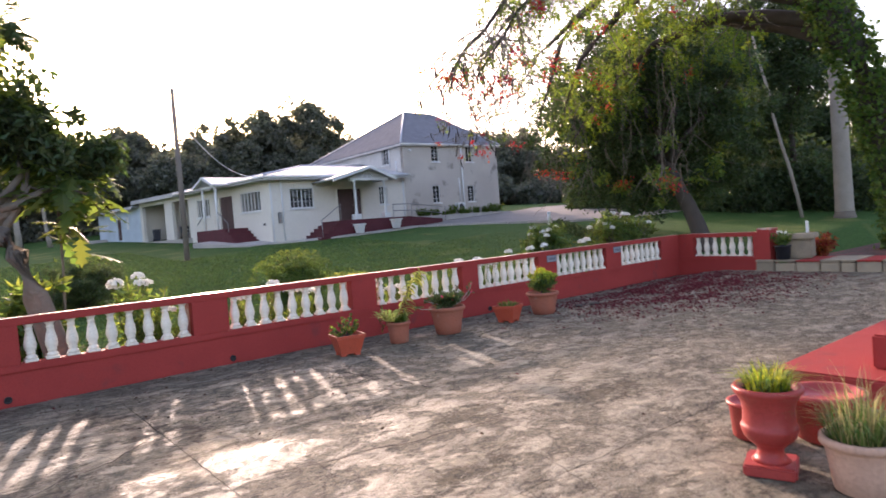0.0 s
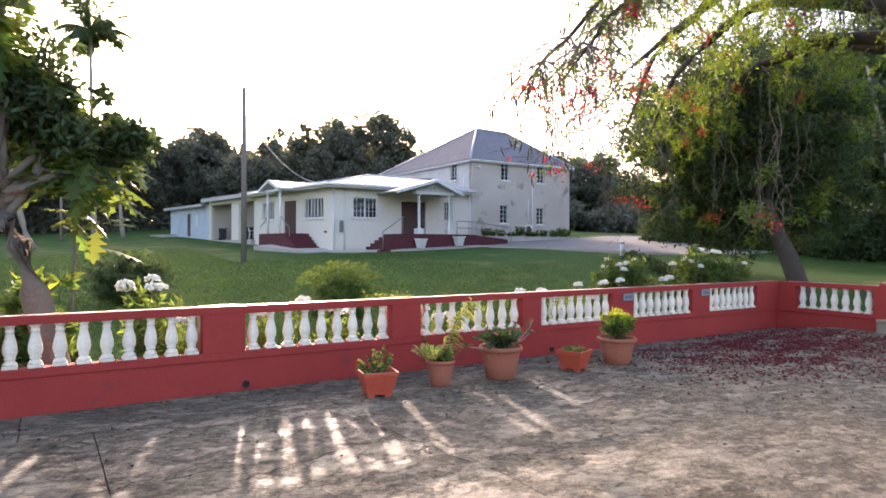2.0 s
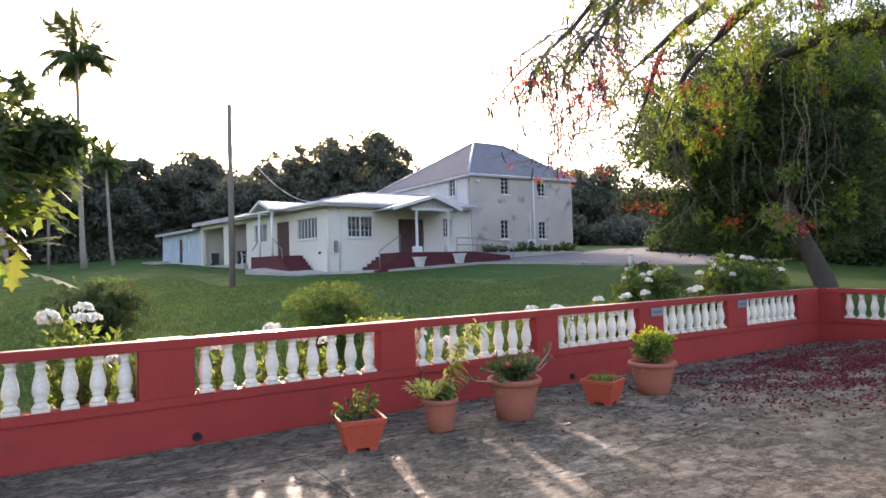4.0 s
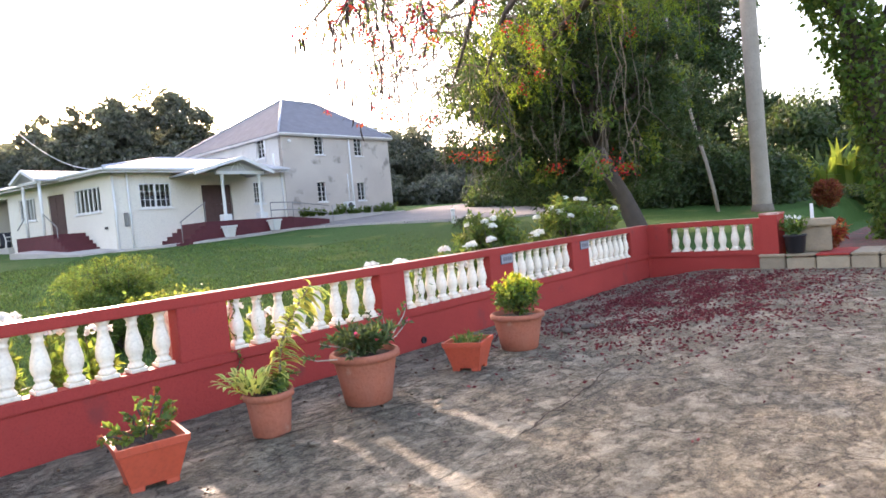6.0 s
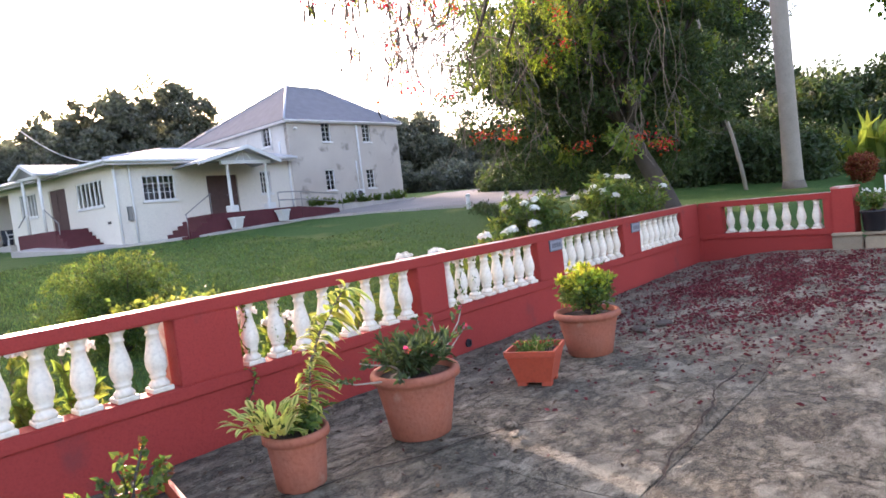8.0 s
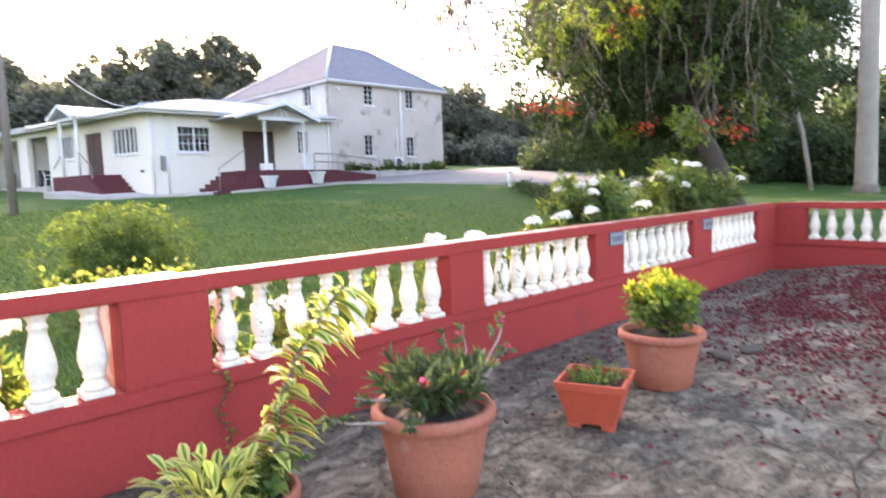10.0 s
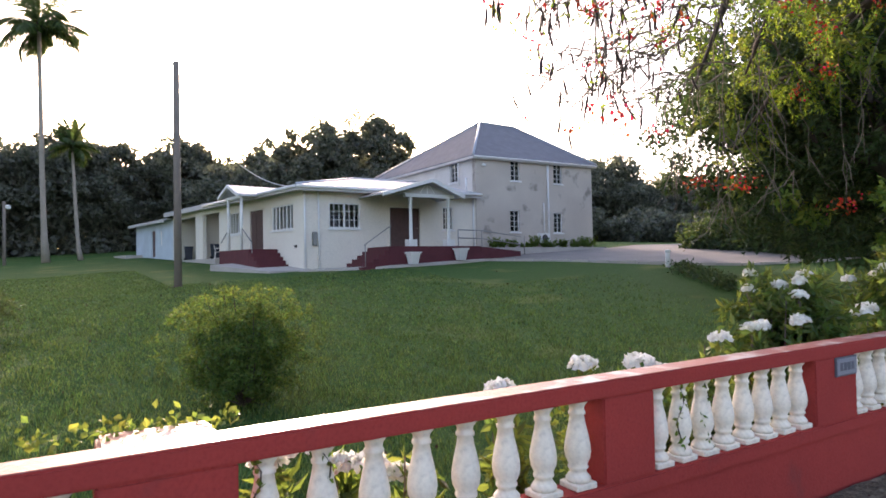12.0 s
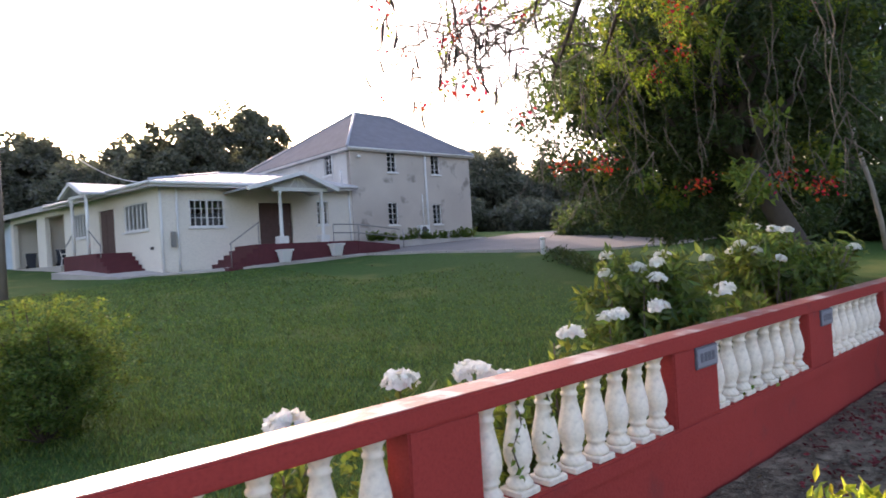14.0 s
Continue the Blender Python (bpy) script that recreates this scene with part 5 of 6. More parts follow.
# ---- stone ledge and planter beyond the wing ----
def build_ledge():
    bed = part("raised_bed", box(9.34, 22.0, -10.0, -2.58, -0.5, 0.30), SOIL_BED)
    tagged(bed, "raised soil bed behind a stone edge", "flower bed", kind="structure")
    y = -2.20
    k = 0
    r = random.Random(5)
    while y > -9.5:
        w = r.uniform(0.30, 0.52)
        part("stone", box(9.16 + r.uniform(-0.015, 0.015), 9.27, y - w + 0.02, y, 0.07, 0.375 + r.uniform(-0.015, 0.015)), STONE, bed, bevel=0.02)
        part("coping", box(9.14, 10.25 if y < -2.56 else 9.245, y - w + 0.012, y, 0.385, 0.425 + r.uniform(-0.008, 0.008)), RED if k % 3 == 2 else STONE, bed, bevel=0.01)
        y -= w
        k += 1
    s = empty("stone_planter", pose(9.76, -2.98, 0.433, 0, 0, 12))
    tagged(s, "square coral stone planter with a flat cap", "planter")
    part("body", box(-0.26, 0.26, -0.26, 0.26, 0, 0.44), STONE, s, bevel=0.02)
    part("cap", box(-0.33, 0.33, -0.33, 0.33, 0.44, 0.56), STONE, s, bevel=0.02)
    b = empty("black_bucket", pose(9.34, -2.76, 0.433))
    tagged(b, "black plastic plant tub on the stone ledge", "bucket")
    part("body", lathe([(0.13, 0), (0.15, 0.02), (0.17, 0.28), (0.185, 0.29), (0.185, 0.32), (0.15, 0.32), (0.14, 0.27)], 22), BLACK_PLASTIC, b, smooth=True)
    g = np.random.default_rng(41)
    base = (9.34, -2.76, 0.70)
    plant("bucket_plant", [("foliage", [sprig_leaves(base, fan(base, 22, 0.34, 0.26, g), 14, 0.08, 0.04, 0.1, g, 0.6)], L_BUSH), ("flower", [sprig_leaves(base, fan(base, 5, 0.38, 0.2, g, 0.1), 5, 0.05, 0.04, 0, g, 0.9, 0.9)], F_WHITE)], "leafy plant with a few white flowers in a tub", "plant")
    post = part("white_stake", box(-0.025, 0.025, -0.025, 0.025, 0, 0.95), WHITE_TRIM)
    post.matrix_basis = pose(10.6, -2.80, 0.30)
    tagged(post, "thin white wooden stake in the bed", "stake")
    g = np.random.default_rng(42)
    for k, (x, y, zc, r) in enumerate(((10.75, -2.95, 0.9, 0.42), (11.6, -4.8, 0.8, 0.7), (12.3, -6.0, 0.9, 0.8), (11.2, -6.6, 0.7, 0.6), (13.6, -5.6, 1.0, 0.8))):
        base = (x, y, 0.3)
        tips = fan(base, 50, r * 1.5, r, g, 0.6)
        plant("bed_shrub", [("stem", [stems(base, tips[:14], 0.012, 0.004)], DARK_BARK), ("foliage", [sprig_leaves(base, tips, 36, 0.11, 0.05, 0.1, g, 0.7)], L_BUSH if k else L_RUST)],
              "rust-leaved shrub behind the end pier" if k == 0 else "loose green shrub in the raised bed", "shrub", group="bed shrubs")


SOIL_BED = material("leaf_litter", (0.13, 0.075, 0.06), 0.95, second=(0.08, 0.05, 0.04), scale=3, bump=0.8, coords="World", wear=(0.25, 0.06, 0.06), wear_scale=4, wear_at=0.55)
L_RUST = leaf_material("rust_leaf", (0.28, 0.08, 0.03), (0.5, 0.12, 0.04), 0.4)
build_ledge()


# ---- petals and litter ----
def build_litter():
    g = np.random.default_rng(51)
    n = 21000
    x = np.concatenate([g.normal(6.4, 1.65, n), g.uniform(2.5, 9, n // 26), g.uniform(-5, 3, 40)])
    y = np.concatenate([g.normal(-2.1, 0.95, n), g.uniform(-4.2, -0.3, n // 26), g.uniform(-5, -0.5, 40)])
    drift = np.array([noise.noise((a * 0.9, b * 2.2, 3.1)) + 0.7 * noise.noise((a * 3.1, b * 6.0, 8.0)) for a, b in zip(x, y)])
    ok = (x < 9.0) & (x > -6) & (y < -0.1) & (y > -6) & (drift > g.normal(-0.05, 0.42, len(x)))
    z = np.array([floor_z(a, b) + 0.012 for a, b in zip(x[ok], y[ok])])
    pos = np.stack([x[ok], y[ok], z], 1)
    d = g.normal(size=(len(pos), 3))
    d[:, 2] = g.uniform(-0.05, 0.25, len(pos))
    v, f = leaves(pos, 0.045, 0.026, 0.0, d * 4, 0.1, g, 0.02)
    tagged(raw("fallen_petals", v, f, PETAL), "scattered fallen red petals on the concrete", "petals", kind="stuff")
    n = 420
    x, y = g.uniform(-6, 8.5, n), -np.abs(g.normal(0, 2.2, n)) - 0.06
    pos = np.stack([x, y, [floor_z(a, b) + 0.011 for a, b in zip(x, y)]], 1)
    d = g.normal(size=(n, 3))
    d[:, 2] = g.uniform(0, 0.3, n)
    v, f = leaves(pos, 0.045, 0.02, 0.0, d * 4, 0.2, g, 0.02)
    tagged(raw("dry_leaves", v, f, DRY_LEAF), "small dry brown leaves lying on the terrace", "leaves", kind="stuff")
    r = random.Random(8)
    for k, (x, y) in enumerate(((3.55, -1.5), (3.85, -1.62), (0.75, -1.9), (0.62, -2.02), (-0.5, -1.85))):
        bm = bmesh.new()
        bmesh.ops.create_icosphere(bm, subdivisions=2, radius=0.10 if k < 2 else 0.045)
        for v in bm.verts:
            v.co = Vector((v.co.x * r.uniform(1.2, 1.4), v.co.y * r.uniform(0.7, 0.9), v.co.z * 0.35)) * (1 + 0.2 * noise.noise(v.co * 8 + Vector((k, 0, 0))))
        o = part("loose_stone", bm, DARK_BARK if k < 2 else CONCRETE)
        o.matrix_basis = pose(x, y, floor_z(x, y) + 0.025, 0, 0, r.uniform(0, 180))
        tagged(o, "broken lump lying on the concrete floor", "stone", group="loose stones")

    for k, pts in enumerate((((-5.0, -1.50), (-1.6, -1.36)), ((-2.19, -1.7), (-1.80, -3.98)), ((-3.7, -3.4), (-1.9, -2.9)), ((0.3, -3.0), (2.7, -2.8)), ((-1.1, -1.1), (1.1, -2.1)), ((-6.5, -4.6), (-4.4, -3.2)), ((-4.3, -4.9), (-2.0, -5.4)))):
        a, b = Vector((*pts[0], 0)), Vector((*pts[1], 0))
        side = (b - a).cross(Vector((0, 0, 1))).normalized()
        n = 40
        verts, faces = [], []
        for i in range(n):
            p = a.lerp(b, i / (n - 1)) + side * (0.10 * noise.noise((i * 0.13, k * 5.1, 0)) + 0.03 * noise.noise((i * 0.6, k * 3.3, 2)))
            w = 0.011 * (0.4 + abs(noise.noise((i * 0.4, k * 2.2, 7))) * 1.6) * min(1, i / 3, (n - 1 - i) / 3)
            for s in (-1, 1):
                q = p + side * s * w
                verts.append((q.x, q.y, floor_z(q.x, q.y) + 0.012))
        faces = [(2 * i, 2 * i + 1, 2 * i + 3, 2 * i + 2) for i in range(n - 1)]
        raw("crack", verts, faces, SOIL, bpy.data.objects["floor"], "dark crack in the concrete")


build_litter()


# ---- plants behind the wall ----
def flower_plant(x, y, top, r, heads, seed, label="white-flowered shrub growing behind the red wall", dense=1.0):
    g = np.random.default_rng(seed)
    z0 = ground_z(x, y) - 0.02
    base = (x, y, z0)
    h = top - z0
    n = int(46 * dense * max(1.0, r / 0.4))
    tips = fan(base, n, h * 0.98, r, g, 0.5)
    high = sorted(tips, key=lambda t: -t[2])[: max(heads * 2, 4)]
    g.shuffle(high)
    if r >= 0.5:
        mass = clumps((x, y, top - r * 0.75), (r, r * 0.8, r * 0.75), int(110 * r), 0.2, 60, g, 0.3)
        mass = np.concatenate([mass, clumps((x, y, (z0 + top) / 2 - 0.2), (r * 0.7, r * 0.5, h * 0.4), int(50 * r), 0.2, 50, g, 0.3)])
        leaf_mesh = leaves(mass, 0.13, 0.045, 0.0, gen=g)
        crest = mass[mass[:, 2] > top - r * 0.55]
        tips = [tuple(q) for q in crest[g.integers(0, len(crest), 40)] + np.array((0, 0, 0.04))]
        high = tips[: heads * 2]
    else:
        leaf_mesh = sprig_leaves(base, tips, 46, 0.13, 0.045, 0.1, g, 0.75, 0.35)
    parts = [("stem", [stems(base, tips[: max(8, n // 4)], 0.014, 0.005, 0, 0.05, seed)], BARK), ("foliage", [leaf_mesh], L_BROAD)]
    head = 0.7 if r >= 0.5 else 1.0
    for t in high[:heads]:
        c = np.array(t) + (0, 0, 0.03)
        q = g.normal(size=(64, 3))
        q /= np.linalg.norm(q, axis=1)[:, None]
        q[:, 2] = np.abs(q[:, 2])
        parts.append(("flower_head", [petals(c + q * np.array((0.10, 0.10, 0.07)) * head * g.uniform(0.75, 1.15), 0.03, q, g)], F_WHITE))
    return plant("flowering_shrub", parts, label, "shrub", group="shrubs behind the wall")


flower_plant(5.55, 1.05, 1.62, 0.62, 8, 61, dense=1.6)
flower_plant(8.35, 0.95, 1.86, 0.95, 15, 62, "broad white-flowered shrub behind the wall corner", dense=1.6)
flower_plant(4.75, 0.75, 1.18, 0.35, 3, 63)
flower_plant(6.75, 0.75, 1.22, 0.3, 2, 64)
for k, (x, top, heads) in enumerate(((2.43, 1.13, 1), (2.87, 1.06, 1), (3.25, 1.02, 1), (3.67, 1.17, 1), (1.7, 0.95, 1), (0.25, 1.0, 2), (0.7, 0.85, 2), (1.1, 0.75, 1), (-1.25, 1.05, 2), (-1.72, 1.05, 2),
                                     (-2.2, 0.92, 1), (-0.9, 0.9, 1), (-3.2, 1.10, 1), (4.2, 0.98, 1))):
    flower_plant(x, 0.58, top, 0.15, heads, 70 + k, "slender white-flowered shrub pressed against the wall", 0.42)


def green_bush(x, y, h, r, seed, mat=None, top_mat=None, label="rounded garden bush on the lawn", n=240, lf=(0.06, 0.03)):
    g = np.random.default_rng(seed)
    base = (x, y, ground_z(x, y) - 0.02)
    c = (x, y, base[2] + h * 0.52)
    body = clumps(c, (r, r, h * 0.44), n, 0.17, 70, g, 0.2)
    twigs_out = clumps(c, (r * 1.15, r * 1.15, h * 0.54), n // 3, 0.09, 22, g, 0.85)
    body = np.concatenate([body, twigs_out[twigs_out[:, 2] > base[2] + h * 0.3]])
    body = np.concatenate([body, clumps((x, y, base[2] + h * 0.25), (r * 0.75, r * 0.75, h * 0.25), n // 3, 0.2, 60, g, 0.2)])
    # uppermost leaves get a second, usually brighter colour that paints in sunlight
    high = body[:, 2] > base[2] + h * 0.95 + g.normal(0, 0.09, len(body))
    tips = [tuple(q) for q in body[g.integers(0, len(body), 40)]]
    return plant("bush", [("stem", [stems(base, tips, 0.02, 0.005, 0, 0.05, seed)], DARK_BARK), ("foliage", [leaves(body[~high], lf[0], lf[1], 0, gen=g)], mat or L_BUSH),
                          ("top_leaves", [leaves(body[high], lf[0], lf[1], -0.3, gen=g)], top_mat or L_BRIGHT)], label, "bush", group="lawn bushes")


green_bush(1.85, 7.3, 1.8, 1.12, 91, L_BUSH, L_VINE, "rounded dark bush on the lawn, top leaves coloured yellow-green as sunlit", n=300)
green_bush(-2.6, 13.4, 1.6, 1.3, 93, L_DULL, L_BUSH, "wide loose dark green bush on the lawn", 320, (0.075, 0.036))
green_bush(-4.88, 1.9, 2.6, 0.42, 94, L_BROAD, L_BRIGHT, "yellow-green broad-leaved plant near the tree", 60, (0.24, 0.10))
flower_plant(-3.55, 1.1, 1.42, 0.36, 5, 96, dense=1.4)


def hedge_run(a, b, h, w, seed, label):
    g = np.random.default_rng(seed)
    n = int(260 * math.dist(a, b))
    t = g.uniform(0, 1, n)
    x, y = a[0] + (b[0] - a[0]) * t + g.normal(0, w * 0.4, n), a[1] + (b[1] - a[1]) * t + g.normal(0, w * 0.4, n)
    z = np.array([ground_z(p, q) for p, q in zip(x, y)]) + h * g.uniform(0.05, 1, n)
    v, f = leaves(np.stack([x, y, z], 1), 0.16, 0.07, -0.2, gen=g)
    return tagged(raw("low_hedge", v, f, L_DARK), label, "hedge", kind="stuff")


hedge_run((20.4, 13.9), (17.6, 9.6), 0.42, 0.55, 95, "low dark hedge beside the driveway")
g_ = np.random.default_rng(96)
for k in range(11):
    x = 19.5 + k * 0.72 + g_.uniform(-0.3, 0.3)
    base = (x, Y_F - 0.45, 2.48)
    tips = fan(base, 26, g_.uniform(0.25, 0.75), g_.uniform(0.25, 0.5), g_, 0.7)
    plant("bed_plant", [("foliage", [sprig_leaves(base, tips, 24, 0.10, 0.05, 0.1, g_, 0.7)], L_BUSH if k % 2 else L_BROAD)], "small leafy plant in the bed against the house", "plant", group="house bed plants")


# ---- vine on the wall ----
def build_vine():
    g = np.random.default_rng(101)
    pos = []
    for x0, x1, n in ((-0.75, 0.12, 150), (1.78, 2.0, 160), (2.36, 2.7, 120), (4.7, 6.3, 150), (3.4, 3.95, 120)):
        x = g.uniform(x0, x1, n)
        if x0 == -0.75:
            p = np.stack([x, THICK + 0.28 + g.normal(0, 0.05, n), Z_TOP - 0.03 + np.abs(g.normal(0, 0.04, n))], 1)
        elif x0 == 4.7:
            p = np.stack([x, 0.16 + g.normal(0, 0.07, n), Z_SILL + np.abs(g.normal(0, 0.05, n))], 1)
        else:
            p = np.stack([x, 0.22 + np.abs(g.normal(0, 0.06, n)), Z_SILL + g.uniform(0, 0.47, n)], 1)
        pos.append(p)
    # strands down the front and round two balusters
    strand = []
    for x, za, zb, yy in ((0.03, 0.5, 0.05, -0.02), (0.06, 0.98, 0.5, 0.05), (0.36, 0.96, 0.52, 0.045), (2.66, 0.96, 0.52, 0.045), (2.9, 0.96, 0.52, 0.045)):
        t = np.linspace(0, 1, 34)
        strand.append(np.stack([x + 0.035 * np.sin(t * 9) + g.normal(0, 0.006, 34), np.full(34, yy), za + (zb - za) * t], 1))
    v, f = join([leaves(np.concatenate(pos), 0.040, 0.030, 0.2, gen=g), leaves(np.concatenate(strand), 0.035, 0.026, 0.4, gen=g)])
    root = empty("vine", pose(0, THICK + 0.2, Z_TOP - 0.02))
    tagged(root, "creeping vine over the pier and balusters", "vine")
    raw("foliage", v - np.array(root.location), f, L_VINE, root)
    for s in strand:
        vv, ff = tube([tuple(p) for p in s[::4]], [0.004] * len(s[::4]), 4)
        raw("stem", np.array(vv) - np.array(root.location), ff, DARK_BARK, root)
    # leafy undergrowth at the foot of the wall, seen between the balusters
    n = 5200
    x = g.uniform(-7, 8.6, n)
    z = np.array([ground_z(a, 0.6) for a in x]) + np.abs(g.normal(0, 0.5, n)) * (0.6 + 0.5 * np.sin(x * 2.1))
    v, f = leaves(np.stack([x, 0.50 + np.abs(g.normal(0, 0.16, n)), np.minimum(z, 0.9)], 1), 0.12, 0.05, 0.2, gen=g)
    tagged(raw("undergrowth", v, f, L_BROAD), "leafy undergrowth along the foot of the wall", "undergrowth", kind="stuff")


build_vine()


# ---- trees ----
def broad_tree(name, x, y, z0, trunk_h, lean, r0, crown, crown_r, count, blob, per, leaf, mat, seed, label, bark=None, limbs=7, extra=None, shell=0.5):
    g = np.random.default_rng(seed)
    root = empty(name, pose(x, y, z0))
    tagged(root, label, "tree")
    top = Vector((lean[0], lean[1], trunk_h))
    pts = bent((0, 0, -0.3), top, 0, r0 * 0.3, 7, seed)
    verts, faces = tube(pts, np.linspace(r0 * 1.35, r0 * 0.75, 7), 12)
    raw("trunk", verts, faces, bark or BARK, root, smooth=True)
    c = Vector(crown) - Vector((x, y, z0))
    for k in range(limbs):
        verts, faces = [], []
        u = Vector(g.normal(size=3)).normalized()
        u.z = abs(u.z) * 0.7 - 0.1
        e = c + Vector((u.x * crown_r[0], u.y * crown_r[1], u.z * crown_r[2])) * 0.8
        p = bent(top * 0.92, e, -0.3, 0.25, 7, seed * 10 + k)
        tube(p, np.linspace(r0 * 0.5, 0.03, 7), 7, verts, faces)
        for j in range(3):
            q = p[3 + j]
            e2 = q + Vector(g.normal(size=3)).normalized() * crown_r[0] * 0.3
            tube(bent(q, e2, -0.1, 0.1, 5, seed * 100 + k * 5 + j), np.linspace(r0 * 0.16, 0.012, 5), 5, verts, faces)
        raw("branch", verts, faces, bark or BARK, root, smooth=True)
    pos = clumps(c, crown_r, count, blob, per, g, shell)
    if extra is not None:
        pos = np.concatenate([pos, extra - np.array((x, y, z0))])
    v, f = leaves(pos, leaf[0], leaf[1], 0.35, gen=g)
    raw("crown", v, f, mat, root)
    return root


def palm(name, x, y, h, lean, r, fronds, flen, seed, label):
    g = np.random.default_rng(seed)
    pitch = g.permutation(np.linspace(-68, 34, fronds))
    z0 = ground_z(x, y)
    root = empty(name, pose(x, y, z0))
    tagged(root, label, "palm tree", group="coconut palms")
    pts = [Vector((lean[0] * (t ** 0.6), lean[1] * t, h * t)) for t in np.linspace(-0.02 + 0.02, 1, 12)]
    rad = np.concatenate([[r * 1.7, r * 1.25], np.linspace(r * 1.05, r * 0.7, 10)])
    v, f = tube(pts, rad, 10)
    raw("trunk", v, f, PALE_BARK, root, smooth=True)
    tip = np.array(pts[-1])
    meshes = []
    for kind in range(3):
        gg = np.random.default_rng(seed * 10 + kind)
        drop = (0.45, 0.8, 1.6)[kind]
        n = 26
        t = np.linspace(0, 1, n)
        path = np.stack([flen * t * (1 - 0.28 * drop * t), 0 * t, flen * (0.55 - 0.25 * drop) * t - flen * 0.62 * drop * t ** 2], 1)
        verts, faces = tube([tuple(p) for p in path[::3]], np.linspace(0.05, 0.012, len(path[::3])), 4)
        verts = list(verts)
        for i in range(2, n):
            tang = path[i] - path[i - 1]
            tang /= np.linalg.norm(tang)
            ll = flen * 0.24 * math.sin(math.pi * (0.12 + 0.86 * t[i])) + 0.12
            for s in (-1, 1):
                d = 0.55 * tang + np.array((0, s * 0.8, -0.35 - 0.3 * gg.uniform()))
                d /= np.linalg.norm(d)
                q = len(verts)
                w = tang * 0.055
                verts += [tuple(path[i] - w), tuple(path[i] + w), tuple(path[i] + d * ll * 0.6 + w * 0.7 + (0, 0, -0.02)), tuple(path[i] + d * ll + (0, 0, -ll * 0.35)), tuple(path[i] + d * ll * 0.6 - w * 0.7)]
                faces.append((q, q + 1, q + 2, q + 3, q + 4))
        me = bpy.data.meshes.new("frond")
        me.from_pydata([tuple(map(float, p)) for p in verts], [], faces)
        me.materials.append(L_PALM)
        meshes.append(me)
    for k in range(fronds):
        o = new("frond", meshes[0 if pitch[k] < -25 else 1])
        o.parent = root
        o.matrix_basis = pose(*tip, g.uniform(-25, 25), pitch[k], 360 * k / fronds * 2.0 + g.uniform(-14, 14))
    bm = lathe([(r * 0.6, -0.5), (r * 1.3, -0.1), (r * 0.9, 0.5)], 10)
    bm.transform(Matrix.Translation(tip))
    part("crown_shaft", bm, DARK_BARK, root)
    return root


palm("coconut_palm", -1.05, 51, 17.0, (-0.35, 0), 0.18, 30, 4.2, 201, "tall slender coconut palm at the edge of the lawn")
palm("coconut_palm", 1.15, 52, 8.5, (-0.5, 0), 0.13, 17, 2.3, 202, "shorter coconut palm beside the tall one")
palm("coconut_palm", -5.2, 40, 8.9, (-1.6, 0), 0.17, 26, 4.2, 203, "leaning coconut palm at the lawn's edge")


def lobed_leaves(ends, per, lo, hi, g):
    """Big leaves, each a midrib with pointed lobes, round the ends of twigs."""
    V, F = [], []
    for e in ends:
        for j in range(per):
            d = Vector(g.normal(size=3))
            d.z = d.z * 0.45 - 0.15
            d.normalize()
            s = d.cross(Vector((0, 0, 1)))
            s = s.normalized() if s.length > 0.05 else Vector((1, 0, 0))
            ln = g.uniform(lo, hi)
            o = e + Vector(g.normal(size=3)) * 0.12
            q = len(V)
            outline = [(0, 0.012), (0.12, 0.03), (0.22, 0.24), (0.30, 0.07), (0.42, 0.30), (0.50, 0.09), (0.62, 0.30), (0.70, 0.08), (0.82, 0.20), (0.88, 0.06), (1.0, 0.0)]
            left = [o + d * ln * a + s * ln * b - Vector((0, 0, ln * (0.25 * a * a + 0.3 * b))) for a, b in outline]
            right = [o + d * ln * a - s * ln * b - Vector((0, 0, ln * (0.25 * a * a + 0.3 * b))) for a, b in outline]
            mid = [o + d * ln * a - Vector((0, 0, ln * 0.25 * a * a)) for a, _ in outline]
            V += [tuple(p) for p in left + mid + right]
            n = len(outline)
            for i in range(n - 1):
                F.append((q + i, q + i + 1, q + n + i + 1, q + n + i))
                F.append((q + n + i, q + n + i + 1, q + 2 * n + i + 1, q + 2 * n + i))
    return V, F


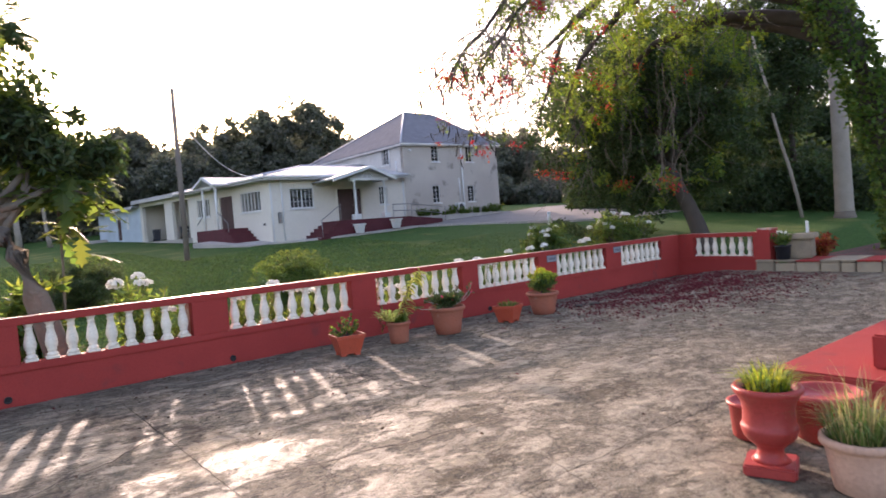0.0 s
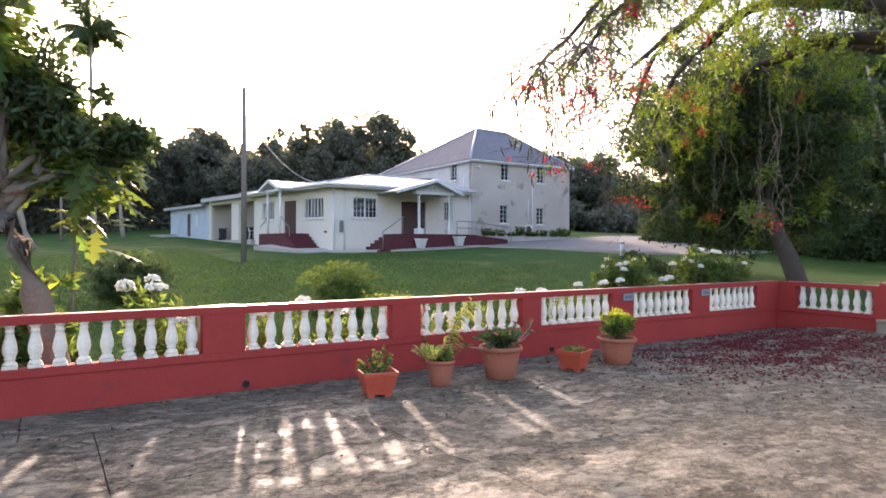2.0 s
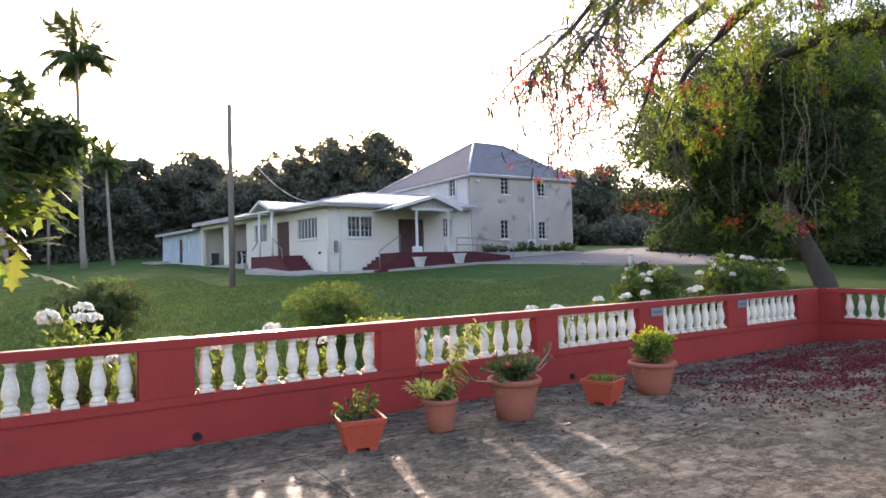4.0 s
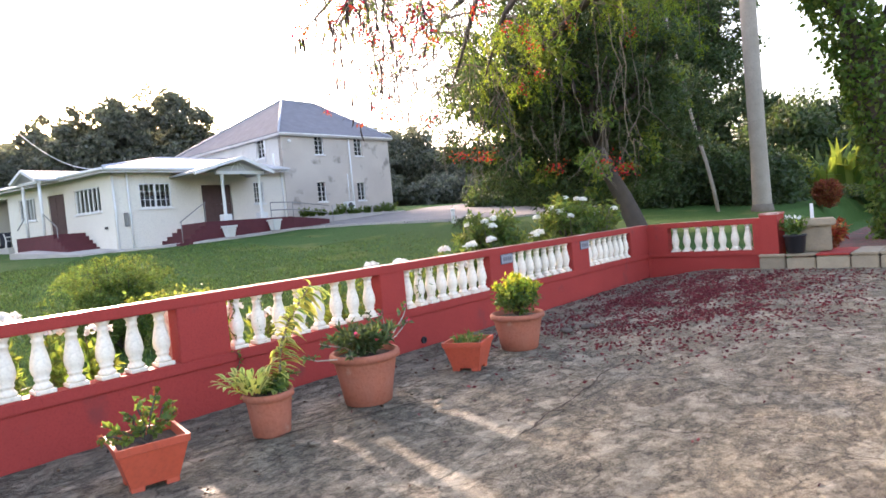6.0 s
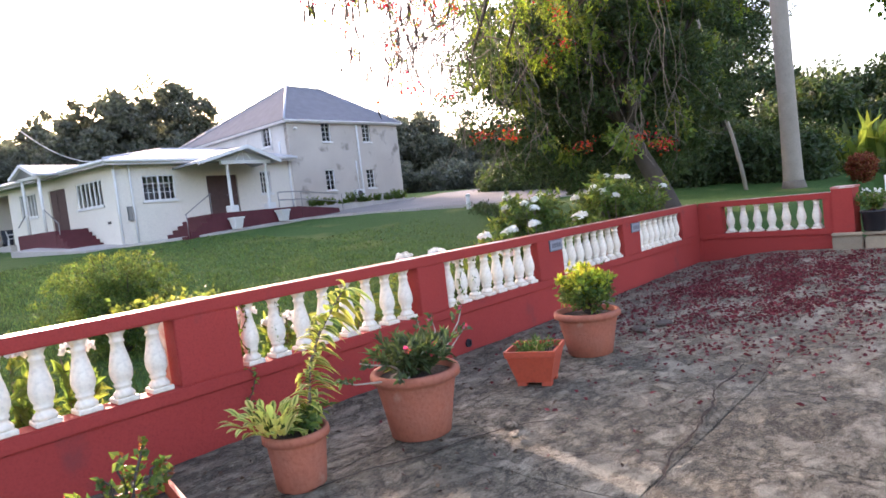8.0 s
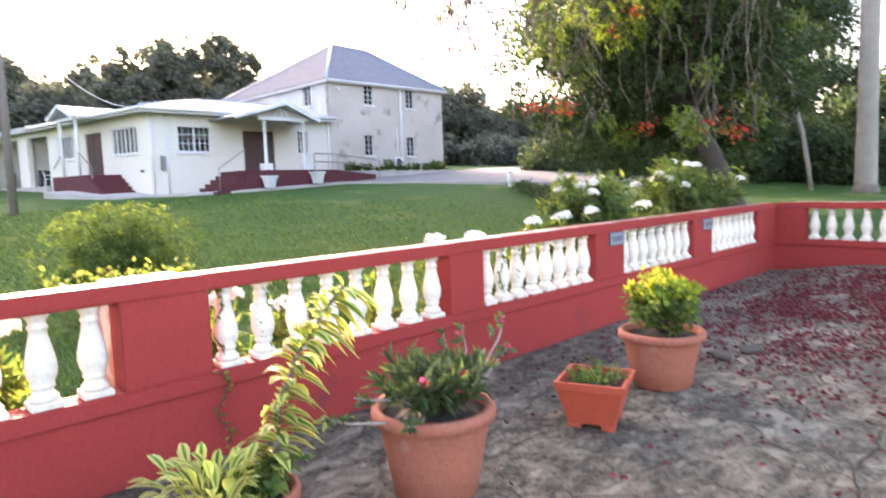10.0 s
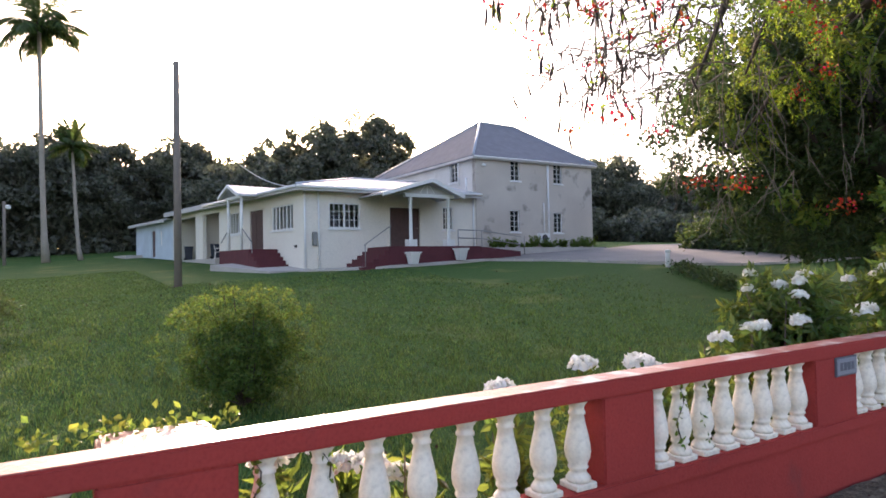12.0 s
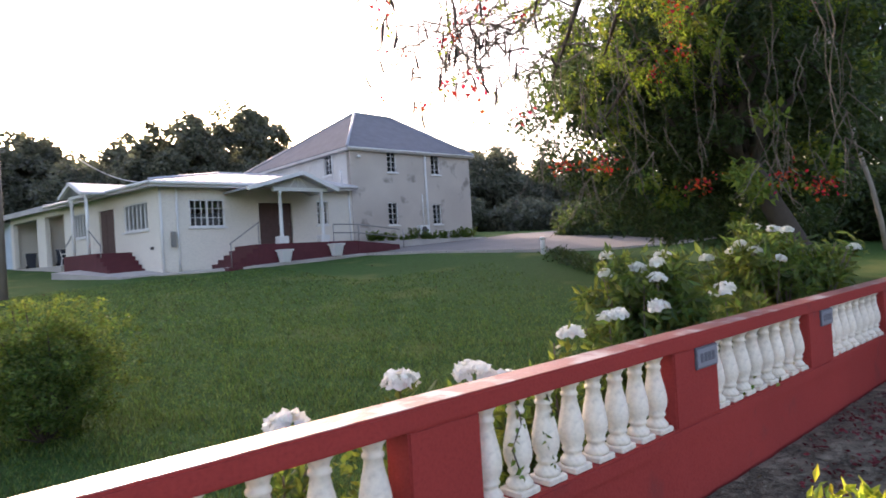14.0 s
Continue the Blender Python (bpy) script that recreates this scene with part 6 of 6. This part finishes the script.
def build_breadfruit():
    """The broad-leaved tree that leans over the wall."""
    g = np.random.default_rng(211)
    x, y = -4.95, 1.15
    z0 = ground_z(x, y)
    root = empty("breadfruit_tree", pose(x, y, z0))
    tagged(root, "young tree with large lobed leaves leaning over the wall", "tree")
    v, f = tube([(0.62, -0.1, -0.3), (0.45, -0.05, 0.6), (0.25, 0.02, 1.5), (0.06, 0.08, 2.3), (-0.10, 0.14, 2.9), (-0.24, 0.18, 3.16), (-0.55, 0.22, 3.30), (-1.1, 0.27, 3.42), (-1.8, 0.3, 3.75)], [0.21, 0.19, 0.175, 0.165, 0.16, 0.155, 0.14, 0.12, 0.08], 12)
    raw("trunk", v, f, BARK, root, smooth=True)
    verts, faces = [], []
    ends = []
    for k, e in enumerate(((0.45, 0.5, 4.3), (0.4, 0.6, 5.0), (-0.3, 0.9, 6.2), (-0.4, 0.5, 6.8), (-1.6, 0.6, 6.2), (-1.9, 0.2, 4.8), (-0.5, -0.1, 5.6), (1.15, 1.0, 4.1), (0.3, 0.4, 3.8), (-1.0, -0.3, 5.9), (-0.3, 1.2, 5.4), (0.9, 0.2, 3.7), (-1.4, 0.3, 7.2))):
        p = bent((-0.27, 0.2, 3.2 + 0.03 * k), e, -0.15, 0.1, 6, 30 + k)
        verts, faces = tube(p, np.linspace(0.07, 0.018, 6), 6)
        raw("branch", verts, faces, BARK, root, smooth=True)
        ends += [p[-1], p[-2], p[-3]] if k % 2 else [p[-1], p[-2]]
    V, F = lobed_leaves(ends, 13, 0.34, 0.58, g)
    raw("crown", V, F, L_BROAD, root)
    # inner small-leaved mass
    c = np.concatenate([clumps((-1.25, 0.6, 5.6), (1.6, 1.2, 2.2), 230, 0.34, 60, g, 0.1), clumps((0.2, 0.7, 4.6), (0.85, 0.8, 0.95), 80, 0.28, 60, g, 0.1), clumps((1.2, 0.8, 4.4), (0.55, 0.5, 0.4), 26, 0.2, 50, g, 0.1)])
    v, f = leaves(c, 0.15, 0.07, 0.3, gen=g)
    raw("inner_leaves", v, f, L_DARK, root)


build_breadfruit()


def build_sapling(x, y, top):
    """A thin young breadfruit plant beside the leaning trunk."""
    g = np.random.default_rng(215)
    z0 = ground_z(x, y)
    root = empty("breadfruit_sapling", pose(x, y, z0))
    tagged(root, "slender young breadfruit plant with large lobed leaves", "sapling")
    h = top - z0
    pts = bent((0, 0, -0.1), (0.08, 0.05, h), 0, 0.03, 7, 6)
    v, f = tube(pts, np.linspace(0.030, 0.014, 7), 8)
    raw("stem", v, f, BARK, root, smooth=True)
    V, F = lobed_leaves([pts[5], pts[6], pts[6] + Vector((0.3, 0, -0.2)), pts[5] + Vector((0.35, 0.1, -0.1))], 7, 0.4, 0.62, g)
    raw("leaves", V, F, L_BROAD, root)


build_sapling(-4.5, 1.9, 2.9)


def build_flame_tree():
    """The great leaning flame tree: ivy-clad trunk, long limbs, feathery hanging sprays, red flowers and pods."""
    g = np.random.default_rng(221)
    X, Y = 13.95, -4.1
    z0 = 0.25
    root = empty("flame_tree", pose(X, Y, z0))
    tagged(root, "old leaning flame tree with ivy on its trunk and red blossom", "tree")
    org = np.array((X, Y, z0))
    W = lambda p: Vector(p) - Vector(org)
    spine = [(14.05, -4.15, -0.1), (14.0, -4.05, 1.2), (13.9, -3.8, 2.6), (13.7, -3.4, 4.2), (13.45, -2.85, 6.0), (13.2, -2.3, 7.6), (13.1, -1.5, 9.2)]
    v, f = tube([W(p) for p in spine], [0.66, 0.54, 0.50, 0.47, 0.44, 0.38, 0.32], 14)
    raw("trunk", v, f, DARK_BARK, root, smooth=True)
    limbs = [((13.6, -2.9, 7.0), (11.2, 0.6, 9.4), (7.6, 3.2, 8.6), (5.3, 4.2, 5.6)), ((13.55, -2.7, 7.6), (12.4, 3.0, 9.6), (12.0, 5.6, 8.0), (11.6, 6.6, 5.4)),
             ((13.45, -2.2, 8.7), (13.6, 3.5, 10.2), (13.8, 7.0, 9.0), (13.2, 9.0, 7.2)), ((13.7, -3.1, 6.2), (14.0, 1.5, 7.8), (14.0, 4.8, 6.6), (13.2, 6.4, 4.6)),
             ((13.75, -3.3, 5.6), (15.0, 1.4, 8.0), (17.8, 4.4, 8.2), (19.5, 6.5, 7.0)), ((13.65, -3.0, 6.8), (12.2, 1.6, 8.6), (11.6, 4.0, 7.4), (11.2, 5.0, 5.4)),
             ((13.8, -3.5, 4.8), (14.6, -5.5, 6.5), (15.5, -8.5, 7.5), (16.0, -11, 7.0)), ((13.6, -2.8, 7.3), (10.4, 0.2, 9.8), (8.0, 2.0, 8.8), (5.9, 3.3, 5.9))]
    tw_v, tw_f = [], []
    spray, twig_ends, pods = [], [], []
    for k, pts in enumerate(limbs):
        P = [W(p) for p in pts]
        path = []
        for i in range(3):
            path += bent(P[i], P[i + 1], -0.15, 0.12, 5, 300 + k * 7 + i)[: 5 if i == 2 else 4]
        verts, faces = tube(path, np.linspace(0.20 if k in (0, 7) else 0.24, 0.02, len(path)), 8)
        raw('branch', verts, faces, DARK_BARK, root, smooth=True)
        nb = 80 if k in (0, 7) else 15
        for j in range(nb):
            t = 3 + int(g.uniform(0, len(path) - 4))
            a = path[t]
            out = Vector((g.normal() * 0.9, g.normal() * 0.9, g.uniform(-0.9, 0.15))) if k not in (0, 7) else Vector((g.normal() * 0.7 - 0.5, g.normal() * 0.7 + 0.1, -g.uniform(0.2, 1.1)))
            ln = g.uniform(0.9, 2.2)
            e = a + out.normalized() * ln + Vector((0, 0, -0.35 * ln))
            p = bent(a, e, -0.12, 0.09, 6, 1000 + k * 50 + j)
            tube(p, np.linspace(0.026, 0.008, 6), 4, tw_v, tw_f)
            if k in (0, 7):
                for q in (2, 3, 4):
                    e3 = p[q] + Vector((g.normal() * 0.35 - 0.1, g.normal() * 0.35, -g.uniform(0.15, 0.7)))
                    tube(bent(p[q], e3, 0, 0.05, 4, 7000 + k * 300 + j * 3 + q), np.linspace(0.011, 0.006, 4), 4, tw_v, tw_f)
                    if g.uniform() < 0.35:
                        pods.append(e3)
            near = k in (0, 7) and t > 8
            for q in range(2, 6):
                for _ in range(1 if near else 3):
                    b = p[q] + Vector(g.normal(size=3)) * 0.12
                    e2 = b + Vector((g.normal() * 0.25, g.normal() * 0.25, -g.uniform(0.2, 0.55)))
                    spray.append((b, e2, near))
            twig_ends.append((e, near))
            if near or g.uniform() < 0.08:
                for _ in range(2):
                    pods.append(p[int(g.integers(3, 6))])
    # bare hanging strands and low blossom along the crown's edge
    low_blossom = []
    for k in range(34):
        az_, far_ = radians(g.uniform(49, 76)), g.uniform(12.0, 15.0)
        p = Vector((far_ * math.sin(az_), far_ * math.cos(az_) - 2.2, g.uniform(2.0, 4.8)))
        a = p + Vector((g.uniform(-0.2, 1.2), g.uniform(-0.6, 0.8), g.uniform(2.0, 4.2)))
        tube(bent(W(a), W(p), g.uniform(-0.3, 0.5), 0.09, 8, 4000 + k), np.linspace(0.012, 0.004, 8), 4, tw_v, tw_f)
        for j in range(2):
            e = p + Vector((g.normal() * 0.5, g.normal() * 0.5, g.uniform(-0.5, 0.3)))
            tube(bent(W(p.lerp(a, 0.25)), W(e), 0.1, 0.08, 5, 4100 + k * 2 + j), np.linspace(0.01, 0.004, 5), 4, tw_v, tw_f)
        if k % 6 == 0:
            low_blossom.append(np.array(W(p)) + g.normal(0, 1, (46, 3)) * np.array((0.17, 0.17, 0.10)))
    # thin branching tips that reach out over the lawn, with hanging pods
    tip_pods = []
    for k in range(28):
        az_, far_ = radians(g.uniform(34.5, 48)), g.uniform(8.0, 11.5)
        tip = Vector((0.4 + far_ * math.sin(az_), far_ * math.cos(az_) - 2.0, 1.7 + far_ * g.uniform(0.24, 0.44)))
        a = tip + Vector((g.uniform(1.4, 3.0), g.uniform(-0.8, 0.4), g.uniform(0.7, 2.0)))
        p = bent(W(a), W(tip), g.uniform(-0.25, 0.1), 0.12, 10, 5000 + k)
        tube(p, np.linspace(0.022, 0.005, 10), 4, tw_v, tw_f)
        for j in range(7):
            q = p[2 + j]
            e = q + Vector((g.uniform(-0.75, 0.1), g.normal() * 0.3, g.uniform(-0.45, 0.12)))
            sp_ = bent(q, e, -0.06, 0.06, 6, 5200 + k * 7 + j)
            tube(sp_, np.linspace(0.010, 0.004, 6), 4, tw_v, tw_f)
            e2 = sp_[3] + Vector((g.normal() * 0.15 - 0.1, g.normal() * 0.15, g.uniform(-0.25, 0.05)))
            tube([sp_[3], sp_[3].lerp(e2, 0.5) + Vector((0, 0, 0.02)), e2], [0.006, 0.005, 0.003], 4, tw_v, tw_f)
            if g.uniform() < 0.42:
                tip_pods.append(sp_[int(g.integers(2, 6))])
            if g.uniform() < 0.12:
                low_blossom.append(np.array(e) + g.normal(0, 0.045, (12, 3)))
    pods = tip_pods[:100] + pods
    tagged(raw("twig", tw_v, tw_f, BARK, root), kind="stuff")
    pos, d = [], []
    for b, e, near in spray:
        m = 10 if near else 26
        s = g.uniform(0, 1, (m, 1))
        pos.append(np.array(b) + (np.array(e) - np.array(b)) * s + g.normal(0, 0.025, (m, 3)))
        d.append(np.tile((np.array(e) - np.array(b)) * 0.9, (m, 1)) + g.normal(0, 0.35, (m, 3)))
    v, f = leaves(np.concatenate(pos), 0.085, 0.030, 0.1, np.concatenate(d), 0.1, g, 0.2)
    raw("crown", v, f, L_FERN, root)
    fp = []
    for e, near in twig_ends:
        if g.uniform() < (0.34 if near else 0.12):
            fp.append(np.array(e) + g.normal(0, 0.10, (30, 3)))
    v, f = leaves(np.concatenate(fp + low_blossom), 0.08, 0.055, 0.1, gen=g)
    tagged(raw("blossom", v, f, F_RED, root, "scarlet blossom clusters"), kind="stuff")
    pod_meshes = []
    for k in range(3):
        vv, ff = tube([(0, 0, 0), (0.012 * k, 0.01, -0.13), (0.03 * (k - 1), 0.02, -0.24), (0.06 * (k - 1), 0.02, -0.33)], [0.008, 0.02, 0.019, 0.005], 6)
        me = bpy.data.meshes.new("seed_pod")
        me.from_pydata(vv, [], ff)
        me.materials.append(POD)
        pod_meshes.append(me)
    for k, p in enumerate(pods[:230]):
        o = new("seed_pod", pod_meshes[k % 3])
        o.parent = root
        o.matrix_basis = pose(*p, g.uniform(-12, 12), g.uniform(-12, 12), g.uniform(0, 360))
    # ivy on the trunk
    n = 9000
    t = g.uniform(0, len(spine) - 1.001, n)
    i = t.astype(int)
    sp = np.array(spine)
    rad = np.array([0.66, 0.54, 0.50, 0.47, 0.44, 0.38, 0.32])
    c = sp[i] + (sp[i + 1] - sp[i]) * (t - i)[:, None]
    r = rad[i] + (rad[i + 1] - rad[i]) * (t - i)
    a = g.uniform(0, 2 * math.pi, n)
    rr = r + np.abs(g.normal(0, 0.13, n))
    pos = c + np.stack([rr * np.cos(a), rr * np.sin(a), g.normal(0, 0.1, n)], 1)
    v, f = leaves(pos - org, 0.15, 0.10, 0.7, gen=g)
    raw("ivy", v, f, L_IVY, root, "thick ivy on the trunk")


build_flame_tree()

# dense dark tree behind the blossom, with a leaning trunk
mango = broad_tree("mango_tree", 16.4, 2.9, ground_z(16.4, 2.9), 3.6, (0.5, 1.9), 0.27, (18.9, 6.9, 5.9), (5.2, 5.2, 4.7), 470, 0.85, 150, (0.22, 0.085), L_DARK, 232, "dense dark-leaved mango tree with a leaning trunk beyond the wall", DARK_BARK, 12, shell=0.3)
g_ = np.random.default_rng(235)
# brighter leaf colour at the crown's edge stands in for sun shining through
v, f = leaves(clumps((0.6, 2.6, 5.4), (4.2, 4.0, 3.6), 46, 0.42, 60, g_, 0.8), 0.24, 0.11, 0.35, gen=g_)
raw("sunlit_leaves", v, f, L_VINE, mango, "leaves coloured yellow-green as if lit from behind")
broad_tree("mango_tree", 32.0, 10.8, ground_z(32, 10.8), 4.0, (0.3, 0.4), 0.2, (32.0, 11.2, 8.6), (6.2, 5.6, 5.4), 380, 1.1, 120, (0.32, 0.12), L_DARK, 233, "dense dark tree with some gaps of sky", DARK_BARK, 10, shell=0.35)
broad_tree("mango_tree", 34.2, 7.0, ground_z(34, 7.0), 5.6, (-0.4, 0.2), 0.17, (33.6, 7.2, 10.6), (4.3, 4.0, 4.6), 200, 0.95, 120, (0.30, 0.105), L_DARK, 234, "dense tree with patches of sky between its boughs", DARK_BARK, 9, shell=0.35)


def royal_trunk():
    x, y = 28.75, 2.75
    z = ground_z(x, y)
    root = empty("royal_palm", pose(x, y, z))
    tagged(root, "tall straight palm trunk with pale ringed bark", "palm tree")
    pts = [(0, 0, -0.3), (0.02, 0, 0.6), (0.0, 0, 3), (-0.1, 0, 8), (-0.2, 0, 14), (-0.3, 0, 18)]
    v, f = tube(pts, [0.46, 0.41, 0.37, 0.35, 0.33, 0.30], 16)
    raw("trunk", v, f, PALE_BARK, root, smooth=True)
    v, f = tube([(0, 0, -0.3), (0.01, 0, 0.05), (0.02, 0, 0.3)], [0.54, 0.49, 0.43], 18)
    raw("root_flare", v, f, BARK, root, "rough swollen base of the trunk", smooth=True)
    v, f = tube(bent((0.2, 2.0, -0.2), (-1.6, 3.2, 9.5), 0, 0.12, 8, 4), np.linspace(0.10, 0.055, 8), 8)
    o = raw("slim_trunk", v, f, PALE_BARK, smooth=True)
    o.matrix_basis = pose(x, y, z)
    tagged(o, "slim pale leaning tree trunk on the grass", "tree")


royal_trunk()


# far woods: loose crowns in one mass
def woods(name, rows, leaf, mat, seed, label):
    g = np.random.default_rng(seed)
    ch = []
    tv, tf = [], []
    for x, y, top, r in rows:
        z0 = ground_z(x, y)
        h = top - z0
        c = clumps((x, y, z0 + h * 0.58), (r, r, h * 0.44), int(26 * r), 1.25, 95, g, 0.45)
        ch.append(leaves(c, leaf[0], leaf[1], 0.25, gen=g))
        low = np.stack([x + g.uniform(-r, r, 1500), y + g.uniform(-1.6, 1.6, 1500), z0 + h * 0.45 * g.uniform(0, 1, 1500) ** 1.5], 1)
        ch.append(leaves(low, leaf[0] * 1.2, leaf[1] * 1.3, 0.25, gen=g))
        tube(bent((x, y, z0 - 0.3), (x + g.normal() * 0.5, y, z0 + h * 0.6), 0, 0.2, 5, int(x * 7)), np.linspace(0.32, 0.14, 5), 7, tv, tf)
    v, f = join(ch)
    o = raw(name, v, f, mat)
    tagged(o, label, "woods", kind="stuff")
    raw("trunks", tv, tf, DARK_BARK, o)
    return o


r_ = random.Random(9)
rows = []
for k in range(26):
    x = -34 + k * 3.0
    rows.append((x + r_.uniform(-1, 1), 72 + r_.uniform(-3, 5), 14.6 + 1.7 * math.sin(k * 1.7) + r_.uniform(-1.8, 1.8), r_.uniform(3.4, 4.6)))
for k in range(12):
    rows.append((-40 + k * 2.6 + r_.uniform(-1, 1), 58 + k * 0.8 + r_.uniform(-2, 2), 9.6 + r_.uniform(-1.2, 1.6), r_.uniform(2.6, 3.4)))
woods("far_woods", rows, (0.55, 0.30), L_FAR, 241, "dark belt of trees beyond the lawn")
rows = [(21.5, 57, 15.4, 5.4), (27, 57, 16.8, 5.8), (31.5, 58, 13.6, 4.6), (15.5, 62, 11.6, 4.2), (35.0, 57, 11.0, 4.0)]
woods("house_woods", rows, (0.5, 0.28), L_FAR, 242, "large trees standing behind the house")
rows = [(44, 46, 12.3, 4.6), (49, 45, 12.4, 4.6), (53.5, 43, 10.5, 4.2), (58, 40, 9.5, 4.0), (40, 40, 6.2, 3.0), (44, 36, 5.6, 3.0), (48, 33, 5.2, 2.8), (52, 30, 5.4, 2.8), (36.5, 43, 6.0, 2.8)]
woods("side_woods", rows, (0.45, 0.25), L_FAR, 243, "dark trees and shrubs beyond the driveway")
rows = [(46 + 1.5 * math.sin(k), 26 - k * 3.4, 5.6 + 1.6 * math.sin(k * 2.3), 2.8) for k in range(16)] + [(58, 22 - k * 5.2, 10.5 + 1.5 * math.sin(k * 1.3), 4.2) for k in range(11)]
woods("right_woods", rows, (0.45, 0.2), L_DARK, 244, "bushy trees on the far side of the grass")
rows = [(30.5 + 0.45 * k + math.sin(k * 1.9), 19.0 - 1.7 * k, 3.6 + 0.8 * math.sin(k * 2.1), 1.7) for k in range(10)]
woods("shade_shrubs", rows, (0.3, 0.13), L_DARK, 246, "dark shrubs in the shade under the trees")
hedge_run((36, 9.0), (34.5, -14), 0.7, 0.7, 245, "low trimmed hedge across the far grass")


# banana-like bright clump seen far under the trees
def banana_clump(x, y, seed):
    g = np.random.default_rng(seed)
    base = (x, y, ground_z(x, y))
    V, F = blades((x, y, base[2]), 1.8, 130, 3.9, 0.42, g, 0.9)
    return plant("banana_clump", [("leaves", [(V, F)], L_VINE)], "clump of tall bright green banana leaves", "plant", group="banana clumps")


for k, (x, y) in enumerate(((41, -2.5), (42.5, -6.0), (40.5, 1.5))):
    banana_clump(x, y, 250 + k)
green_bush(31.0, 0.5, 1.15, 0.55, 257, F_COPPER, F_COPPER, "copper-leaved shrub on the far grass", 160, (0.14, 0.06))


# ---- grass ----
def build_grass():
    g = np.random.default_rng(261)
    n = 430000
    y = 0.9 + 33 * g.uniform(0, 1, n) ** 2.0
    x = g.uniform(-10, 12, n) + y * g.uniform(-0.75, 0.42, n)
    on = ~((y > 21.5 + g.uniform(0, 2, n)) & (x > 3)) & ~((y > 15) & (x > 12))
    x, y = x[on], y[on]
    n = len(x)
    z = np.array([ground_z(a, b) + 0.04 * noise.noise((a * 0.35, b * 0.35, 0)) for a, b in zip(x, y)]) - 0.004
    b = g.uniform(0, 2 * math.pi, n)
    h = g.uniform(0.03, 0.07, n) * (0.55 + 0.9 * np.sin(x * 2.3 + np.sin(y * 1.9)) ** 2) * np.clip(1.15 - y / 34, 0.1, 1) + 0.02
    side = np.stack([-np.sin(b), np.cos(b), 0 * b], 1) * (0.006 + 0.0006 * y[:, None])
    p = np.stack([x, y, z], 1)
    tip = p + np.stack([np.cos(b) * h * 0.6, np.sin(b) * h * 0.6, h], 1)
    v = np.stack([p - side, p + side, tip], 1).reshape(-1, 3)
    tagged(raw("grass", v, np.arange(3 * n).reshape(-1, 3), L_GRASS), "short mown grass blades on the lawn", "grass", kind="stuff")
    n = 190
    y = 2 + 20 * g.uniform(0, 1, n)
    x = g.uniform(-6, 16, n)
    p = np.stack([x, y, [ground_z(a, c) + 0.03 for a, c in zip(x, y)]], 1)
    v, f = leaves(p, 0.07, 0.05, 0, gen=g)
    tagged(raw("lawn_leaves", v, f, DRY_LEAF), "dry leaves lying on the lawn", "leaves", kind="stuff")


build_grass()
